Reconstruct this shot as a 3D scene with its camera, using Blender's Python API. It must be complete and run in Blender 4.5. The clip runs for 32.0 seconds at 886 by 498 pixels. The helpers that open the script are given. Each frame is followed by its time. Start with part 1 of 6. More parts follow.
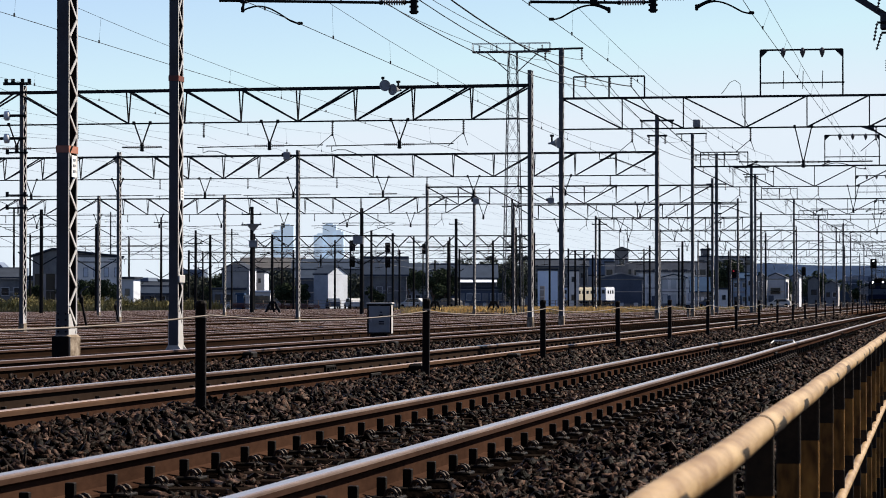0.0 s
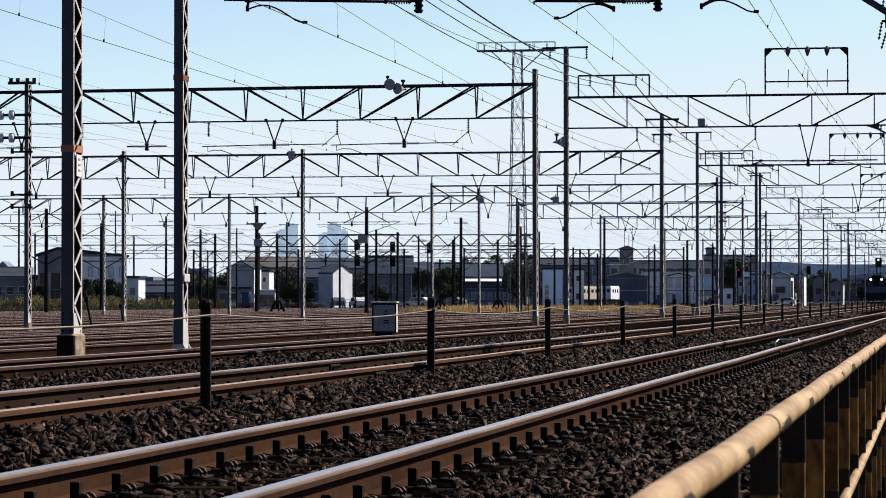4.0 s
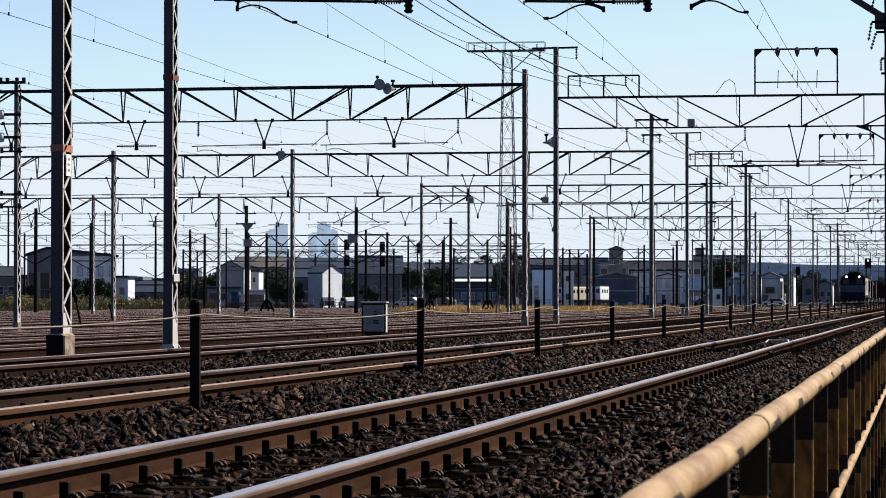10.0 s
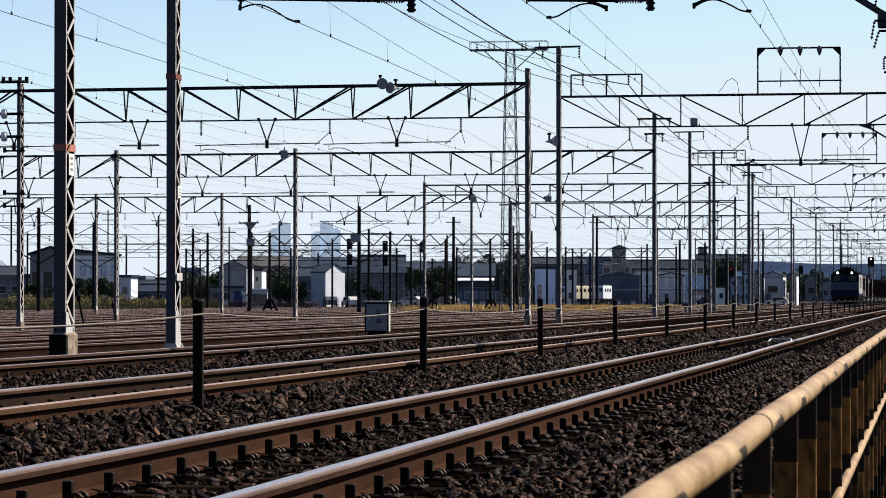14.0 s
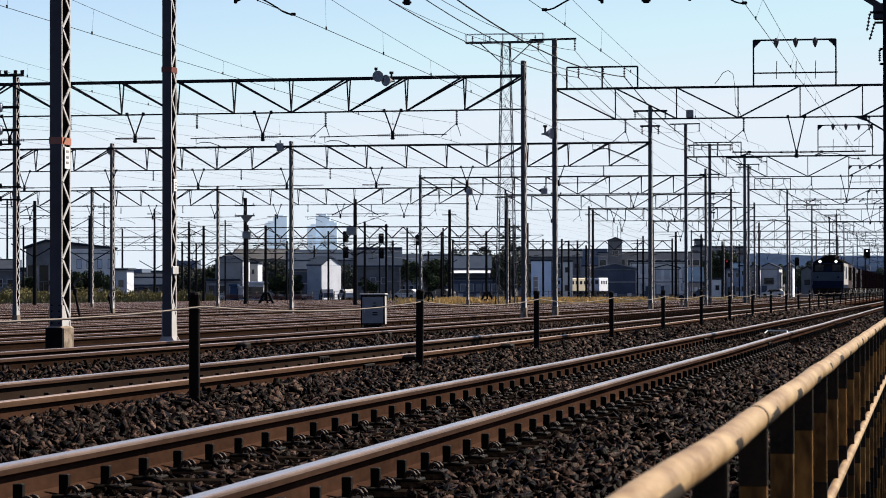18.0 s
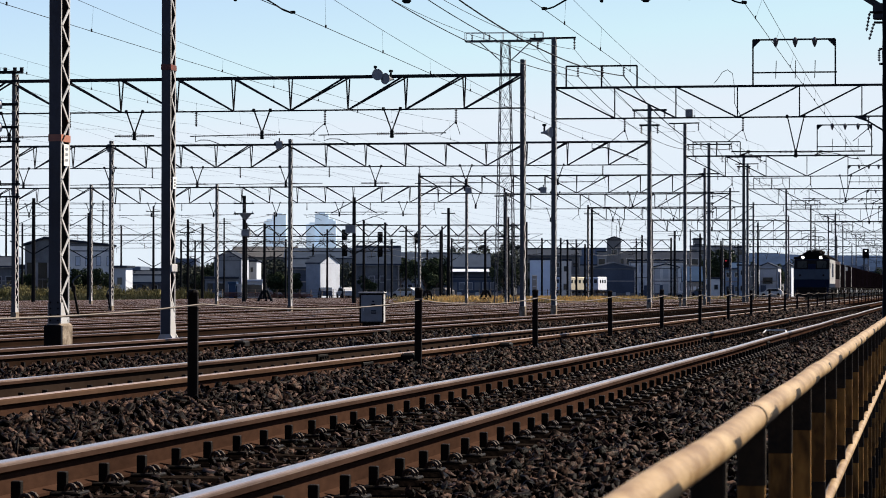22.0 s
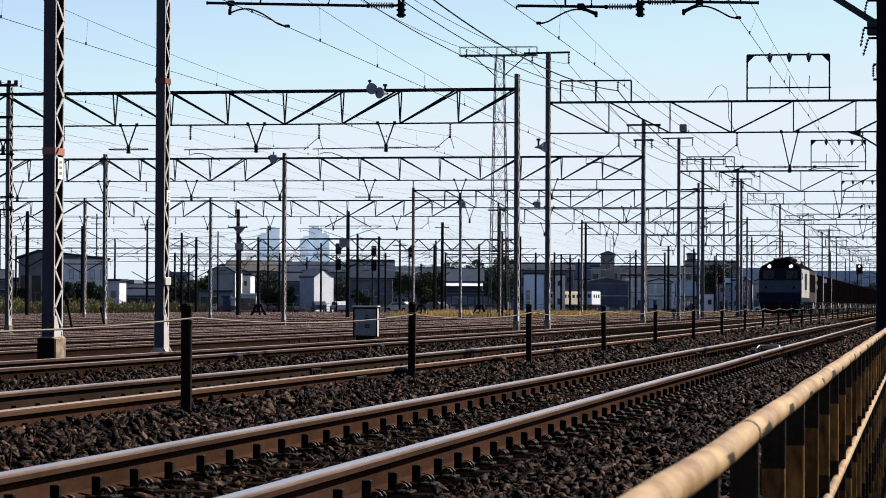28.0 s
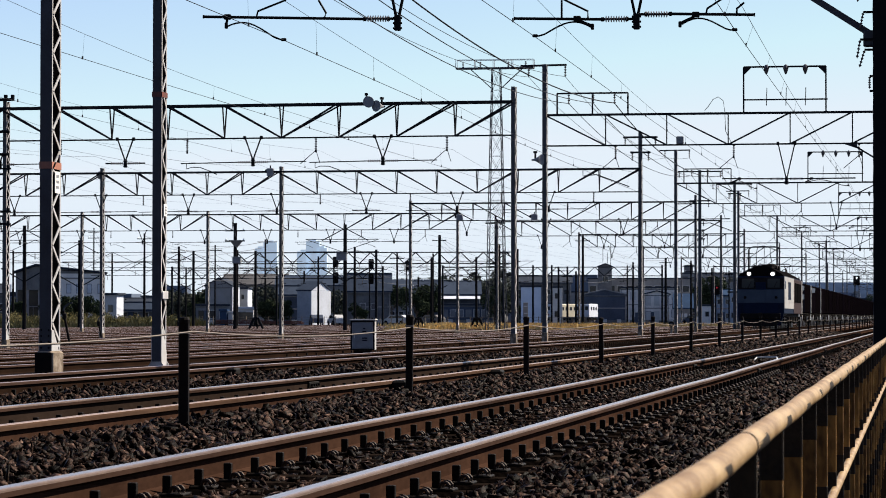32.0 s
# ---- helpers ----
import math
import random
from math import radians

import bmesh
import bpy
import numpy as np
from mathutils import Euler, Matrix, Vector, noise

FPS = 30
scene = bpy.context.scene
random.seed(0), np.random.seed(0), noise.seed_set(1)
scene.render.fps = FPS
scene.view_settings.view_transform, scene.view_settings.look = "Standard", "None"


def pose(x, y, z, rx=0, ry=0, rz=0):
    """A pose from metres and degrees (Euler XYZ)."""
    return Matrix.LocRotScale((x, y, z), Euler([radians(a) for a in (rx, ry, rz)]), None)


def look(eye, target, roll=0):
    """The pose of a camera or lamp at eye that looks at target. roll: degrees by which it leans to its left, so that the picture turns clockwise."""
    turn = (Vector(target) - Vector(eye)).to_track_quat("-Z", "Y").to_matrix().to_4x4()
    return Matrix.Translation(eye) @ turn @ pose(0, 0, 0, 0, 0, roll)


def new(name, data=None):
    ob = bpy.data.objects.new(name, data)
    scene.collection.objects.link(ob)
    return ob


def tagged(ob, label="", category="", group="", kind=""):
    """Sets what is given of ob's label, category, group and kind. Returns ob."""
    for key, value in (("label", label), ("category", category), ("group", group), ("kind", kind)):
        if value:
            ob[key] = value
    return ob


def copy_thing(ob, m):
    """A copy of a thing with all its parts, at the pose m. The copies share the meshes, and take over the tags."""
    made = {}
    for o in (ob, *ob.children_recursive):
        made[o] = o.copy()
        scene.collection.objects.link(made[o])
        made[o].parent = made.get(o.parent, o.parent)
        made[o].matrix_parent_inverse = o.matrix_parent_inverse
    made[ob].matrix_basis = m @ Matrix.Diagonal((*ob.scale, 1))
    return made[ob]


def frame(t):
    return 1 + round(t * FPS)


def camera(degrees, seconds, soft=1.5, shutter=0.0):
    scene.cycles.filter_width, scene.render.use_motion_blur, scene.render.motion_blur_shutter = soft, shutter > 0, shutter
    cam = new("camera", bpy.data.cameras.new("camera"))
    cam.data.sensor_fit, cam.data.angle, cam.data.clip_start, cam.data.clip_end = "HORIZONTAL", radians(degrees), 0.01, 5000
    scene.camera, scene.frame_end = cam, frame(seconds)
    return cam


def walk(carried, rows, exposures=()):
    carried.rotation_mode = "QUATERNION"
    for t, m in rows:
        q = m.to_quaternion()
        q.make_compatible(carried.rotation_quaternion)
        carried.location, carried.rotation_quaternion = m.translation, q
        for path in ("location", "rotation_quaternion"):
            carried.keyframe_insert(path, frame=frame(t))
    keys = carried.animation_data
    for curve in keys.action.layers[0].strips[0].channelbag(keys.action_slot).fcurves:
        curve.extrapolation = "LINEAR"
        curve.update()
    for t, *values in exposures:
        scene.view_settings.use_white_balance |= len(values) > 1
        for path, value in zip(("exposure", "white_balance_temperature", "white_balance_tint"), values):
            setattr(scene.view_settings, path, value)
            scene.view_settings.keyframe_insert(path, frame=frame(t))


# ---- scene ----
cam = camera(17.180, 32.0, soft=0.9)
cam.data.dof.use_dof, cam.data.dof.focus_distance, cam.data.dof.aperture_fstop = True, 28.0, 24.0
walk(cam, [
    (0.0, pose(0, 0, 0.65, 91.0045, -0.0019, 9.8054)),
    (0.5, pose(0, 0, 0.65, 91.0076, -0.1078, 9.8333)),
    (1.0, pose(0, 0, 0.65, 91.0020, -0.0507, 9.8770)),
    (1.5, pose(0, 0, 0.65, 90.9875, -0.1445, 9.9156)),
    (2.0, pose(0, 0, 0.65, 90.9981, -0.1543, 9.9390)),
    (2.5, pose(0, 0, 0.65, 90.9948, -0.3420, 9.9222)),
    (3.0, pose(0, 0, 0.65, 91.0034, -0.3267, 9.8747)),
    (3.5, pose(0, 0, 0.65, 90.9458, -0.1368, 9.8791)),
    (5.5, pose(0, 0, 0.65, 91.1264, 0.1517, 9.9034)),
    (6.0, pose(0, 0, 0.65, 91.0826, 0.0639, 9.9123)),
    (6.5, pose(0, 0, 0.65, 91.0550, -0.0043, 9.8909)),
    (7.0, pose(0, 0, 0.65, 91.0670, 0.0835, 9.8508)),
    (7.5, pose(0, 0, 0.65, 91.0467, -0.1411, 9.7795)),
    (8.0, pose(0, 0, 0.65, 91.0622, -0.0470, 9.7056)),
    (8.5, pose(0, 0, 0.65, 91.0793, -0.0728, 9.6937)),
    (9.0, pose(0, 0, 0.65, 91.0595, 0.0553, 9.6921)),
    (9.5, pose(0, 0, 0.65, 91.0212, -0.1871, 9.6940)),
    (10.0, pose(0, 0, 0.65, 90.9868, -0.0346, 9.6974)),
    (10.5, pose(0, 0, 0.65, 90.9657, -0.0002, 9.7190)),
    (11.0, pose(0, 0, 0.65, 90.9491, 0.0654, 9.7320)),
    (11.5, pose(0, 0, 0.65, 90.9652, -0.1560, 9.7040)),
    (12.0, pose(0, 0, 0.65, 90.9787, 0.0246, 9.6972)),
    (12.5, pose(0, 0, 0.65, 90.9659, -0.0689, 9.6862)),
    (13.0, pose(0, 0, 0.65, 90.9494, -0.0111, 9.7454)),
    (13.5, pose(0, 0, 0.65, 90.9570, -0.0717, 9.7719)),
    (14.0, pose(0, 0, 0.65, 90.9694, -0.0045, 9.7542)),
    (14.5, pose(0, 0, 0.65, 90.9634, 0.0328, 9.7370)),
    (16.5, pose(0, 0, 0.65, 90.9310, 0.0778, 9.6123)),
    (17.0, pose(0, 0, 0.65, 90.9358, 0.2404, 9.6071)),
    (17.5, pose(0, 0, 0.65, 90.9280, 0.2863, 9.6296)),
    (18.0, pose(0, 0, 0.65, 90.8240, 0.1107, 9.6791)),
    (18.5, pose(0, 0, 0.65, 90.7536, 0.0487, 9.6861)),
    (19.0, pose(0, 0, 0.65, 90.7059, 0.0565, 9.6512)),
    (19.5, pose(0, 0, 0.65, 90.6268, -0.0963, 9.6243)),
    (20.0, pose(0, 0, 0.65, 90.6138, -0.0197, 9.6164)),
    (20.5, pose(0, 0, 0.65, 90.6501, -0.0021, 9.6205)),
    (21.0, pose(0, 0, 0.65, 90.6784, -0.1658, 9.6330)),
    (21.5, pose(0, 0, 0.65, 90.7043, -0.1555, 9.6451)),
    (22.0, pose(0, 0, 0.65, 90.7949, -0.0731, 9.6546)),
    (22.5, pose(0, 0, 0.65, 90.8153, -0.0056, 9.6558)),
    (23.0, pose(0, 0, 0.65, 90.8056, -0.0533, 9.6418)),
    (23.5, pose(0, 0, 0.65, 90.7990, -0.0355, 9.6468)),
    (24.0, pose(0, 0, 0.65, 90.8204, -0.0536, 9.6297)),
    (24.5, pose(0, 0, 0.65, 90.8616, -0.1066, 9.6010)),
    (25.0, pose(0, 0, 0.65, 90.8867, -0.0704, 9.5929)),
    (25.5, pose(0, 0, 0.65, 90.9040, -0.0886, 9.5741)),
    (27.5, pose(0, 0, 0.65, 91.0486, -0.1174, 9.5497)),
    (28.0, pose(0, 0, 0.65, 91.0727, -0.2383, 9.5308)),
    (28.5, pose(0, 0, 0.65, 91.1026, -0.1697, 9.5348)),
    (29.0, pose(0, 0, 0.65, 91.1339, -0.1483, 9.5223)),
    (29.5, pose(0, 0, 0.65, 91.1383, -0.2020, 9.5162)),
    (30.0, pose(0, 0, 0.65, 91.1685, -0.1424, 9.5091)),
    (30.5, pose(0, 0, 0.65, 91.2008, -0.1888, 9.5136)),
    (31.0, pose(0, 0, 0.65, 91.2443, -0.0408, 9.5264)),
    (31.5, pose(0, 0, 0.65, 91.2901, -0.1443, 9.5049)),
    (32.0, pose(0, 0, 0.65, 91.3257, -0.0397, 9.4801)),
])

# ---- daylight: clear sky, sun ahead and to the side of the tracks ----
SUN_EL, SUN_ROT = radians(43), radians(45)
world = bpy.data.worlds.new("sky")
scene.world = world
world.use_nodes = True
wn = world.node_tree
wn.nodes.clear()
sky = wn.nodes.new("ShaderNodeTexSky")
sky.sky_type, sky.sun_disc = "NISHITA", False
sky.sun_elevation, sky.sun_rotation = SUN_EL, SUN_ROT
sky.air_density, sky.dust_density, sky.ozone_density = 0.62, 0.2, 2.5
bg = wn.nodes.new("ShaderNodeBackground")
bg.inputs["Strength"].default_value = 0.068
wout = wn.nodes.new("ShaderNodeOutputWorld")
tint = wn.nodes.new("ShaderNodeMix")
tint.data_type, tint.blend_type = "RGBA", "MULTIPLY"
tint.inputs[0].default_value, tint.inputs[7].default_value = 1.0, (1.13, 1.0, 1.025, 1)
wn.links.new(sky.outputs[0], tint.inputs[6])
haze = wn.nodes.new("ShaderNodeMix")
haze.data_type, haze.blend_type = "RGBA", "DARKEN"
haze.inputs[0].default_value, haze.inputs[7].default_value = 1.0, (4.86, 5.4, 5.98, 1)
wn.links.new(tint.outputs[2], haze.inputs[6])
wn.links.new(haze.outputs[2], bg.inputs["Color"])
wn.links.new(bg.outputs[0], wout.inputs["Surface"])
sun = new("sun", bpy.data.lights.new("sun", "SUN"))
sun.data.energy, sun.data.angle, sun.data.color = 5.0, radians(0.53), (1.0, 0.9, 0.76)
to_sun = Vector((math.sin(SUN_ROT) * math.cos(SUN_EL), math.cos(SUN_ROT) * math.cos(SUN_EL), math.sin(SUN_EL)))
sun.matrix_world = look((0, 0, 60), Vector((0, 0, 60)) - to_sun)
scene.view_settings.exposure = 1.245


# ---- materials ----
def paint(name, base, rough=0.6, metal=0.0, second=None, scale=6.0, amount=0.5, fine=60.0, bump=0.1, stretch=(1, 1, 1), vary=0.0, glow=None, spec=None, lo=0.5, hi=0.95, island=False):
    """A surface with large stains, fine grain and relief."""
    m = bpy.data.materials.new(name)
    m.use_nodes = True
    t = m.node_tree
    b = t.nodes["Principled BSDF"]
    b.inputs["Roughness"].default_value, b.inputs["Metallic"].default_value = rough, metal
    b.inputs["Specular IOR Level"].default_value = spec if spec is not None else (0.012 if rough > 0.45 else 0.5)
    co = t.nodes.new("ShaderNodeTexCoord")
    mp = t.nodes.new("ShaderNodeMapping")
    mp.inputs["Scale"].default_value = stretch
    t.links.new(co.outputs["Object"], mp.inputs["Vector"])
    n1, n2 = t.nodes.new("ShaderNodeTexNoise"), t.nodes.new("ShaderNodeTexNoise")
    for n, s, d in ((n1, scale, 4), (n2, fine, 3)):
        n.inputs["Scale"].default_value, n.inputs["Detail"].default_value = s, d
        t.links.new(mp.outputs[0], n.inputs["Vector"])
    add = t.nodes.new("ShaderNodeMath")
    add.operation = "MULTIPLY_ADD"
    add.inputs[1].default_value = 0.45
    t.links.new(n2.outputs[0], add.inputs[0])
    t.links.new(n1.outputs[0], add.inputs[2])
    ramp = t.nodes.new("ShaderNodeMapRange")
    ramp.inputs["From Min"].default_value, ramp.inputs["From Max"].default_value = lo, hi
    ramp.inputs["To Max"].default_value = amount
    t.links.new(add.outputs[0], ramp.inputs["Value"])
    mix = t.nodes.new("ShaderNodeMix")
    mix.data_type = "RGBA"
    second = second or tuple(c * 0.55 for c in base)
    mix.inputs[6].default_value, mix.inputs[7].default_value = (*base, 1), (*second, 1)
    t.links.new(ramp.outputs[0], mix.inputs[0])
    colour = mix.outputs[2]
    if vary:
        oi = t.nodes.new("ShaderNodeObjectInfo")
        geo = t.nodes.new("ShaderNodeNewGeometry")
        both = t.nodes.new("ShaderNodeMath")
        both.operation = "ADD"
        both.inputs[0].default_value = 0.5
        if not island:
            t.links.new(oi.outputs["Random"], both.inputs[0])
        t.links.new(geo.outputs["Random Per Island"], both.inputs[1])
        rr = t.nodes.new("ShaderNodeMapRange")
        rr.inputs["From Min"].default_value, rr.inputs["From Max"].default_value = 0.5 * island, 2.0 - 0.5 * island
        rr.inputs["To Min"].default_value, rr.inputs["To Max"].default_value = 1 - vary, 1 + vary
        t.links.new(both.outputs[0], rr.inputs["Value"])
        hsv = t.nodes.new("ShaderNodeHueSaturation")
        t.links.new(rr.outputs[0], hsv.inputs["Value"])
        t.links.new(colour, hsv.inputs["Color"])
        colour = hsv.outputs[0]
    t.links.new(colour, b.inputs["Base Color"])
    if bump:
        bu = t.nodes.new("ShaderNodeBump")
        bu.inputs["Strength"].default_value, bu.inputs["Distance"].default_value = bump, 0.01
        t.links.new(n2.outputs[0], bu.inputs["Height"])
        t.links.new(bu.outputs[0], b.inputs["Normal"])
    if glow:
        b.inputs["Emission Color"].default_value, b.inputs["Emission Strength"].default_value = (*glow[0], 1), glow[1]
    return m


RUST = paint("rusty rail side", (0.0455, 0.0236, 0.0155), 0.8, 0.0, (0.0155, 0.0083, 0.0059), 2.2, 0.75, 28, 0.3, (1, 0.35, 1), lo=0.46, hi=0.9, spec=0.0)
DARKRUST = paint("dark brown rail side", (0.026, 0.0175, 0.0135), 0.8, 0.0, (0.012, 0.0078, 0.006), 2.2, 0.75, 28, 0.3, (1, 0.35, 1), lo=0.46, hi=0.9, spec=0.0)
HEADEDGE = paint("polished rail shoulder", (0.19, 0.145, 0.12), 0.42, 0.4, (0.08, 0.055, 0.042), 3, 0.9, 36, 0.08, (6, 0.2, 1), spec=0.2)
RAILTOP = paint("worn rail head", (0.47, 0.425, 0.39), 0.3, 0.85, (0.246, 0.19, 0.155), 2, 0.6, 30, 0.05, (6, 0.15, 1))
HEADSIDE = paint("worn rail head flank", (0.046, 0.0265, 0.0193), 0.6, 0.0, (0.02, 0.0112, 0.008), 3, 0.95, 40, 0.12, (6, 0.2, 1), spec=0.004)
DULLSIDE = paint("orange-rusted rail flank", (0.072, 0.043, 0.029), 0.7, 0.0, (0.036, 0.021, 0.0145), 3, 0.9, 40, 0.12, (6, 0.2, 1), spec=0.0)
# burnish plus a painted step of the light gradient down the head
HEADROUND = paint("burnished rail shoulder with light gradient", (0.13, 0.09, 0.07), 0.45, 0.1, (0.05, 0.03, 0.021), 3, 0.95, 36, 0.08, (6, 0.2, 1), spec=0.05)
RUSTTOP = paint("rust-filmed rail head", (0.24, 0.17, 0.13), 0.45, 0.3, (0.15, 0.095, 0.068), 2, 0.7, 30, 0.05, (6, 0.15, 1))
YARDHEAD = paint("rusty rail head flank", (0.054, 0.031, 0.0225), 0.6, 0.0, (0.021, 0.012, 0.0083), 2, 0.8, 30, 0.05, (6, 0.15, 1))
# rust darkened to paint the shadow stripe under the yard rail heads
YARDRUST_SHADED = paint("old rail rust darkened for head shadow", (0.019, 0.0105, 0.007), 0.85, 0.0, (0.008, 0.005, 0.0035), 3, 0.9, 45, 0.2, (1, 0.3, 1), spec=0.0)
OLDTOP = paint("dull rail head", (0.36, 0.275, 0.225), 0.34, 0.8, (0.19, 0.122, 0.09), 2, 0.7, 30, 0.05, (6, 0.15, 1))
CLIP = paint("oily black fastening", (0.006, 0.006, 0.006), 0.6, 0.0, (0.02, 0.014, 0.01), 20, 0.6, 90, 0.2, spec=0.03)
SPRING = paint("worn spring clip", (0.075, 0.062, 0.054), 0.55, 0.1, (0.025, 0.017, 0.013), 30, 0.7, 90, 0.2)
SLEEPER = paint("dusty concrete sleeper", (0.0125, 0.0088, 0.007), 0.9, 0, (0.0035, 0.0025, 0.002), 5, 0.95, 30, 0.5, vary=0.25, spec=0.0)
# near-black patches paint extra shadow onto the brown stones
STONE = paint("brown ballast stone with shade patches", (0.076, 0.0465, 0.0355), 0.5, 0, (0.0018, 0.001, 0.0008), 14, 1.0, 90, 0.6, vary=0.98, island=True, spec=0.013, lo=0.47, hi=0.76)
# bed colour carries the dark shade of the gaps between stones
BED = paint("ballast bed darkened as gap shade", (0.003, 0.0019, 0.0014), 0.95, 0, (0.0012, 0.0008, 0.0007), 9, 1.0, 30, 1.0, spec=0.0)
GROUND = paint("rust-brown yard ground", (0.0112, 0.0059, 0.0042), 0.95, 0, (0.0029, 0.0018, 0.0014), 0.35, 1.0, 7, 0.8)
# colour of the added wall that keeps sky light off the foreground
DARKBRICK = paint("dark brown fill blocker", (0.07, 0.055, 0.045), 0.9, 0, (0.04, 0.032, 0.027), 0.8, 0.9, 6, 0.3)
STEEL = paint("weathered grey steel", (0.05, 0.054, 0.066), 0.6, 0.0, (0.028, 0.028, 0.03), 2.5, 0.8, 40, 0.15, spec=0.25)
PALE = paint("pale galvanised and sunlit steel", (0.46, 0.46, 0.47), 0.5, 0.2, (0.3, 0.27, 0.24), 3, 0.8, 50, 0.15)
DARK = paint("dark painted steel", (0.008, 0.009, 0.011), 0.6, 0.0, (0.014, 0.013, 0.012), 2, 0.6, 40, 0.1, spec=0.03)
BEAM = paint("dark truss steel", (0.011, 0.0125, 0.017), 0.65, 0.0, (0.02, 0.018, 0.016), 1.5, 0.7, 30, 0.1, spec=0.03)
WIRE = paint("tarnished copper wire", (0.03, 0.032, 0.036), 0.6, 0.1, None, 1, 0.3, 20, 0)
PORCELAIN = paint("brown porcelain insulator", (0.06, 0.05, 0.05), 0.3, 0, (0.1, 0.09, 0.09), 9, 0.5, 60, 0)
WHITEINS = paint("white porcelain", (0.62, 0.63, 0.64), 0.3, 0, (0.4, 0.4, 0.38), 9, 0.5, 60, 0)
CONCRETE = paint("stained concrete", (0.3, 0.25, 0.2), 0.9, 0, (0.1, 0.075, 0.055), 6, 0.9, 30, 0.5, lo=0.5, hi=0.85)
WOODPOLE = paint("tarred pole", (0.008, 0.008, 0.0095), 0.8, 0, (0.014, 0.013, 0.012), 3, 0.6, 40, 0.2, spec=0.03)
POSTBLACK = paint("black post paint and shade tone", (0.006, 0.006, 0.007), 0.6, 0.0, (0.02, 0.013, 0.009), 8, 0.5, 60, 0.15, spec=0.03)
YELLOW = paint("faded yellow paint", (0.33, 0.172, 0.048), 0.55, 0, (0.05, 0.028, 0.013), 9, 0.9, 40, 0.2, (1, 1, 0.4), lo=0.55, hi=0.85, spec=0.06)
BLACKBAND = paint("worn black paint", (0.016, 0.014, 0.013), 0.6, 0, (0.06, 0.045, 0.03), 12, 0.5, 70, 0.2, spec=0.03)
ROPE = paint("pale grey rope", (0.1496, 0.1292, 0.1122), 0.8, 0, (0.17, 0.1496, 0.136), 4, 0.6, 60, 0)
ORANGE = paint("orange band", (0.36, 0.15, 0.1), 0.6, 0, (0.22, 0.12, 0.1), 8, 0.8, 60, 0.1)
WHITE = paint("white board", (0.75, 0.75, 0.74), 0.6, 0, (0.5, 0.47, 0.43), 6, 0.6, 60, 0.1)
GREYBOX = paint("grey enamel cabinet", (0.22, 0.23, 0.25), 0.5, 0.1, (0.15, 0.14, 0.135), 5, 0.7, 50, 0.1)
REDLAMP = paint("red signal lens", (0.5, 0.02, 0.02), 0.3, 0, None, 5, 0.2, 40, 0, glow=((1, 0.05, 0.08), 0.15))
WHITELAMP = paint("lit white lamp", (0.9, 0.9, 0.9), 0.3, 0, None, 5, 0.1, 40, 0, glow=((1, 0.97, 0.9), 9.0))
REDPAINT = paint("faded red band", (0.16, 0.06, 0.05), 0.7, 0, (0.09, 0.06, 0.055), 8, 0.8, 60, 0.1)
GLASS = paint("dark window glass", (0.02, 0.025, 0.03), 0.08, 0, None, 2, 0.3, 20, 0)


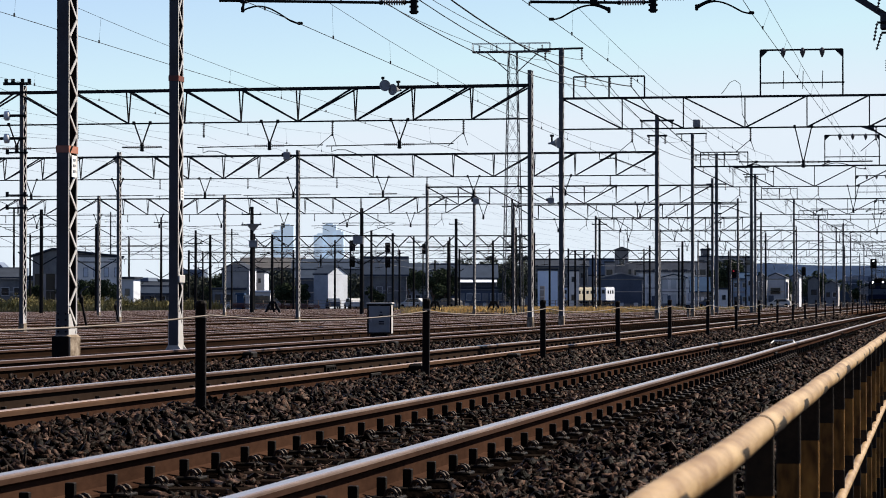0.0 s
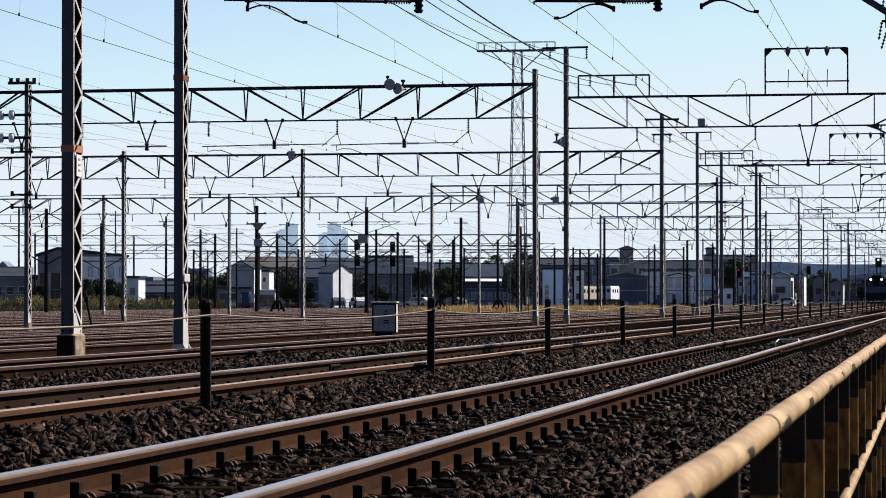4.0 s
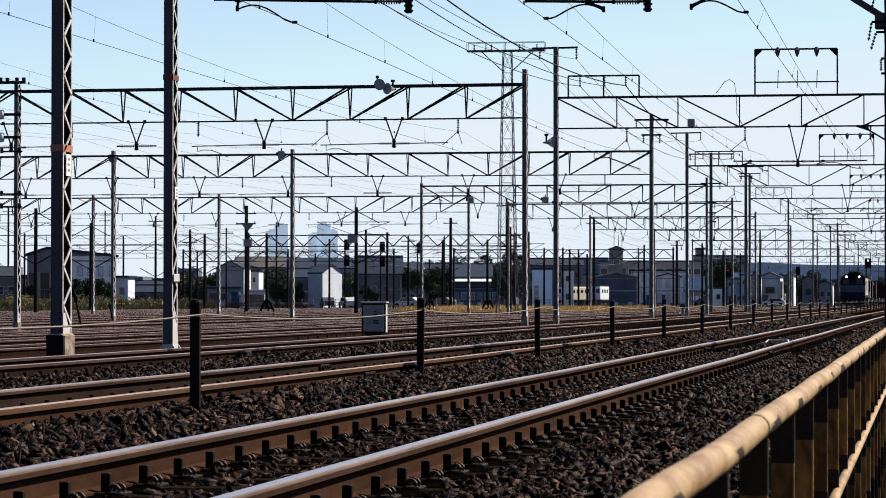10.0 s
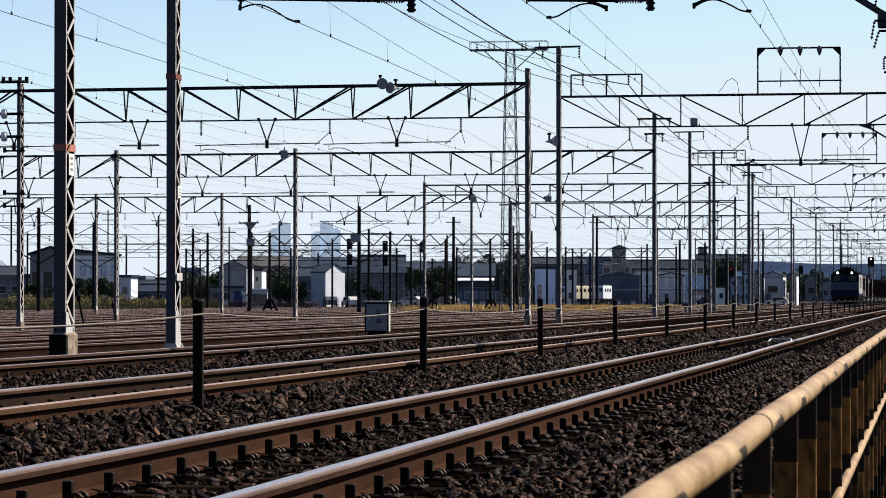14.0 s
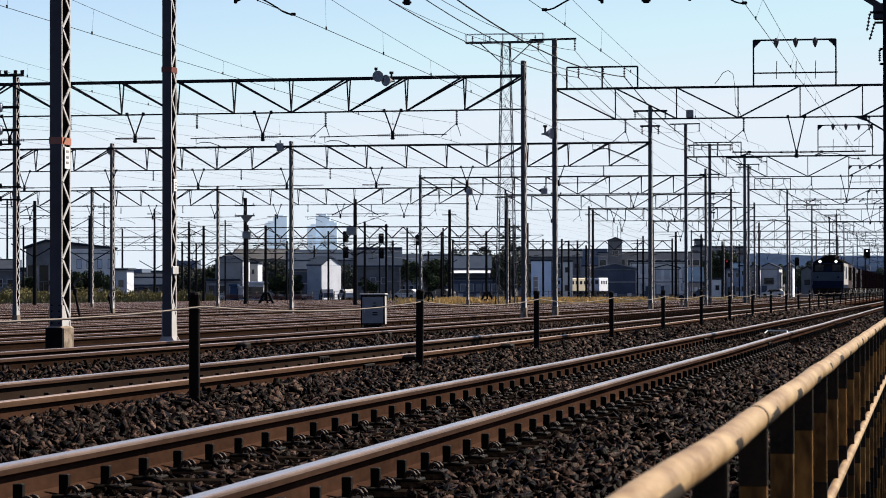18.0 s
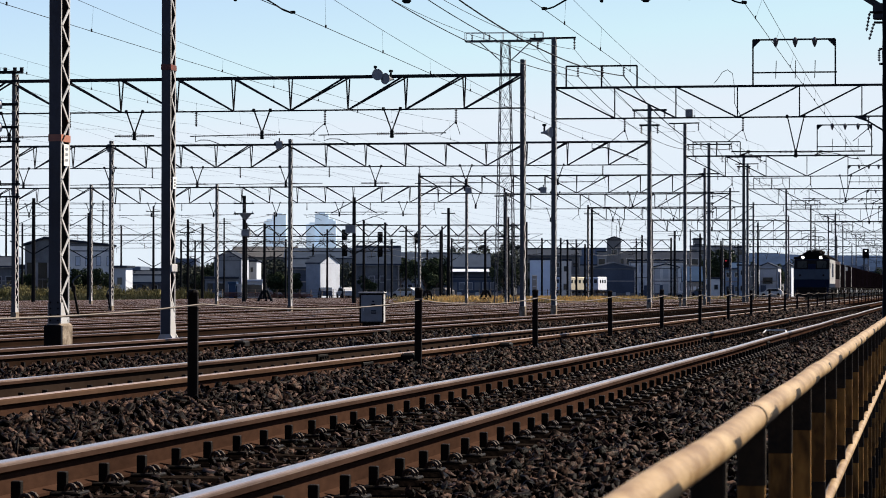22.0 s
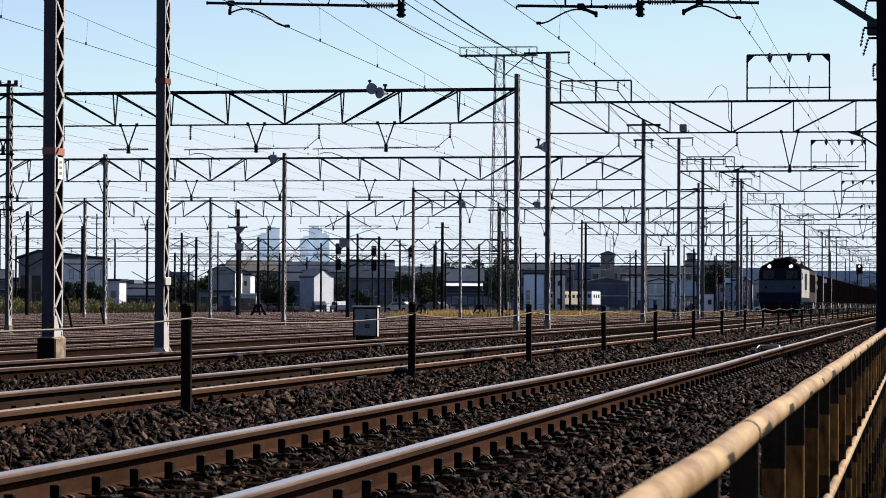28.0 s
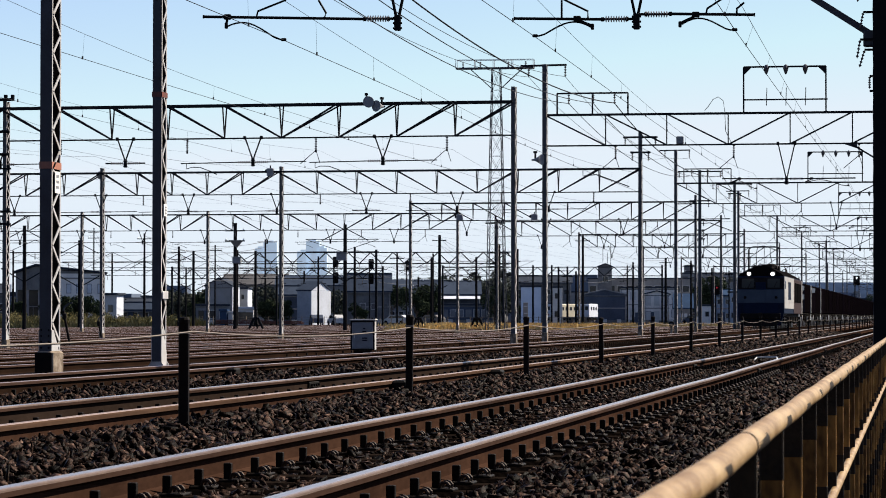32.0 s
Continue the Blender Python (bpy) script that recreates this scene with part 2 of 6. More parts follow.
# ---- mesh building ----
class Shape:
    """Collects boxes, bars, tubes and extrusions into one mesh."""

    def __init__(self):
        self.v, self.f, self.m = [], [], []

    def add(self, verts, faces, slot=0):
        o = len(self.v)
        self.v += [tuple(p) for p in verts]
        self.f += [tuple(i + o for i in f) for f in faces]
        self.m += [slot] * len(faces)
        return self

    def box(self, c, s, slot=0, bevel=0.0):
        x, y, z = (k / 2 for k in s)
        if not bevel:
            vs = [(c[0] + i * x, c[1] + j * y, c[2] + k * z) for i in (-1, 1) for j in (-1, 1) for k in (-1, 1)]
            return self.add(vs, [(0, 1, 3, 2), (4, 6, 7, 5), (0, 4, 5, 1), (2, 3, 7, 6), (0, 2, 6, 4), (1, 5, 7, 3)], slot)
        b = min(bevel, x * 0.9, y * 0.9, z * 0.9)
        ring = [(-x, -y + b), (-x + b, -y), (x - b, -y), (x, -y + b), (x, y - b), (x - b, y), (-x + b, y), (-x, y - b)]
        vs = []
        for zz, k in ((-z, b), (-z + b, 0), (z - b, 0), (z, b)):
            for px, py in ring:
                vs.append((c[0] + px * (1 - k / x), c[1] + py * (1 - k / y), c[2] + zz))
        fs = [tuple(range(7, -1, -1)), tuple(range(24, 32))]
        for r in range(3):
            for i in range(8):
                j = (i + 1) % 8
                fs.append((r * 8 + i, r * 8 + j, r * 8 + 8 + j, r * 8 + 8 + i))
        return self.add(vs, fs, slot)

    def frame_of(self, p, q):
        a = (Vector(q) - Vector(p)).normalized()
        u = a.cross(Vector((0, 0, 1)) if abs(a.z) < 0.95 else Vector((0, 1, 0))).normalized()
        return a, u, u.cross(a)

    def bar(self, p, q, w, h=None, slot=0):
        h = h or w
        a, u, n = self.frame_of(p, q)
        vs = [Vector(e) + u * (i * w / 2) + n * (j * h / 2) for e in (p, q) for i, j in ((-1, -1), (1, -1), (1, 1), (-1, 1))]
        return self.add(vs, [(3, 2, 1, 0), (4, 5, 6, 7), (0, 1, 5, 4), (1, 2, 6, 5), (2, 3, 7, 6), (3, 0, 4, 7)], slot)

    def tube(self, p, q, r, n=10, r2=None, slot=0):
        r2 = r if r2 is None else r2
        a, u, w = self.frame_of(p, q)
        vs = []
        for e, k in ((p, r), (q, r2)):
            vs += [Vector(e) + (u * math.cos(2 * math.pi * i / n) + w * math.sin(2 * math.pi * i / n)) * k for i in range(n)]
        fs = [(i, (i + 1) % n, n + (i + 1) % n, n + i) for i in range(n)] + [tuple(range(n - 1, -1, -1)), tuple(range(n, 2 * n))]
        return self.add(vs, fs, slot)

    def path(self, pts, r, n=6, slot=0):
        vs, fs = [], []
        for k, p in enumerate(pts):
            a, u, w = self.frame_of(pts[max(k - 1, 0)], pts[min(k + 1, len(pts) - 1)])
            vs += [Vector(p) + (u * math.cos(2 * math.pi * i / n) + w * math.sin(2 * math.pi * i / n)) * r for i in range(n)]
        for k in range(len(pts) - 1):
            fs += [(k * n + i, k * n + (i + 1) % n, k * n + n + (i + 1) % n, k * n + n + i) for i in range(n)]
        fs += [tuple(range(n - 1, -1, -1)), tuple(range(len(vs) - n, len(vs)))]
        return self.add(vs, fs, slot)

    def extrude(self, outline, place, slots=None):
        """outline: 2D points; place(u, v, k) with k 0 or 1 gives the two end rings."""
        n = len(outline)
        vs = [place(u, v, k) for k in (0, 1) for u, v in outline]
        o = len(self.v)
        self.v += [tuple(p) for p in vs]
        for i in range(n):
            j = (i + 1) % n
            self.f.append((o + i, o + j, o + n + j, o + n + i))
            self.m.append(slots[i] if slots else 0)
        self.f += [tuple(o + i for i in range(n - 1, -1, -1)), tuple(o + n + i for i in range(n))]
        self.m += [0, 0]
        return self

    def lathe(self, c, profile, n=12, axis="z", slot=0):
        """profile: (radius, height) pairs along the axis from c."""
        vs, fs = [], []
        for r, h in profile:
            for i in range(n):
                a = 2 * math.pi * i / n
                x, y = r * math.cos(a), r * math.sin(a)
                d = {"z": (x, y, h), "y": (x, h, y), "x": (h, x, y)}[axis]
                vs.append((c[0] + d[0], c[1] + d[1], c[2] + d[2]))
        for k in range(len(profile) - 1):
            fs += [(k * n + i, k * n + (i + 1) % n, k * n + n + (i + 1) % n, k * n + n + i) for i in range(n)]
        fs += [tuple(range(n - 1, -1, -1)), tuple(range(len(vs) - n, len(vs)))]
        return self.add(vs, fs, slot)

    def mesh(self, name, mats, smooth=False):
        me = bpy.data.meshes.new(name)
        me.from_pydata(self.v, [], self.f)
        for m in mats if isinstance(mats, (list, tuple)) else [mats]:
            me.materials.append(m)
        me.polygons.foreach_set("material_index", self.m)
        if smooth:
            me.polygons.foreach_set("use_smooth", [len(f) == 4 for f in self.f])
        me.update()
        return me


def part(name, shape, mats, parent=None, label="", smooth=False):
    """One mesh object under a thing or under a part; shape may be a mesh to share."""
    me = shape if isinstance(shape, bpy.types.Mesh) else shape.mesh(name, mats, smooth)
    ob = new(name, me)
    if parent:
        ob.parent = parent
    return tagged(ob, label)


def thing(name, label, category, at=(0, 0, 0), turn=0, group="", kind=""):
    ob = new(name)
    ob.matrix_basis = pose(*at, 0, 0, turn)
    return tagged(ob, label, category, group, kind)


def insulator(s, p, q, r, n=5):
    """A string of sheds from p to q, one turned piece."""
    p, q = Vector(p), Vector(q)
    a, u, w = s.frame_of(p, q)
    L = (q - p).length
    prof = [(0.35 * r, 0.0)]
    for k in range(n):
        prof += [(0.35 * r, (k + 0.15) / n), (r, (k + 0.3) / n), (0.8 * r, (k + 0.6) / n), (0.35 * r, (k + 0.75) / n)]
    prof.append((0.35 * r, 1.0))
    m = 7
    vs = [p + a * (L * h) + (u * math.cos(2 * math.pi * i / m) + w * math.sin(2 * math.pi * i / m)) * rr for rr, h in prof for i in range(m)]
    fs = [(k * m + i, k * m + (i + 1) % m, k * m + m + (i + 1) % m, k * m + m + i) for k in range(len(prof) - 1) for i in range(m)]
    return s.add(vs, fs)


# ---- ground, ballast and tracks ----
PROFILE = [(3000, -0.95), (30, -0.95), (-0.42, -0.95), (-0.6, -0.26), (-0.75, -0.22), (-1.5, -0.18), (-1.95, -0.19), (-2.2, -0.2), (-2.42, -0.195), (-3.4, -0.195), (-3.6, -0.17), (-4.0, -0.1), (-4.55, -0.045),
           (-5.0, -0.09), (-5.4, -0.165), (-5.6, -0.195), (-6.55, -0.195), (-6.8, -0.17), (-7.6, -0.2), (-9.6, -0.235), (-11.7, -0.24), (-14, -0.3), (-30, -0.55), (-3000, -0.55)]


def ground_z(x):
    for (a, za), (b, zb) in zip(PROFILE, PROFILE[1:]):
        if b <= x <= a:
            return za + (zb - za) * (a - x) / (a - b)
    return PROFILE[-1][1]


def build_ground():
    s = Shape()
    ys = [-40, 0, 60, 200, 600, 4500]
    vs = [(x, y, z) for y in ys for x, z in PROFILE]
    n = len(PROFILE)
    fs = [(j * n + i, j * n + n + i, j * n + n + i + 1, j * n + i + 1) for j in range(len(ys) - 1) for i in range(n - 1)]
    s.add(vs, fs, 0)
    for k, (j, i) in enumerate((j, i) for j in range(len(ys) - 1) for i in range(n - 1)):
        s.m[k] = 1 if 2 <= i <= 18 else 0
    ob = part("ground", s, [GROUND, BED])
    tagged(ob, "rust-brown dusty railway yard ground with dark ballast", "ground", kind="structure")


build_ground()


def fill_blocker_behind():
    """Unseen wall added behind the camera to block sky fill, open for the tracks."""
    s = Shape()
    for x0, x1, z0, z1 in ((-70, -14.5, -0.6, 15), (-14.5, -1.1, 6.6, 15), (-1.1, 40, -1.0, 15)):
        s.box(((x0 + x1) / 2, -7.2, (z0 + z1) / 2), (x1 - x0, 0.5, z1 - z0))
    tagged(part("fill_blocker", s, DARKBRICK), "unseen dark brown wall added to block sky fill, with a track opening", "wall", kind="structure")


fill_blocker_behind()

RAIL = [(-0.034, -0.008), (-0.024, 0), (0.015, 0), (0.0245, -0.0014), (0.0305, -0.0044), (0.0338, -0.009), (0.0352, -0.016), (0.035, -0.037), (0.009, -0.05), (0.009, -0.128), (0.0635, -0.142),
        (0.0635, -0.153), (-0.0635, -0.153), (-0.0635, -0.142), (-0.009, -0.128), (-0.009, -0.05), (-0.035, -0.037)]


def rail_shape(y0, y1, wave=0.0, seed=0, step=25.0):
    """A rail in lengths that dip a little at the joints."""
    s = Shape()
    n = len(RAIL)
    ys = [y0]
    while ys[-1] < y1:
        ys.append(min(ys[-1] + (step / 4 if ys[-1] < 90 and wave else step * 4), y1))
    for k, y in enumerate(ys):
        dz = -wave * (k % 4 == seed % 4) + wave * 0.4 * (k % 4 == (seed + 2) % 4)
        dx = wave * 0.5 * math.sin(k * 2.1 + seed)
        s.v += [(u + dx, y, v + dz) for u, v in RAIL]
    for k in range(len(ys) - 1):
        for i in range(n):
            j = (i + 1) % n
            s.f.append((k * n + i, k * n + j, k * n + n + j, k * n + n + i))
            s.m.append((1, 1, 1, 4, 3, 3, 2)[i] if i < 7 else 0)
    return s


def clip_shape():
    """Bolt block, base plate and bent spring of one rail fastening; the rail lies at -x."""
    s = Shape()
    s.box((0.05, 0, 0.008), (0.13, 0.15, 0.016), 0, 0.005)
    s.box((0.024, 0, 0.05), (0.038, 0.036, 0.086), 0, 0.003)
    for e in (-0.04, 0.04):
        pts = [(0.07 - 0.026 * math.cos(a), e + 0.012 * math.cos(a), 0.016 + 0.028 * math.sin(a)) for a in [k * math.pi / 6 for k in range(-3, 10)]]
        s.path(pts, 0.0085, 6, 1)
    return s


def sleeper_shape():
    s = Shape()
    s.box((0, 0, -0.06), (2.0, 0.21, 0.14), 0, 0.02)
    return s


CLIP_MESH = clip_shape().mesh("rail_clip", [CLIP, SPRING])
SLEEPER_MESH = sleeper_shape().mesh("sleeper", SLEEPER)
PLATE = Shape()
PLATE.box((0.02, 0, -0.088), (0.02, 0.5, 0.07), 0, 0.006)
for k in (-0.18, -0.06, 0.06, 0.18):
    PLATE.tube((0.025, k, -0.088), (0.055, k, -0.088), 0.016, 6)
PLATE_MESH = PLATE.mesh("fishplate", CLIP)
GAUGE = 1.132


def build_track(x, z, y0, y1, top, label, sleepers=0, clips=0, far=0, wave=0.0, joints=(), spacing=0.578, start=0.0, clip_z=-0.158, dull=False):
    t = thing("railway_track", label, "track", (x, 0, z), group="railway tracks")
    for k, side in enumerate((-1, 1)):
        r = part("rail", rail_shape(y0, y1, wave, k), [RUST, RUSTTOP, DULLSIDE, DULLSIDE, RUSTTOP] if top is RAILTOP and dull and side > 0 else [DARKRUST if dull else RUST, top, HEADSIDE, HEADROUND, HEADEDGE] if top is RAILTOP else [YARDRUST_SHADED, top, YARDHEAD, YARDHEAD, top], t)
        r.location.x = side * GAUGE / 2
        for jy in joints:
            p = part("fishplate", PLATE_MESH, None, r)
            p.location.y = jy + (0 if side > 0 else 3.2)
    far_mesh = Shape()
    for k in range(far):
        y = start + k * spacing
        if k < sleepers:
            part("sleeper", SLEEPER_MESH, None, t).location = (0, y, -0.166)
        else:
            far_mesh.box((0, y, -0.208), (2.0, 0.21, 0.14))
        for side in (-1, 1):
            for out in (-1, 1):
                px = side * GAUGE / 2 + out * 0.068
                if k < clips and out > 0:
                    c = part("rail_clip", CLIP_MESH, None, t)
                    c.location = (px, y, clip_z)
                else:
                    far_mesh.box((px + out * 0.02, y, -0.12), (0.04, 0.045, 0.08), 1)
    if far_mesh.f:
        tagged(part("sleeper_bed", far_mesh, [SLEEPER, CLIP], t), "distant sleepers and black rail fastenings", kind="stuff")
    return t


build_track(-2.93, 0, -23, 700, RAILTOP, "main line track with rusty rails and shiny heads on concrete sleepers", 135, 90, 260, 0.006, (40.3, 65.3), start=-8.54)
build_track(-6.09, 0, -23, 700, RAILTOP, "main line track behind a row of black posts", 70, 60, 200, 0.005, (28.0,), start=10.0, clip_z=-0.19, dull=True)
build_track(-10.6, -0.07, -30, 900, OLDTOP, "track carrying the freight train, rusty rails on dark ballast", 40, 0, 200, start=20.0)
YARD_TRACKS = [-16.2 - 4.65 * k for k in range(15)]
for k, tx in enumerate(YARD_TRACKS):
    build_track(tx, ground_z(tx) + 0.15, -30, 420 - 6 * k, OLDTOP, "rusty yard siding in bare brown ground", 0, 0, 150, spacing=1.15, start=70 + 9 * k)


# ---- loose ballast ----
def build_ballast():
    rng = np.random.default_rng(4)
    cube = np.array([(i, j, k) for i in (-1, 1) for j in (-1, 1) for k in (-1, 1)], float)
    quads = np.array([(0, 1, 3, 2), (4, 6, 7, 5), (0, 4, 5, 1), (2, 3, 7, 6), (0, 2, 6, 4), (1, 5, 7, 3)])
    spots = []

    def strew(x0, x1, y0, y1, per, small, big, lift=0.0):
        n = int((x1 - x0) * (y1 - y0) * per)
        x, y = rng.uniform(x0, x1, n), rng.uniform(y0, y1, n)
        keep = (x > -0.37 * y - 0.5) & (x < -0.005 * y + 0.3)
        x, y = x[keep], y[keep]
        z = np.array([ground_z(v) for v in x]) + lift
        spots.append(np.stack([x, y, z, rng.uniform(small, big, len(x))], 1))

    for x0, x1, lift in ((-2.1, -0.5, 0), (-5.36, -3.63, 0)):
        strew(x0, x1, 7, 18, 1150, 0.009, 0.03, lift)
        strew(x0, x1, 18, 34, 650, 0.011, 0.032, lift)
        strew(x0, x1, 34, 70, 230, 0.017, 0.038, lift)
    strew(-3.36, -2.5, 7, 45, 430, 0.011, 0.027, 0.004)
    strew(-3.36, -2.52, 45, 110, 110, 0.018, 0.034, 0.0)
    strew(-6.5, -5.68, 45, 110, 70, 0.02, 0.036, 0.0)
    strew(-6.5, -5.68, 14, 45, 240, 0.014, 0.03, 0.0)
    strew(-9.9, -6.75, 19, 40, 190, 0.02, 0.04, 0.0)
    strew(-9.9, -6.75, 40, 75, 70, 0.03, 0.05, 0.0)
    strew(-2.2, -0.25, 70, 130, 45, 0.04, 0.06)
    strew(-5.42, -3.63, 70, 130, 45, 0.04, 0.06)
    sp = np.concatenate(spots)
    n = len(sp)
    form = np.stack([rng.uniform(0.75, 1.75, n), rng.uniform(0.4, 1.05, n), rng.uniform(0.12, 0.5, n)], 1)[:, None]
    v = cube[None] * (1 + rng.uniform(-0.5, 0.4, (n, 8, 3))) * form * sp[:, None, 3:4]
    yaw, tilt = rng.uniform(0, 2 * math.pi, n), rng.normal(0, 0.34, (n, 2))
    q = np.stack([np.cos(yaw / 2), tilt[:, 0], tilt[:, 1], np.sin(yaw / 2)], 1)
    q /= np.linalg.norm(q, axis=1, keepdims=True)
    w, a, b, c = q.T
    rot = np.stack([np.stack([1 - 2 * (b * b + c * c), 2 * (a * b - c * w), 2 * (a * c + b * w)], 1),
                    np.stack([2 * (a * b + c * w), 1 - 2 * (a * a + c * c), 2 * (b * c - a * w)], 1),
                    np.stack([2 * (a * c - b * w), 2 * (b * c + a * w), 1 - 2 * (a * a + b * b)], 1)], 1)
    v = np.einsum("nij,nkj->nki", rot, v) + sp[:, None, :3]
    v[:, :, 2] += sp[:, None, 3] * rng.uniform(-0.6, 1.4, (n, 1))
    faces = (quads[None] + (np.arange(n) * 8)[:, None, None]).reshape(-1)
    me = bpy.data.meshes.new("ballast")
    me.vertices.add(n * 8)
    me.vertices.foreach_set("co", v.reshape(-1))
    me.loops.add(n * 24)
    me.loops.foreach_set("vertex_index", faces.astype(np.int32))
    me.polygons.add(n * 6)
    me.polygons.foreach_set("loop_start", np.arange(0, n * 24, 4, dtype=np.int32))
    me.polygons.foreach_set("loop_total", np.full(n * 6, 4, dtype=np.int32))
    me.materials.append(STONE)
    me.update(calc_edges=True)
    me.validate()
    tagged(new("ballast", me), "loose angular dark brown ballast stones between the tracks", "ballast", kind="stuff")


build_ballast()


def joint_box(x, y, z):
    t = thing("rail_brace_box", "black oily equipment box beside the rail", "trackside box", (x, y, z), 5, "trackside boxes")
    s = Shape()
    s.box((0, 0, 0), (0.16, 0.45, 0.15), 0, 0.02)
    part("case", s, CLIP, t)
    s = Shape()
    s.tube((0.0, -0.3, -0.02), (0.0, 0.34, -0.02), 0.03, 8)
    part("rod", s, CLIP, t)


for x, y, z in ((-5.43, 29.9, -0.08), (-5.42, 36.6, -0.09), (-6.75, 34.5, -0.08), (-9.9, 41.0, -0.16), (-9.9, 52.0, -0.16)):
    joint_box(x, y, z)


# ---- overhead line: masts and portals ----
def lattice_mast(h, w=0.135, d=0.36, pitch=0.27):
    """Two channels, front and back, laced zigzag on both flanks."""
    s = Shape()
    # black back channel paints inside shade; pale flanges and lacing paint sunlight
    for side in (-1, 1):
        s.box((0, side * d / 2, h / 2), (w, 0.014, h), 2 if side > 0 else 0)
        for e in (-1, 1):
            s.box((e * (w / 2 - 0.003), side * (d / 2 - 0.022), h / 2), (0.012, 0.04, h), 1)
    n = int(h / pitch)
    for e in (-1, 1):
        for k in range(n):
            a, b = (-1, 1) if k % 2 else (1, -1)
            s.bar((e * (w / 2 + 0.004), a * (d / 2 - 0.04), k * h / n), (e * (w / 2 + 0.004), b * (d / 2 - 0.04), (k + 1) * h / n), 0.012, 0.045, 1)
        s.extrude([(-d / 2, 0), (d / 2, 0), (d / 2, 0.3), (-d / 2 + 0.1, 0.72), (-d / 2, 0.72)], lambda u, v, k: (e * (w / 2 + 0.003 + 0.009 * k), u, v))
        s.m[-7:] = [1] * 7
    return s


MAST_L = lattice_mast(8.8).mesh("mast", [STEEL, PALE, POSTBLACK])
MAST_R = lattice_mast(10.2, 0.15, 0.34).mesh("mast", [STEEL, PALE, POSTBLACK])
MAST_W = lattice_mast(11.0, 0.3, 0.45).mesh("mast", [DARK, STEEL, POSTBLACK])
FOOT = Shape()
FOOT.box((0, 0, 0.14), (0.2, 0.4, 0.52), 0, 0.03)
FOOT_MESH = FOOT.mesh("footing", CONCRETE)


def truss(parent, x0, x1, zt, zb, panels, spread, size=0.07):
    """A lattice beam between two masts: chords, uprights, diagonals that fall towards the middle."""
    tops = (-spread, spread) if spread else (0,)
    for oy in tops:
        s = Shape()
        s.bar((x0, oy, zt), (x1, oy, zt), size * 1.3, size * 1.5)
        part("top_chord", s, BEAM, parent)
    s = Shape()
    s.bar((x0, 0, zb), (x1, 0, zb), size, size)
    part("bottom_chord", s, BEAM, parent)
    for k in range(panels + 1):
        x = x0 + (x1 - x0) * k / panels
        if 0 < k < panels:
            s = Shape()
            for oy in tops:
                s.bar((x, oy, zt), (x, 0, zb), 0.042)
            part("upright", s, BEAM, parent)
        if k < panels:
            xn = x0 + (x1 - x0) * (k + 1) / panels
            s = Shape()
            for oy in tops:
                if k < panels / 2:
                    s.bar((x, oy, zt), (xn, 0, zb), 0.056)
                else:
                    s.bar((x, 0, zb), (xn, oy, zt), 0.056)
            part("diagonal", s, BEAM, parent)


def v_hanger(parent, x, ztop, zbot, width=0.6, block=0.3):
    """Two struts in a V that meet on a drilled clamp block."""
    s = Shape()
    for e in (-1, 1):
        s.bar((x + e * width / 2, 0, ztop + 0.06), (x + e * 0.03, 0, zbot - 0.08 + block), 0.042)
        s.box((x + e * width / 2, 0, ztop + 0.02), (0.09, 0.1, 0.12), 0, 0.01)
    s.box((x, 0, zbot - 0.08 + block / 2), (0.1, 0.11, block), 0, 0.01)
    for k in range(3):
        for e in (-1, 1):
            s.box((x + e * 0.06, 0, zbot - 0.04 + k * 0.085), (0.03, 0.05, 0.035), 0, 0.006)
    part("hanger", s, DARK, parent)


def arm(parent, xh, xe, zh, ze, bracket, contact):
    """A registration pipe behind a strain insulator, a slanted bracket and a curved steady arm.
    bracket: (x on the pipe, x and z of its foot); contact: (x, z) of the wire clamp."""
    d = 1 if xe > xh else -1
    s = Shape()
    insulator(s, (xh + d * 0.14, 0, zh), (xh + d * 0.52, 0, zh + (ze - zh) * 0.1), 0.058, 9)
    part("insulator", s, PORCELAIN, parent)
    s = Shape()
    s.tube((xh + d * 0.05, 0, zh), (xh + d * 0.16, 0, zh), 0.022, 8)
    for k in (0.13, 0.53):
        s.tube((xh + d * k, 0, zh), (xh + d * (k + 0.05), 0, zh), 0.036, 8)
    part("end_fitting", s, DARK, parent)
    s = Shape()
    s.tube((xh + d * 0.52, 0, zh), (xe, 0, ze), 0.024, 8)
    s.tube((xe, 0, ze), (xe + d * 0.02, 0, ze), 0.03, 8)
    part("arm_pipe", s, DARK, parent)
    bx, fx, fz = bracket
    bz = zh + (ze - zh) * (bx - xh) / (xe - xh)
    s = Shape()
    s.box((bx, 0, bz), (0.12, 0.08, 0.09), 0, 0.012)
    s.bar((bx, 0, bz - 0.02), (fx, 0, fz + 0.04), 0.036)
    s.box((fx, 0, fz + 0.02), (0.05, 0.06, 0.1), 0, 0.01)
    part("drop_bracket", s, DARK, parent)
    cx, cz = contact
    a, b = Vector((fx, 0, fz)), Vector((cx, 0, cz))
    pts = []
    for k in range(13):
        u = k / 12
        pts.append(tuple(a.lerp(b, u) + Vector((0, 0, 0.19 * math.sin(math.pi * min(1, u * 1.15)) * (1 - 0.55 * u)))))
    s = Shape()
    s.path(pts, 0.015, 6)
    part("steady_arm", s, DARK, parent)
    s = Shape()
    s.box((cx, 0, cz + 0.01), (0.09, 0.05, 0.05), 0, 0.01)
    part("wire_clamp", s, DARK, parent)


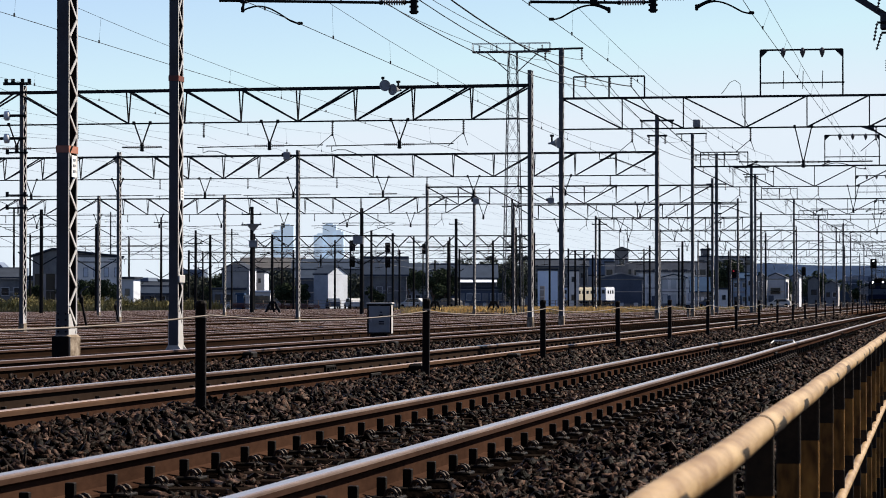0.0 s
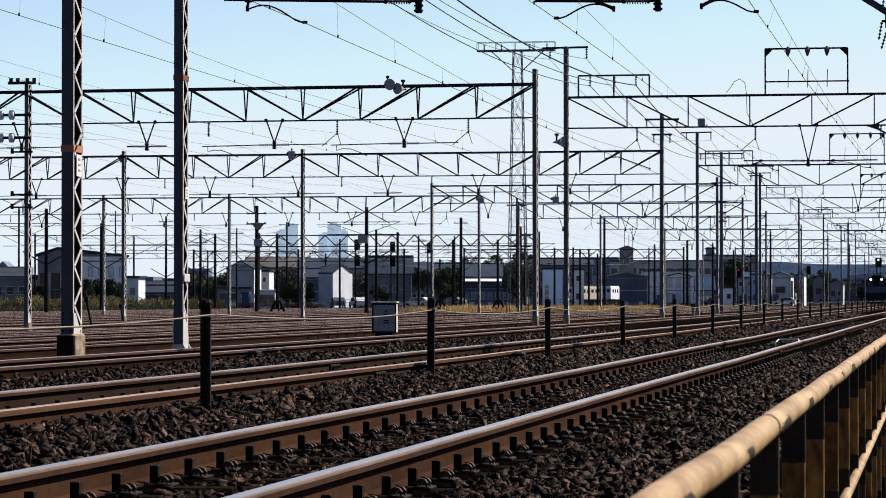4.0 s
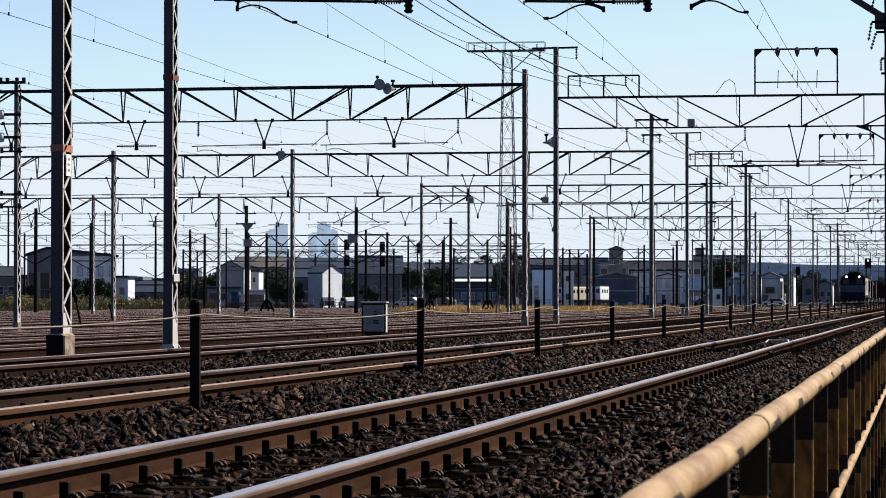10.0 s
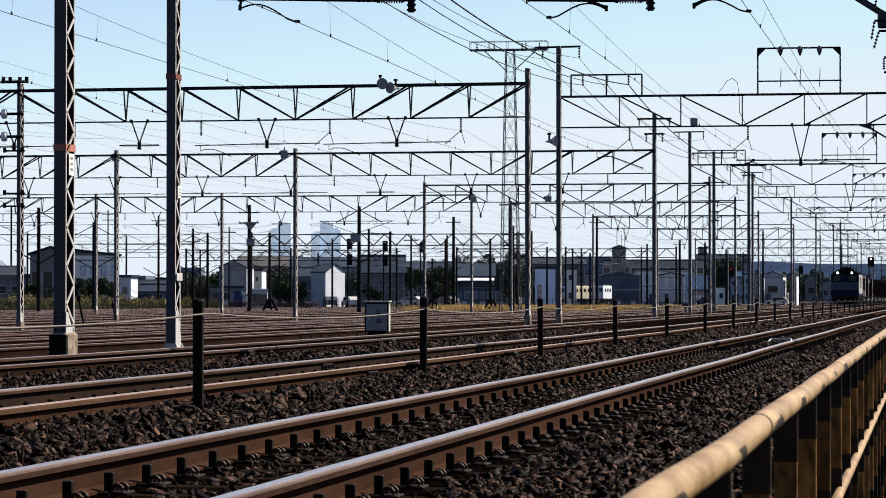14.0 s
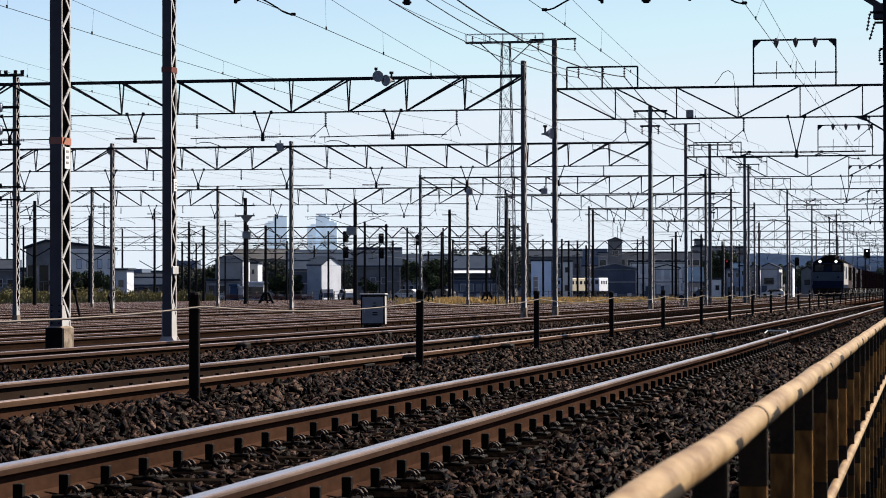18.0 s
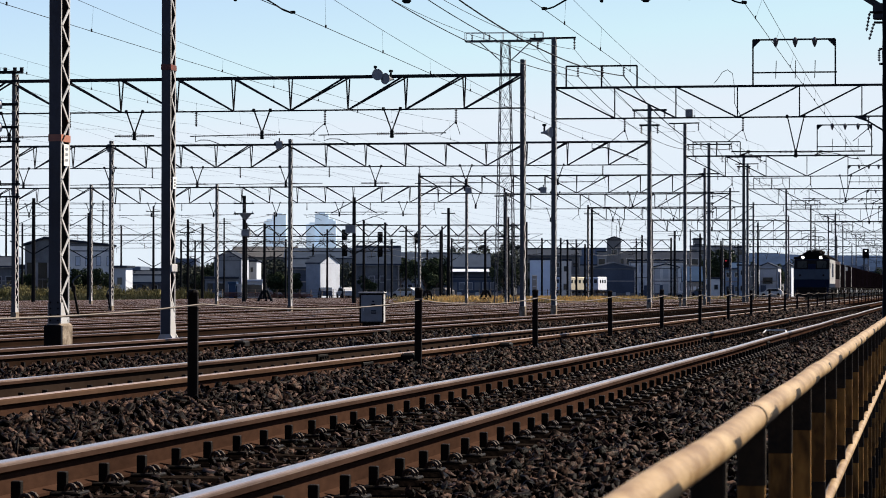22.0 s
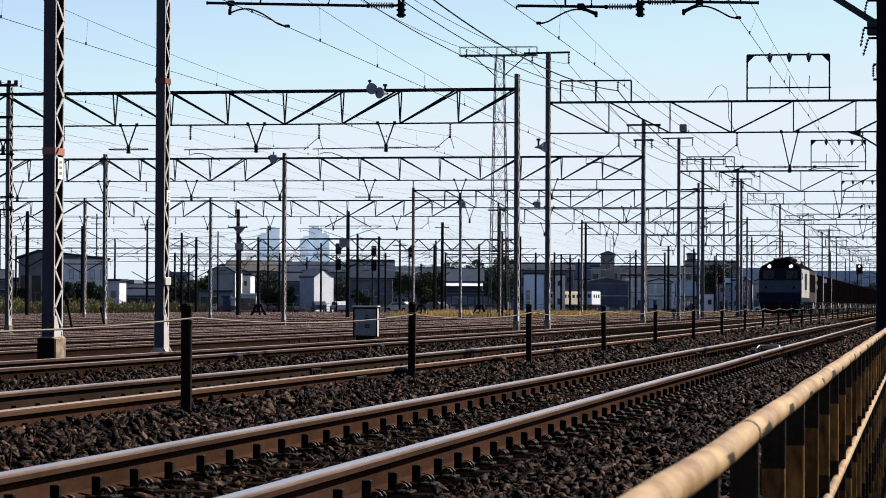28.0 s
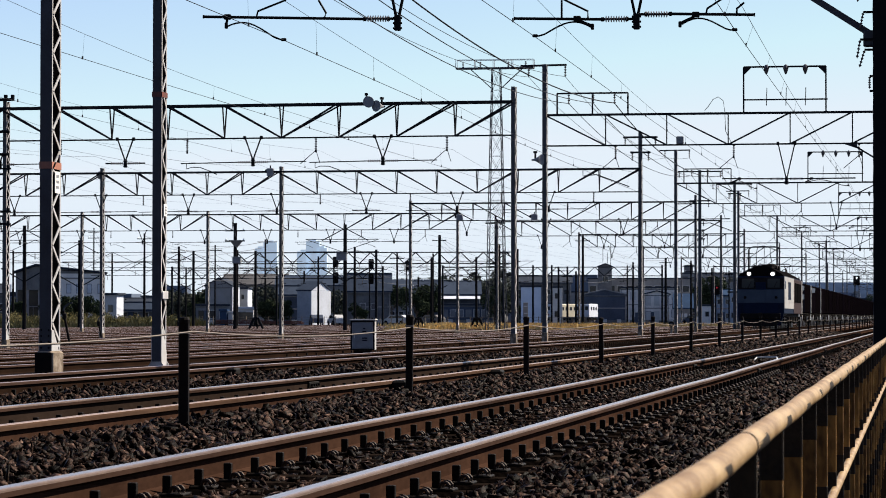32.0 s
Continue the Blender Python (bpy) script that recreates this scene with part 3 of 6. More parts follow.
def drop_insulator(parent, x, ztop, length=0.42, bridle=True):
    s = Shape()
    insulator(s, (x, 0, ztop), (x, 0, ztop - length), 0.05, 5)
    part("insulator", s, PORCELAIN, parent)
    s = Shape()
    s.box((x, 0, ztop - length - 0.03), (0.06, 0.07, 0.09), 0, 0.01)
    part("wire_clamp", s, DARK, parent)
    if bridle:
        s = Shape()
        s.path([(x, 0, ztop - length), (x - 0.5, 0, ztop - length - 0.42), (x - 0.55, 0, ztop - length - 0.46)], 0.014, 5)
        s.path([(x, 0, ztop - length), (x + 0.14, 0, ztop - length - 0.44)], 0.012, 5)
        part("bridle", s, WIRE, parent)


L_LABEL = "dark steel lattice portal over the yard sidings"
R_LABEL = "dark steel lattice portal over the main line tracks"
L_MASTS = (0, -18.2, -27.6, -46.0)


def left_portal(y):
    t = thing("catenary_portal", L_LABEL, "overhead line portal", (-14.08, y, 0), -1.8, "overhead line portals")
    for x in L_MASTS:
        g = ground_z(x - 14)
        m = part("mast", MAST_L, None, t)
        m.location = (x, 0, g)
        part("footing", FOOT_MESH, None, m)
    for a, b, n in ((-18.4, 0, 9), (-27.6, -18.4, 5), (-46.0, -27.6, 9), (-64.4, -46.0, 9)):
        truss(t, a, b, 7.99, 6.85, n, 0.27, 0.05)
    for k in range(9):
        x = -4.58 - 4.62 * k
        v_hanger(t, x, 6.85, 5.95)
        long = k != 2
        for xa, xb, zb in ((x - 0.55, x - 2.6, 5.99), (x + 0.5, x + 1.9, 6.03)) if long else ((x - 0.5, x - 0.72, 6.02), (x + 0.5, x + 0.72, 6.02)):
            s = Shape()
            s.tube((xa, 0, 6.02), (xb, 0, zb), 0.02 if long else 0.03, 6)
            part("arm_pipe", s, DARK, t)
        if long:
            s = Shape()
            s.path([(x - 2.4, 0, 5.99), (x - 2.4, 0, 5.8), (x - 2.2, 0, 5.86), (x - 1.9, 0, 5.85), (x - 1.55, 0, 5.72), (x - 1.3, 0, 5.6)], 0.015, 5)
            part("steady_arm", s, DARK, t)
        for e in (-1, 1):
            s = Shape()
            insulator(s, (x + e * 0.08, 0, 6.02), (x + e * 0.55, 0, 6.02), 0.05, 7)
            part("insulator", s, PORCELAIN, t)
        drop_insulator(t, x + 2.25, 6.83, bridle=k < 2)
    return t


def right_portal(y, first=False):
    t = thing("catenary_portal", R_LABEL, "overhead line portal", (0, y, 0), 0, "overhead line portals")
    xl, xr = (-12.76, -0.78) if first else (-14.0, -0.6)
    for x in (xl, xr):
        m = part("mast", MAST_W if first and x > -5 else MAST_R, None, t)
        m.location = (x, 0, ground_z(x))
        if not first:
            part("footing", FOOT_MESH, None, m)
    if first:
        for e in (-1, 1):
            s = Shape()
            s.extrude([(-0.19, 0.0), (0.19, 0.0), (0.09, 0.17), (-0.09, 0.17)], lambda u, v, k: (xl + u, e * 0.18 + (-0.012, 0.012)[k], ground_z(xl) + v))
            part("base_gusset", s, PALE, t)
        s = Shape()
        s.box((xl, 0, ground_z(xl) + 0.03), (0.46, 0.44, 0.05), 0, 0.01)
        part("base_plate", s, PALE, t)
        s = Shape()
        s.box((xl, 0, 4.36), (0.175, 0.365, 0.09))
        part("band", s, REDPAINT, t, "faded red paint band")
        s = Shape()
        s.box((xl + 0.1, 0, 2.43), (0.012, 0.2, 0.2))
        pl = part("number_plate", s, WHITE, t, "white plate with grey bars")
        for k in range(3):
            s = Shape()
            s.box((xl + 0.109, 0, 2.48 - 0.05 * k), (0.006, 0.1, 0.024))
            part("bar", s, GREYBOX, pl)
        s = Shape()
        s.box((xl + 0.1, 0, 1.01), (0.02, 0.36, 0.13), 0, 0.005)
        part("collar", s, PALE, t)
    truss(t, xl, xr, 8.04, 6.91, 6, 0, 0.055)
    kx, kz = (-3.58, 5.08) if first else (-2.9, 5.5)
    s = Shape()
    s.bar((xr, 0, kz), (kx, 0, 6.9), 0.09 if first else 0.06, 0.1 if first else 0.06)
    part("knee_brace", s, STEEL if first else BEAM, t)
    s = Shape()
    s.extrude([(kx - 0.28, 6.9), (kx + 0.24, 6.98), (kx + 0.24, 6.72)], lambda u, v, k: (u, (-0.02, 0.02)[k], v))
    part("gusset", s, STEEL, t)
    if first:
        s = Shape()
        s.box((xr - 0.16, 0, 5.13), (0.3, 0.2, 0.26), 0, 0.02)
        part("brace_shoe", s, STEEL, t)
        v_hanger(t, -4.753, 6.93, 5.42, 0.62, 0.26)
        arm(t, -4.753, -6.75, 5.512, 5.549, (-5.726, -5.475, 5.374), (-6.42, 5.25))
        arm(t, -4.753, -2.845, 5.585, 5.548, (-3.786, -4.043, 5.391), (-3.155, 5.3))
    else:
        v_hanger(t, -5.2, 6.91, 5.52, 0.62, 0.3)
        arm(t, -5.2, -7.5, 5.65, 5.67, (-6.9, -7.2, 5.5), (-6.3, 5.3))
        arm(t, -5.2, -2.75, 5.65, 5.66, (-4.3, -4.5, 5.5), (-2.99, 5.38))
    if first:
        v_hanger(t, -8.714, 6.93, 5.46, 0.62, 0.26)
        arm(t, -8.714, -12.0, 5.58, 5.663, (-11.6, -11.62, 5.487), (-10.64, 5.25))
        for x, z, pts in ((-11.1, 5.65, ((0, 0), (0.02, 0.09), (0.5, 0.27))), (-9.95, 5.61, ((0, 0), (0.03, 0.08), (-0.1, 0.3))), (-5.98, 5.54, ((0, 0), (0, 0.3))),
                          (-5.55, 5.53, ((0, 0), (0.0, 0.12), (-0.4, 0.32))), (-3.62, 5.56, ((0, 0), (0.02, 0.1), (0.3, 0.28))), (-3.12, 5.55, ((0, 0), (0, 0.1), (0.12, 0.2)))):
            s = Shape()
            s.path([(x + a, 0, z + b) for a, b in pts], 0.018, 5)
            part("bridle", s, DARK, t)
        return t
    s = Shape()
    s.tube((-13.9, 0, 6.05), (-11.0, 0, 6.07), 0.03, 6)
    part("arm_pipe", s, DARK, t)
    s = Shape()
    s.path([(-12.6, 0, 6.05), (-12.6, 0, 5.8), (-12.1, 0, 5.85), (-10.9, 0, 5.4)], 0.02, 5)
    part("steady_arm", s, DARK, t)
    for x in (-11.4, -7.1, -2.6):
        drop_insulator(t, x, 6.9)
    # frames of feeder insulators standing on the beam
    for a, b, h, xs in ((-6.74, -3.78, 1.64, (-5.92, -5.22, -4.52)), (-13.55, -10.95, 0.76, (-13.12, -12.22, -11.44))):
        s = Shape()
        for x in (a, b, (a + b) / 2) if h < 1 else (a, b):
            s.bar((x, 0, 8.07), (x, 0, 8.07 + h), 0.055)
        s.bar((a, 0, 8.07 + h), (b, 0, 8.07 + h), 0.06)
        if h > 1:
            s.bar((a, 0, 8.52), (b + 0.06, 0, 8.52), 0.05)
            for x, e in ((a, 1), (b, -1)):
                s.add([(x, -0.03, 8.07 + h), (x + e * 0.3, -0.03, 8.07 + h), (x, -0.03, 7.77 + h), (x, 0.03, 8.07 + h), (x + e * 0.3, 0.03, 8.07 + h), (x, 0.03, 7.77 + h)],
                      [(0, 1, 2), (3, 5, 4), (0, 3, 4, 1), (1, 4, 5, 2), (2, 5, 3, 0)])
        fr = part("feeder_frame", s, BEAM, t)
        for x in xs:
            s = Shape()
            if h > 1:
                s.lathe((x, 0, 8.07 + h - 0.28), [(0.02, 0), (0.05, 0.06), (0.085, 0.16), (0.1, 0.24), (0.05, 0.34), (0.02, 0.36)], 10)
                rod = Shape()
                rod.tube((x, 0, 8.3), (x + 0.02, 0, 8.95), 0.014, 6)
                part("rod", rod, DARK, fr)
            else:
                insulator(s, (x, 0, 8.07 + h - 0.04), (x, 0, 8.07 + h - 0.4), 0.05, 4)
            part("insulator", s, PORCELAIN, fr)
    s = Shape()
    s.bar((-14.9, 0, 9.86), (-13.2, 0, 9.88), 0.07)
    ca = part("cross_arm", s, BEAM, t)
    for x in (-13.25, -14.6):
        s = Shape()
        insulator(s, (x, 0, 9.84), (x, 0, 9.45), 0.05, 4)
        part("insulator", s, PORCELAIN, ca)
    return t


first_left = left_portal(99.0)
for y in (144, 204):
    copy_thing(first_left, pose((-32.6 if y == 204 else -14) - (y - 99) * 0.004, y, -0.03, 0, 0, -1.3))


def short_portal(y, xl, xr):
    t = thing("catenary_portal", "dark steel lattice portal spanning the inner sidings", "overhead line portal", (0, y, 0), -1.0, "overhead line portals")
    for x in (xl, xr):
        m = part("mast", MAST_L, None, t)
        m.location = (x, 0, ground_z(x))
        part("footing", FOOT_MESH, None, m)
    truss(t, xl, xr, 8.05, 6.92, 9, 0.2, 0.055)
    for k in (0.2, 0.48, 0.75):
        x = xl + (xr - xl) * k
        v_hanger(t, x, 6.95, 6.0)
        drop_insulator(t, x + 2.2, 6.93)


short_portal(188, -33.65, -15.0)
short_portal(225, -33.4, -16.0)
for y, xl, xr in ((261, -31.3, -16.5), (312, -30.5, -16.0), (366, -31.0, -15.5), (428, -31.5, -15.0), (500, -33.0, -15.0)):
    short_portal(y, xl, xr)
first_right = right_portal(106.5)
for y in (162, 215, 269, 320, 370, 424, 490, 570, 640, 720, 810):
    copy_thing(first_right, pose(0, y, 0))
near_right = right_portal(47.6, True)


def lone_mast(name, x, y, h, label, w=0.15, d=0.36, footing=0.0):
    t = thing(name, label, "mast", (x, y, ground_z(x)))
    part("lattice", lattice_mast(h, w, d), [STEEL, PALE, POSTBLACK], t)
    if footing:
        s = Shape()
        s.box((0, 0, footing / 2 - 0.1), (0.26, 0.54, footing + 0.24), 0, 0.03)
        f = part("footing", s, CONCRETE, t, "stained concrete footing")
        # black plate added to paint the footing's shaded front
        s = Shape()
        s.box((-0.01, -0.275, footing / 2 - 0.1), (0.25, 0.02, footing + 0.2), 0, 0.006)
        part("front_shade_plate", s, POSTBLACK, f, "black plate painting the shaded front of the footing")
    return t


big = lone_mast("line_mast", -12.47, 40.5, 11.0, "tall grey lattice mast on a concrete footing with orange band", 0.17, 0.44, 0.4)
s = Shape()
s.box((0, 0, 3.07), (0.19, 0.46, 0.1))
part("band", s, ORANGE, big, "faded orange paint band")
s = Shape()
s.box((0.108, -0.02, 2.83), (0.01, 0.22, 0.31))
part("number_board", s, WHITE, big, "white board with grey bars")
for k in range(3):
    s = Shape()
    s.box((0.116, -0.02, 2.92 - k * 0.08), (0.006, 0.11, 0.035))
    part("bar", s, GREYBOX, big)
for k in range(5):
    for e in (-0.055, 0.055):
        s = Shape()
        s.tube((e, -0.225, 0.38 + 0.085 * k), (e, -0.236, 0.38 + 0.085 * k), 0.014, 6)
        part("bolt", s, POSTBLACK, big)


def switch_lever(x, y, h, lean):
    """Leaning hand lever with a curved grip beside a siding."""
    t = thing("switch_lever", "black hand lever leaning beside a siding", "lever", (x, y, ground_z(x)), 0, "hand levers")
    s = Shape()
    s.bar((0, 0, 0), (-lean, 0, h), 0.075)
    part("shaft", s, POSTBLACK, t)
    s = Shape()
    s.path([(-lean, 0, h), (-lean + 0.05, 0, h + 0.14), (-lean + 0.22, 0, h + 0.27), (-lean + 0.36, 0, h + 0.3)], 0.032, 6)
    part("grip", s, STEEL, t)
    s = Shape()
    s.box((0.02, 0, 0.06), (0.4, 0.34, 0.14), 0, 0.02)
    part("base", s, POSTBLACK, t)
    s = Shape()
    s.box((-lean * 0.85, 0, h * 0.86), (0.15, 0.15, 0.26), 0, 0.04)
    part("counterweight", s, POSTBLACK, t)


switch_lever(-32.12, 107, 1.42, 0.3)
switch_lever(-41.0, 142, 1.0, 0.22)


def cross_arm_pole(x, y, h, arms, label):
    """A slim pole with cross-arms and hanging insulators."""
    t = thing("feeder_pole", label, "pole", (x, y, ground_z(x)), 0, "feeder poles")
    s = Shape()
    s.tube((0, 0, 0), (0, 0, h), 0.13, 10, 0.1)
    part("shaft", s, STEEL, t)
    for z, half in arms:
        s = Shape()
        s.bar((-half, 0, z), (half, 0, z), 0.09)
        a = part("cross_arm", s, BEAM, t)
        for e in (-half + 0.1, half - 0.1):
            s = Shape()
            insulator(s, (e, 0, z - 0.03), (e, 0, z - 0.42), 0.06, 4)
            part("insulator", s, PORCELAIN, a)
    return t


cross_arm_pole(-14.25, 144.6, 10.1, ((9.85, 0.85), (9.1, 0.5)), "slim steel pole with cross-arms beside a portal mast")
cross_arm_pole(-15.65, 200, 11.0, ((10.9, 1.5), (10.1, 1.0), (8.9, 0.7), (7.6, 0.35), (6.9, 0.35), (6.3, 0.35)), "slim steel pole with stacked cross-arms")
cross_arm_pole(-14.3, 215.3, 10.9, ((10.7, 1.3), (10.0, 0.5)), "slim steel pole with two cross-arms")
cross_arm_pole(-13.2, 372, 10.6, ((10.4, 1.4), (9.6, 1.0)), "slim steel pole with two cross-arms")

# ---- strain mast at the yard portal ----
strain = thing("strain_fittings", "cross-arm and white strain insulators on a portal mast", "insulators", (-32.35, 99.3, 0))
s = Shape()
s.bar((-0.5, -0.2, 8.28), (0.5, -0.2, 8.28), 0.1)
for e in (-0.4, -0.15, 0.2, 0.45):
    s.tube((e, -0.2, 8.25), (e, -0.2, 8.45), 0.07, 8)
part("cross_arm", s, DARK, strain)
for z in (7.15, 6.35):
    s = Shape()
    s.tube((-0.9, -0.25, z), (0.35, -0.25, z), 0.05, 8)
    part("rod", s, DARK, strain)
    for x in (-0.85, -0.45):
        s = Shape()
        s.lathe((x, -0.25, z), [(0.05, 0), (0.17, 0.03), (0.17, 0.16), (0.08, 0.2)], 12, "x")
        part("insulator", s, WHITEINS, strain, smooth=True)
for z in (5.85, 4.35, 3.9):
    s = Shape()
    s.bar((-0.4, -0.2, z), (0.4, -0.2, z), 0.06)
    for e in (-0.35, 0.3):
        s.tube((e, -0.2, z - 0.06), (e, -0.2, z + 0.12), 0.06, 8)
    part("bracket_arm", s, DARK, strain)


# ---- wires ----
def sagging(x, z, supports, sag, step=4.0, shift=0.0):
    pts = []
    for a, b in zip(supports, supports[1:]):
        n = max(2, int((b - a) / step))
        for k in range(n):
            u = k / n
            pts.append((x + shift * math.sin(a * 0.06 + u), a + (b - a) * u, z - sag * 4 * u * (1 - u)))
    pts.append((x, supports[-1], z))
    return pts


MAIN_SUPPORTS = (-8, 47.6, 106.5, 162, 215, 269, 320, 370, 424, 490, 570)
YARD_SUPPORTS = (-5, 47, 99, 144, 204, 270, 332, 400, 480)


def overhead_line(x, z_contact, z_top, supports, label, droppers_to=160, sag=0.75, stagger=0.0, r=0.0065):
    """A staggered contact wire on droppers below a sagging messenger wire."""
    t = thing("overhead_line", label, "overhead wires", group="overhead wires")
    n_sup = len(supports)

    def cx(y):
        for k in range(n_sup - 1):
            a, b = supports[k], supports[k + 1]
            if y <= b:
                u = (y - a) / (b - a)
                return x + stagger * ((-1) ** k * (1 - u) + (-1) ** (k + 1) * u)
        return x

    s = Shape()
    s.path([(cx(p[1]), p[1], p[2]) for p in sagging(x, z_contact, supports, 0.05, 12)], r, 4)
    part("contact_wire", s, WIRE, t)
    s = Shape()
    s.path(sagging(x, z_top, supports, sag, 2.5), r * 0.77, 4)
    part("messenger_wire", s, WIRE, t)
    for a, b in zip(supports, supports[1:]):
        if b > droppers_to:
            break
        n = int((b - a) / 5)
        for k in range(n):
            u = (k + 0.5) / n
            y = a + (b - a) * u
            zt = z_top - sag * 4 * u * (1 - u)
            zc = z_contact - 0.05 * 4 * u * (1 - u)
            s = Shape()
            s.path([(cx(y), y, zc), (x, y, zt)], 0.002, 4)
            d = part("dropper", s, WIRE, t)
            s = Shape()
            s.box((cx(y), y, zc + 0.02), (0.02, 0.05, 0.06))
            part("clip", s, WIRE, d)
    return t


for x, zc, zt, sag, st in ((-3.02, 5.3, 5.66, 0.17, 0.13), (-6.4, 5.25, 5.87, 0.46, 0.03), (-10.66, 5.25, 5.93, 0.56, -0.02)):
    overhead_line(x, zc, zt, MAIN_SUPPORTS, "copper contact wire hung from a sagging messenger wire", sag=sag, stagger=st)
for k, tx in enumerate(YARD_TRACKS[:5]):
    overhead_line(tx, 5.67, 6.38, YARD_SUPPORTS, "thin contact and messenger wires above a siding", 100 if k < 2 else 60, 0.5, 0.05, 0.006 if k == 0 else 0.004)


def feeder(x, z, r, sag, supports=MAIN_SUPPORTS, label="black feeder cable sagging between portals"):
    s = Shape()
    s.path(sagging(x, z, supports, sag, 2.5), r, 5)
    tagged(part("feeder_wire", s, WIRE), label, "cable", "feeder wires")


for x, z, r, sag in ((-13.12, 8.46, 0.013, 0.86), (-12.22, 8.46, 0.013, 0.87), (-11.44, 8.46, 0.02, 0.9), (-13.25, 9.45, 0.009, 0.98), (-14.6, 9.45, 0.008, 1.0)):
    feeder(x, z, r, sag)
for x, z in ((-33.4, 8.3), (-42.0, 8.8)):
    feeder(x, z, 0.006, 0.7, YARD_SUPPORTS, "thin black feeder wire above the yard")


PLATEGREY = paint("weathered grey plate", (0.42, 0.4, 0.36), 0.7, 0, (0.3, 0.27, 0.23), 12, 0.7, 60, 0.1)


# ---- row of black posts with a rope ----
def guard_post():
    t = thing("guard_post", "black steel post with a rope tied near its top", "post", group="posts between the tracks")
    s = Shape()
    s.box((0, 0, 0.3), (0.062, 0.05, 0.86), 0, 0.008)
    part("upright", s, POSTBLACK, t)
    s = Shape()
    s.lathe((0, 0, 0.715), [(0.036, 0), (0.037, 0.02), (0.03, 0.035), (0.01, 0.038)], 10)
    part("cap", s, POSTBLACK, t)
    s = Shape()
    s.tube((0, 0, 0.648), (0, 0, 0.662), 0.04, 10)
    part("rope_knot", s, ROPE, t)
    return t


POST_Y = [9.95 + 7.66 * k for k in range(46)]
proto = guard_post()
proto.matrix_basis = pose(-4.55, POST_Y[0], -0.1)
for k, y in enumerate(POST_Y[1:]):
    dx, dz = ((-0.012, -0.004), (0.03, 0.016), (0.008, 0.002), (0.005, -0.01))[k] if k < 4 else (0.012 * math.sin(k * 3.1), 0.01 * math.sin(k * 1.9))
    copy_thing(proto, pose(-4.55 + dx, y, -0.1 + dz, 0.5 * math.sin(k * 2.3), 0.5 * math.sin(k * 1.7), 2 * math.sin(k)))
s = Shape()
pts = []
for a, b in zip(POST_Y, POST_Y[1:]):
    for k in range(8):
        u = k / 8
        pts.append((-4.505, a + (b - a) * u, 0.558 - 0.21 * u * (1 - u)))
s.path(pts, 0.0055, 5)
tagged(part("rope", s, ROPE), "pale rope sagging from post to post", "rope")
plate = thing("marker_plate", "small grey marker plate fixed on top of a black post", "sign", (-4.55, POST_Y[3], 0.63), 6)
s = Shape()
s.box((0, 0, 0.095), (0.055, 0.012, 0.175), 0, 0.003)
part("board", s, PLATEGREY, plate)
for z in (0.06, 0.14):
    s = Shape()
    s.box((0, -0.009, z), (0.04, 0.006, 0.012))
    part("bar", s, WHITE, plate)


# ---- yellow and black pipe fence ----
def build_fence():
    t = thing("pipe_fence", "faded yellow pipe fence with black-banded posts", "fence")

    def fx(y):
        return -0.334 - 0.0055 * max(0, y - 4.2)

    top = 0.414
    ys = [0.6, 2.6, 5.4, 7.8, 10.4, 13, 16.5, 20, 25, 31, 38]
    n = 110
    s = Shape()
    s.path([(fx(0.6 + 0.34 * u) + 0.001 * math.sin(u * 1.3), 0.6 + 0.34 * u, top + 0.0015 * math.sin(u * 0.9)) for u in range(n + 1)], 0.0243, 24)
    part("top_pipe", s, PIPE, t, smooth=True)
    s = Shape()
    s.tube((fx(5.4), 5.391, top), (fx(5.4), 5.409, top), 0.0254, 24)
    part("joint_ring", s, BLACKBAND, t)
    s = Shape()
    s.path([(fx(y) + 0.004, y, -0.01) for y in ys], 0.017, 12)
    part("lower_pipe", s, PIPE, t, smooth=True)
    g = ground_z(-0.33) - 0.1
    for k in range(36):
        y = 1.12 + 1.13 * k
        x = fx(y) - 0.018
        s = Shape()
        s.box((x, y, (g + top) / 2), (0.053, 0.03, top - g - 0.03), 0, 0.004)
        p = part("fence_post", s, YELLOW, t)
        s = Shape()
        arc = [radians(-95 + (11 + 1.5 * math.sin(k * 1.9)) * j) for j in range(12)]
        half = 0.19 + 0.06 * math.sin(k * 3.3)
        vs = [(fx(y) + r * math.cos(a), y + e * half * (1 - 0.55 * max(0, a + 0.5)), top + r * math.sin(a)) for e in (-1, 1) for r in (0.0225, 0.0249) for a in arc]
        n2 = len(arc)
        s.add(vs, [f for j in range(n2 - 1) for f in ((j, j + 1, n2 + j + 1, n2 + j), (2 * n2 + j, 3 * n2 + j, 3 * n2 + j + 1, 2 * n2 + j + 1),
                                                      (n2 + j, n2 + j + 1, 3 * n2 + j + 1, 3 * n2 + j), (j, 2 * n2 + j, 2 * n2 + j + 1, j + 1))])
        part("pipe_saddle", s, BLACKBAND, p)
        for z0, z1 in ((0.273, 0.402), (-0.135, 0.069), (-0.56, -0.36)):
            s = Shape()
            dz = 0.008 * math.sin(k * 2.7)
            s.box((x, y, (z0 + z1) / 2 + dz * (z0 < 0)), (0.055, 0.032, z1 - z0), 0, 0.004)
            part("black_band", s, BLACKBAND, p)


PIPE = paint("chipped yellow pipe", (0.335, 0.235, 0.125), 0.46, 0, (0.145, 0.082, 0.032), 3.2, 0.9, 22, 0.2, (4, 1.6, 4), lo=0.54, hi=0.88, spec=0.08)
build_fence()


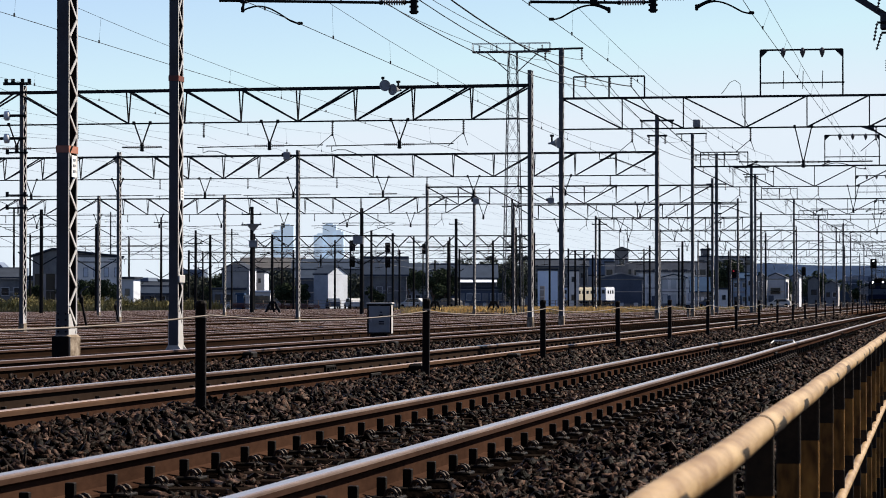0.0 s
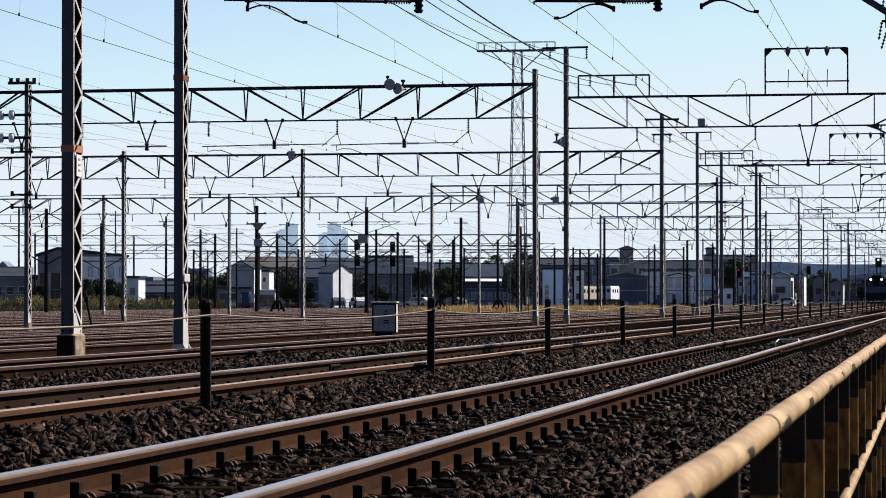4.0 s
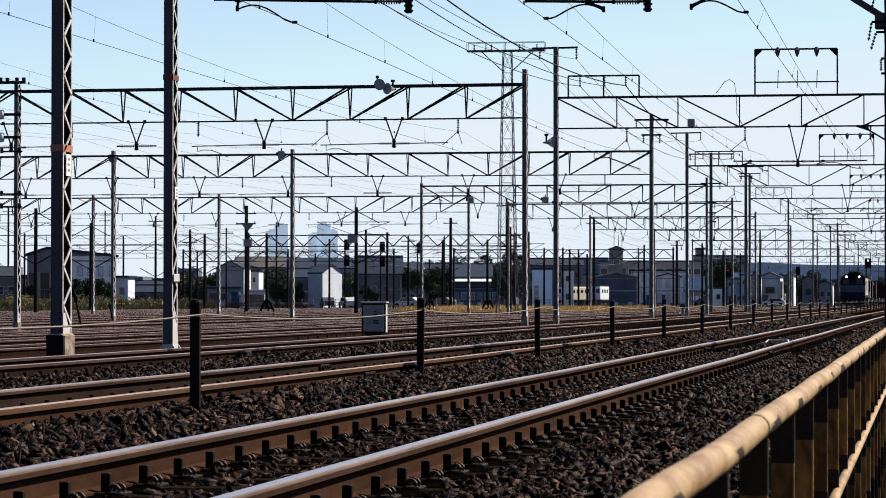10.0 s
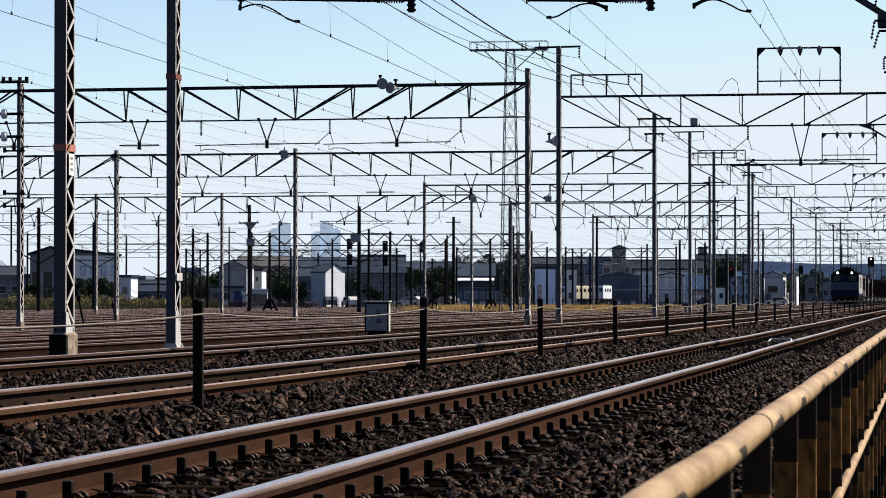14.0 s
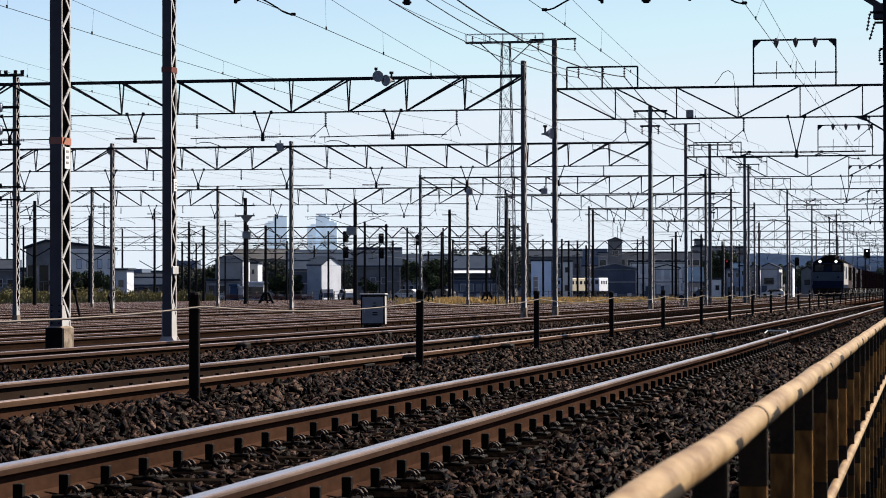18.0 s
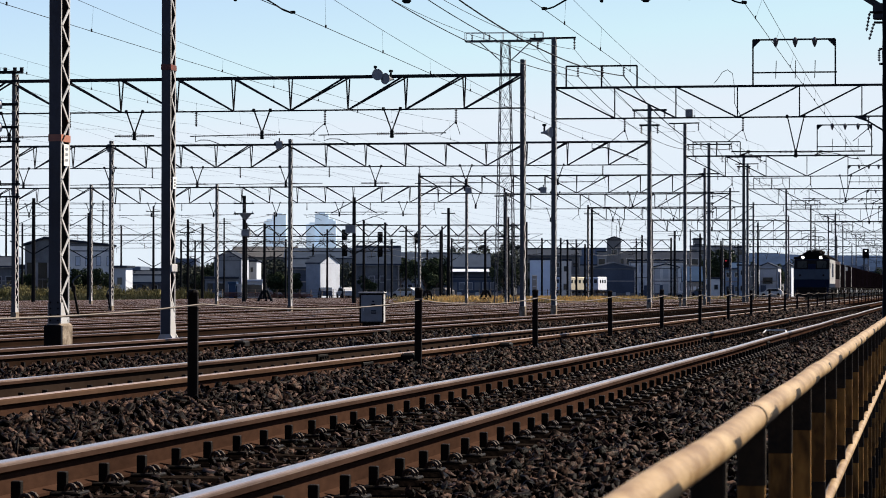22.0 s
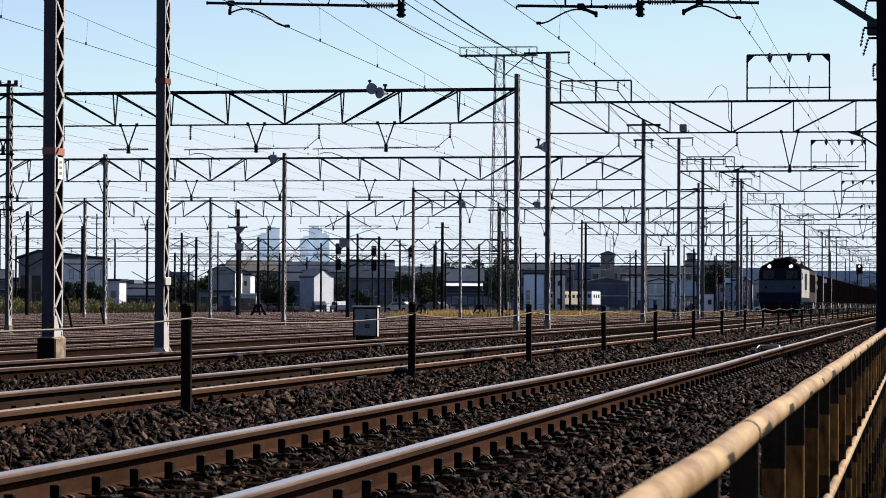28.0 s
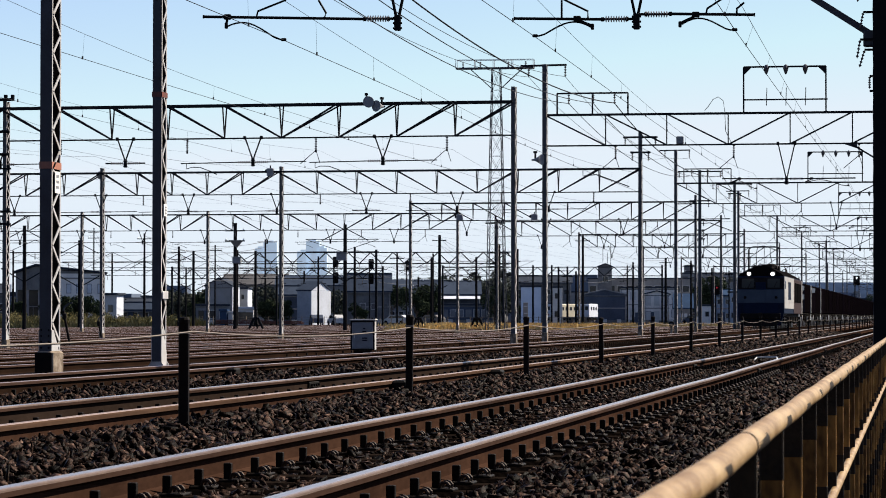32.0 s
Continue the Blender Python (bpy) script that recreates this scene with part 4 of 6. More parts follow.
# ---- trackside objects ----
def cabinet():
    t = thing("signal_cabinet", "grey trackside relay cabinet on a dark plinth", "cabinet", (-12.96, 66.5, -0.3), 4)
    s = Shape()
    s.box((0, 0, 0.52), (0.54, 0.42, 0.68), 0, 0.015)
    part("body", s, PALE, t)
    s = Shape()
    for x, z, w, h in ((0, 0.845, 0.56, 0.04), (0, 0.2, 0.56, 0.03), (-0.262, 0.52, 0.036, 0.68), (0.262, 0.52, 0.036, 0.68)):
        s.box((x, -0.212, z), (w, 0.03, h), 0, 0.006)
    part("front_edging", s, DARK, t, "dark edging round the door")
    s = Shape()
    s.box((0, 0, 0.882), (0.6, 0.48, 0.035), 0, 0.01)
    part("lid", s, PALE, t)
    s = Shape()
    s.box((0, -0.215, 0.52), (0.46, 0.014, 0.6), 0, 0.004)
    d = part("door", s, GREYBOX, t, "pale grey cabinet door")
    for x, z, w in ((0.04, 0.68, 0.05), (0.04, 0.61, 0.09), (0.05, 0.46, 0.12), (0.05, 0.41, 0.12)):
        s = Shape()
        s.box((x, -0.226, z), (w, 0.01, 0.028))
        part("plate_bar", s, DARK, d)
    s = Shape()
    s.box((-0.19, -0.232, 0.52), (0.025, 0.03, 0.12), 0, 0.006)
    part("door_handle", s, PALE, d)
    s = Shape()
    s.box((-0.02, 0, 0.09), (0.4, 0.34, 0.2), 0, 0.02)
    part("plinth", s, CLIP, t, "dark plinth")
    for x in (-0.2, 0.2):
        s = Shape()
        s.tube((x, 0, 0.89), (x, 0, 0.93), 0.02, 8)
        part("lifting_eye", s, DARK, t)


cabinet()

s = Shape()
s.path([(-2.76, 46.1, -0.02), (-2.72, 46.2, 0.02), (-2.42, 46.26, 0.024), (-2.38, 45.6, 0.02), (-2.36, 45.4, -0.03)], 0.012, 6)
tagged(part("rail_bond", s, WHITE), "bent white bonding cable lying across the rail", "cable")


def speaker(at, turn, label):
    t = thing("loudspeaker", label, "loudspeaker", at, turn)
    s = Shape()
    s.lathe((0, 0, 0), [(0.03, 0.25), (0.05, 0.1), (0.09, 0.0), (0.17, -0.16), (0.2, -0.2), (0.19, -0.2)], 14, "y")
    part("horn", s, GREYBOX, t, smooth=True)
    s = Shape()
    s.bar((0, 0.1, 0.0), (0, 0.1, 0.26), 0.05)
    s.box((0, 0.1, 0.28), (0.09, 0.12, 0.08))
    part("bracket", s, DARK, t)


speaker((-19.1, 98.55, 8.0), 25, "grey horn loudspeaker on the portal beam")
speaker((-18.66, 98.6, 7.86), -30, "grey horn loudspeaker on the portal beam")
speaker((-14.25, 106.3, 6.4), 60, "grey horn loudspeaker on a portal mast")
s = Shape()
s.box((-9.05, 106.5, 7.08), (0.26, 0.2, 0.28), 0, 0.02)
tagged(part("junction_box", s, GREYBOX), "small grey junction box on the portal beam", "box")

for x, y, z, w in ((-41.83, 144.7, 7.86, 0.34), (-32.9, 144.2, 7.93, 0.34), (-30.3, 187.95, 7.1, 0.4), (-25.4, 187.95, 7.1, 0.4)):
    b = thing("equipment_box", "dark grey equipment box fixed to a portal beam", "box", (x, y, z), 0, "portal boxes")
    s = Shape()
    s.box((0, 0, 0), (w, 0.26, 0.4), 0, 0.03)
    part("case", s, GREYBOX, b)
    s = Shape()
    s.box((-w * 0.62, 0, 0.05), (w * 0.3, 0.2, 0.2), 0, 0.03)
    part("side_unit", s, DARK, b)
    s = Shape()
    s.bar((0, 0, 0.18), (0, 0, 0.34), 0.06)
    part("bracket", s, DARK, b)

POLES = [(-115.4, 359, 9.6, .13), (-144.4, 441, 15.6, .16), (-129.6, 444, 15.1, .11),
         (-117.5, 412, 10.4, .14), (-99.0, 362, 11.8, .13), (-89.0, 341, 9.6, .15), (-83.2, 322, 6.7, .1), (-90.0, 363, 10.3, .1)]
POLES += [(-60.9, 253, 9.5, .17), (-103.0, 448, 13.3, .15), (-97.0, 449, 8.4, .15), (-82.3, 390, 9.4, .14), 
          (-72.5, 366, 10.1, .16), (-67.2, 367, 9.3, .13), (-79.4, 452, 7.5, .15), (-71.6, 420, 10.4, .14), (-61.9, 368, 11.6, .2), (-73.3, 453, 8.4, .12)]
POLES += [(-65.4, 421, 9.9, .18), (-38.2, 257, 10.2, .1), (-34.8, 236, 7.1, .13), (-61.7, 455, 9.3, .16), (-57.8, 456, 9.1, .16),
          (-56.4, 456, 9.1, .16), (-47.8, 396, 7.4, .14), (-41.3, 349, 11.0, .15), (-47.2, 458, 9.3, .12), (-46.3, 458, 9.8, .16), (-38.3, 426, 9.8, .18)]
POLES += [(-34.7, 427, 9.4, .15), (-34.1, 460, 8.9, .16), (-30.8, 500, 12.7, .17), (-34.1, 499, 9.1, .13)]


def yard_pole(x, y, h, r, k):
    t = thing("yard_pole", "dark tarred pole standing in the rail yard", "pole", (x, y, -0.55), 0, "dark yard poles")
    s = Shape()
    s.tube((0, 0, 0), (0, 0, h), r * 1.1, 9, r * 0.9)
    part("shaft", s, WOODPOLE, t)
    for j in range(k % 3):
        s = Shape()
        zz = h - 0.7 - 0.9 * j
        s.bar((-0.9, -r, zz), (0.9, -r, zz), 0.1)
        a = part("cross_arm", s, DARK, t)
        for e in (-0.8, 0.8):
            s = Shape()
            s.lathe((e, -r, zz + 0.05), [(0.04, 0), (0.07, 0.06), (0.05, 0.14), (0.02, 0.18)], 8)
            part("insulator", s, WHITEINS, a)
    return t


for k, p in enumerate(POLES):
    yard_pole(*p, k)


def pole_cable(p, q, drop):
    """Two sagging service cables between the heads of neighbouring poles."""
    t = thing("pole_cable", "pair of thin grey service cables between yard poles", "cable", (0, 0, 0), 0, "service cables")
    for z in (0.35, drop):
        a, b = Vector((p[0], p[1], p[2] - 0.55 - z)), Vector((q[0], q[1], q[2] - 0.55 - z))
        s = Shape()
        s.path([a.lerp(b, u / 10) - Vector((0, 0, 0.012 * (b - a).length * 4 * (u / 10) * (1 - u / 10))) for u in range(11)], 0.022, 5)
        part("wire", s, STEEL, t)


heads = sorted(POLES)
for p, q in zip(heads, heads[1:]):
    if abs(p[1] - q[1]) < 95 and q[0] - p[0] < 22:
        pole_cable(p, q, 1.25)


def pole_box(x, y, z, w, h, label):
    t = thing("pole_box", label, "equipment box", (x, y, z))
    s = Shape()
    s.box((0, 0, 0), (w, 0.5, h), 0, 0.04)
    part("case", s, GREYBOX, t)
    s = Shape()
    s.box((0, 0, h / 2 + 0.03), (w + 0.12, 0.6, 0.06))
    part("cover", s, GREYBOX, t)


pole_box(-60.65, 252.6, 5.62, 0.75, 0.55, "grey transformer box fixed to a yard pole")
pole_box(-46.95, 231.62, 5.48, 0.8, 0.58, "grey transformer box fixed to a yard pole")
s = Shape()
s.lathe((-60.8, 253, 7.1), [(0.1, -0.34), (0.58, 0.25), (0.62, 0.32), (0.1, 0.34)], 14)
tagged(part("lamp_platform", s, GREYBOX), "grey conical lamp platform round a yard pole", "lamp platform")


def signal_gantry(x0, x1, y, zb, zt, step, label):
    t = thing("signal_gantry", label, "gantry", (0, y, 0), 0, "lattice gantries")
    for z in (zb, zt):
        s = Shape()
        s.bar((x0, 0, z), (x1, 0, z), 0.11)
        part("chord", s, BEAM, t)
    n = int((x1 - x0) / step)
    for k in range(n):
        a, b = x0 + (x1 - x0) * k / n, x0 + (x1 - x0) * (k + 1) / n
        s = Shape()
        s.bar((a, 0, zb if k % 2 else zt), (b, 0, zt if k % 2 else zb), 0.1)
        part("web_bar", s, BEAM, t)
        if k % 2:
            drop_insulator(t, a, zb, 0.7)
            s = Shape()
            s.bar((a - 0.55, 0, zb - 0.75), (a + 0.55, 0, zb - 0.62), 0.07)
            part("steady_arm", s, BEAM, t)
    for x in (x0, (x0 + x1) / 2, x1):
        s = Shape()
        s.bar((x, 0, -0.5), (x, 0, zt + 0.3), 0.22)
        part("leg", s, DARK, t)


signal_gantry(-72.0, -42.3, 300, 6.2, 7.35, 1.15, "dark zigzag lattice gantry across the sidings")
signal_gantry(-98.0, -70.0, 372, 5.6, 6.9, 1.3, "dark zigzag lattice gantry across the sidings")
signal_gantry(-66.0, -36.0, 395, 6.2, 7.4, 1.3, "dark zigzag lattice gantry across the sidings")


def pole_portal(y, x0, x1, xs, zb, zt, label):
    """Tarred poles joined by a light truss with knee braces on both sides of each pole."""
    t = thing("pole_portal", label, "overhead line portal", (0, y, 0), 0, "pole portals")
    for z in (zb, zt):
        s = Shape()
        s.bar((x0, 0, z), (x1, 0, z), 0.055)
        part("chord", s, BEAM, t)
    n = int((x1 - x0) / 2.1)
    for k in range(n):
        a, b = x0 + (x1 - x0) * k / n, x0 + (x1 - x0) * (k + 1) / n
        s = Shape()
        s.bar((a, 0, zb if k % 2 else zt), (b, 0, zt if k % 2 else zb), 0.04)
        part("diagonal", s, BEAM, t)
        if k % 3 == 1:
            drop_insulator(t, a, zb, 0.5, False)
    for x in xs:
        s = Shape()
        s.tube((x, 0, -0.55), (x, 0, zt + 1.2), 0.17, 9, 0.14)
        p = part("pole", s, WOODPOLE, t)
        for e in (-1, 1):
            s = Shape()
            s.bar((x, 0, zb - 2.4), (x + e * 2.0, 0, zb - 1.3), 0.09)
            part("knee_brace", s, BEAM, p)
            s = Shape()
            s.bar((x, 0, zt + 0.9), (x + e * 1.9, 0, zt - 0.1), 0.07)
            part("tie_bar", s, BEAM, p)
    return t


for y, x0, x1, xs in ((231, -82, -70, (-73.3,)), (232, -50, -44, (-46.75,)), (276, -92, -72, (-82.0,)), (323, -98, -70, (-84.3, -82.6, -75.4)), (325, -54, -44, (-47.4,)), (362, -106, -52, (-99.0, -61.9))):
    pole_portal(y, x0, x1, xs, 5.9, 6.9, "tarred pole portal with knee braces over the sidings")


def signal(x, y, h, heads, lit, label):
    t = thing("railway_signal", label, "signal", (x, y, -0.5), 0, "railway signals")
    s = Shape()
    s.tube((0, 0, 0), (0, 0, h), 0.09, 9)
    part("post", s, DARK, t)
    for k in range(heads):
        zz = h - 0.5 - 2.0 * k
        s = Shape()
        s.box((0.25, -0.18, zz), (0.95 if lit else 0.72, 0.16, 1.4), 0, 0.3 if lit else 0.22)
        hd = part("signal_head", s, POSTBLACK, t)
        s = Shape()
        for j in (-0.38, 0, 0.38):
            s.lathe((0.25, -0.26, zz + j), [(0.15, 0), (0.15, -0.2), (0.13, -0.2), (0.13, -0.01)], 10, "y")
        part("hood", s, POSTBLACK, hd)
        s = Shape()
        s.lathe((0.25, -0.27, zz + 0.38), [(0.12, 0), (0.12, -0.015), (0.06, -0.03)], 10, "y")
        part("lens", s, lit if k == 0 and lit else GLASS, hd, "lit signal lens" if lit else "")
    s = Shape()
    s.box((0.2, 0, h - 1.3), (0.9, 0.5, 0.05))
    part("platform", s, DARK, t)


SIGNALWHITE = paint("lit pale signal lens", (0.8, 0.85, 0.9), 0.3, 0, None, 5, 0.1, 40, 0, glow=((0.85, 0.95, 1.0), 1.6))
signal(-11.2, 432, 7.0, 1, SIGNALWHITE, "black railway signal with a lit pale lens")
signal(-33.2, 455, 5.8, 1, REDLAMP, "black railway signal showing red")
signal(-24.7, 501, 6.6, 1, None, "black railway signal with dark lenses")
signal(-75.2, 366, 8.6, 2, None, "black railway signal with two heads")
signal(-75.4, 391, 8.8, 2, None, "black railway signal with two heads")
signal(-70.5, 392, 8.6, 1, None, "black railway signal with hooded lenses")


def buffer_stop(x, y):
    t = thing("buffer_stop", "dark A-frame steel buffer stop at a siding end", "buffer stop", (x, y, -0.55), 8, "buffer stops")
    for y0 in (-0.15, 0.25):
        for e in (-1, 1):
            s = Shape()
            s.bar((e * 0.68, y0, 0), (e * 0.2, y0, 1.05), 0.19)
            part("leg", s, DARK, t)
    s = Shape()
    s.box((0, 0, 1.04), (0.62, 0.6, 0.16), 0, 0.02)
    part("head_beam", s, DARK, t)
    s = Shape()
    s.bar((-0.5, -0.15, 0.42), (0.5, -0.15, 0.42), 0.14)
    part("tie", s, DARK, t)
    for e in (-1, 1):
        s = Shape()
        s.bar((e * 0.55, 0.3, 0.05), (e * 0.35, 1.5, 0.05), 0.14)
        part("foot_beam", s, DARK, t)
    s = Shape()
    s.bar((0, 1.5, 0.05), (0, 0.2, 1.0), 0.15)
    part("rear_strut", s, DARK, t)
    s = Shape()
    s.lathe((0, -0.3, 1.04), [(0.02, 0.0), (0.17, 0.0), (0.17, -0.08), (0.02, -0.1)], 12, "y")
    part("buffer_disc", s, DARK, t)


for p in ((-59, 253), (-44.9, 255.7), (-39.8, 256.6)):
    buffer_stop(*p)


def feeder_tower():
    t = thing("lattice_tower", "slender grey lattice tower with a railed platform", "tower", (-31.9, 215, -0.5))
    h, a, b = 19.6, 0.72, 0.3
    for i, j in ((-1, -1), (1, -1), (1, 1), (-1, 1)):
        s = Shape()
        s.bar((i * a, j * a, 0), (i * b, j * b, h), 0.06)
        part("leg", s, STEEL, t)
    n = 12
    for k in range(n):
        r0, r1 = a + (b - a) * k / n, a + (b - a) * (k + 1) / n
        z0, z1 = h * k / n, h * (k + 1) / n
        for p, q in (((-1, -1), (1, -1)), ((1, -1), (1, 1)), ((1, 1), (-1, 1)), ((-1, 1), (-1, -1))):
            for (a0, b0), (a1, b1), zs in ((p, q, z0), (q, p, z0), (p, q, z1)):
                s = Shape()
                rs = r0 if zs == z0 else r1
                s.bar((a0 * rs, b0 * rs, zs), (a1 * r1, b1 * r1, z1), 0.022)
                part("brace", s, STEEL, t)
    s = Shape()
    s.box((-0.1, 0, h), (5.8, 0.7, 0.12))
    for e in (-1, 1):
        s.bar((e * 2.0, 0, h), (e * 0.35, 0, h - 1.5), 0.07)
    pl = part("platform", s, STEEL, t)
    s = Shape()
    for y in (-0.33, 0.33):
        s.bar((-3.0, y, h + 0.62), (2.8, y, h + 0.62), 0.04)
        for x in (-3.0, -1.6, -0.2, 1.2, 2.8):
            s.bar((x, y, h), (x, y, h + 0.62), 0.04)
    part("railing", s, PALE, pl)
    for x in (-2.5, -1.2, 0.9, 2.2):
        s = Shape()
        insulator(s, (x, 0, h + 0.06), (x, 0, h + 0.5), 0.09, 4)
        part("insulator", s, PORCELAIN, pl)


feeder_tower()


s = Shape()
s.path([(-8.15, 106.5, 8.15), (-8.02, 106.5, 8.3), (-7.85, 106.5, 8.55), (-7.66, 106.5, 8.64), (-7.48, 106.5, 8.5), (-7.42, 106.5, 8.1), (-7.4, 106.5, 7.4), (-7.15, 106.5, 6.9)], 0.012, 5)
tagged(part("jumper_cable", s, WIRE), "thin black cable looped over the portal beam", "cable")


# brackets with drooping insulators on the near portal mast
for z, reach, drop, lean in ((6.02, 0.2, 0.3, -0.05), (5.55, 0.16, 0.26, -0.05), (5.11, 0.21, 0.3, -0.05), (4.945, 0.14, 0.28, -0.08), (4.52, 0.06, 0.2, 0.0), (4.28, 0.06, 0.0, 0.0)):
    t = thing("wire_bracket", "short dark bracket with a drooping insulator", "bracket", (-0.93, 47.5, z), 0, "mast brackets")
    s = Shape()
    s.bar((0.02, 0, 0), (-reach, 0, 0), 0.035)
    part("bar", s, DARK, t)
    if drop:
        s = Shape()
        insulator(s, (-reach, 0, -0.01), (-reach + lean, 0, -drop), 0.026, 5)
        part("insulator", s, PORCELAIN, t)


def dwarf_signal(x, y):
    t = thing("dwarf_signal", "low round black shunting signal on a pale post", "signal", (x, y, ground_z(x)), 0, "dwarf signals")
    s = Shape()
    s.box((0, 0, 0.2), (0.12, 0.12, 0.5), 0, 0.02)
    part("post", s, CONCRETE, t)
    s = Shape()
    s.lathe((0, -0.1, 0.58), [(0.08, 0.14), (0.13, 0.08), (0.13, -0.04), (0.08, -0.05)], 14, "y")
    part("lamp_head", s, POSTBLACK, t)
    s = Shape()
    s.lathe((0, -0.17, 0.58), [(0.06, 0), (0.06, -0.02), (0.03, -0.03)], 10, "y")
    part("lens", s, GLASS, t)


dwarf_signal(-12.4, 141)
dwarf_signal(-18.6, 238)


# ---- freight train ----
NAVY = paint("dark blue locomotive paint", (0.007, 0.0125, 0.031), 0.5, 0, (0.007, 0.0095, 0.019), 1.5, 0.7, 30, 0.03)
BLUEGREY = paint("pale blue-grey band", (0.056, 0.07, 0.093), 0.5, 0, (0.036, 0.044, 0.06), 1.5, 0.7, 30, 0.03)
CREAM = paint("off-white locomotive side", (0.36, 0.355, 0.35), 0.5, 0, (0.22, 0.205, 0.195), 1.5, 0.7, 30, 0.03)
MAROON = paint("maroon container paint", (0.003, 0.0021, 0.0034), 0.65, 0, (0.0024, 0.0017, 0.0022), 1.2, 0.8, 25, 0.0, vary=0.3, spec=0.0)
BRICK = paint("red-brown locomotive paint", (0.03, 0.02, 0.02), 0.5, 0, (0.05, 0.03, 0.028), 1.5, 0.7, 25, 0.05)
ROOFBLACK = paint("sooty roof", (0.004, 0.004, 0.0045), 0.8, 0, (0.008, 0.007, 0.007), 2, 0.7, 20, 0.1, spec=0.0)
WINDSCREEN = paint("cab windscreen", (0.03, 0.03, 0.026), 0.3, 0, (0.02, 0.02, 0.017), 2, 0.4, 20, 0, spec=0.15)
GRIME = paint("grimy underframe", (0.01, 0.008, 0.0072), 0.8, 0.1, (0.026, 0.021, 0.017), 3, 0.8, 25, 0.2)
WHEELSTEEL = paint("wheel steel", (0.2, 0.18, 0.17), 0.45, 0.6, (0.1, 0.07, 0.05), 6, 0.7, 40, 0.1)
NAVYBOX = paint("dark navy container paint", (0.0026, 0.0027, 0.0052), 0.65, 0, (0.002, 0.002, 0.0036), 1.2, 0.8, 25, 0.0, vary=0.3, spec=0.0)
PALEBOX = paint("dark brown container paint", (0.003, 0.0021, 0.0027), 0.6, 0, (0.002, 0.0016, 0.0018), 1.2, 0.8, 25, 0.0, spec=0.0)
TRAIN = []


def bogie(t, y, r=0.43, base=2.3):
    s = Shape()
    for e in (-1, 1):
        s.box((e * 0.95, y, 0.55), (0.16, base + 0.9, 0.22), 0, 0.04)
        for k in (-1, 0, 1):
            s.tube((e * 0.97, y + k * 0.5, 0.35), (e * 0.97, y + k * 0.5, 0.75), 0.1, 8)
        for k in (-1, 1):
            s.box((e * 1.04, y + k * base / 2, 0.45), (0.12, 0.3, 0.3), 0, 0.03)
    b = part("bogie", s, GRIME, t, "grimy bogie frame")
    for k in (-1, 1):
        s = Shape()
        s.tube((-0.55, y + k * base / 2, r), (0.55, y + k * base / 2, r), 0.08, 8)
        for e in (-1, 1):
            s.lathe((e * 0.533, y + k * base / 2, r), [(0.2, -0.06), (r, -0.065), (r, 0.04), (r + 0.025, 0.05), (r + 0.025, 0.07), (0.2, 0.06)][::1], 18, "x")
        part("wheelset", s, WHEELSTEEL, b)


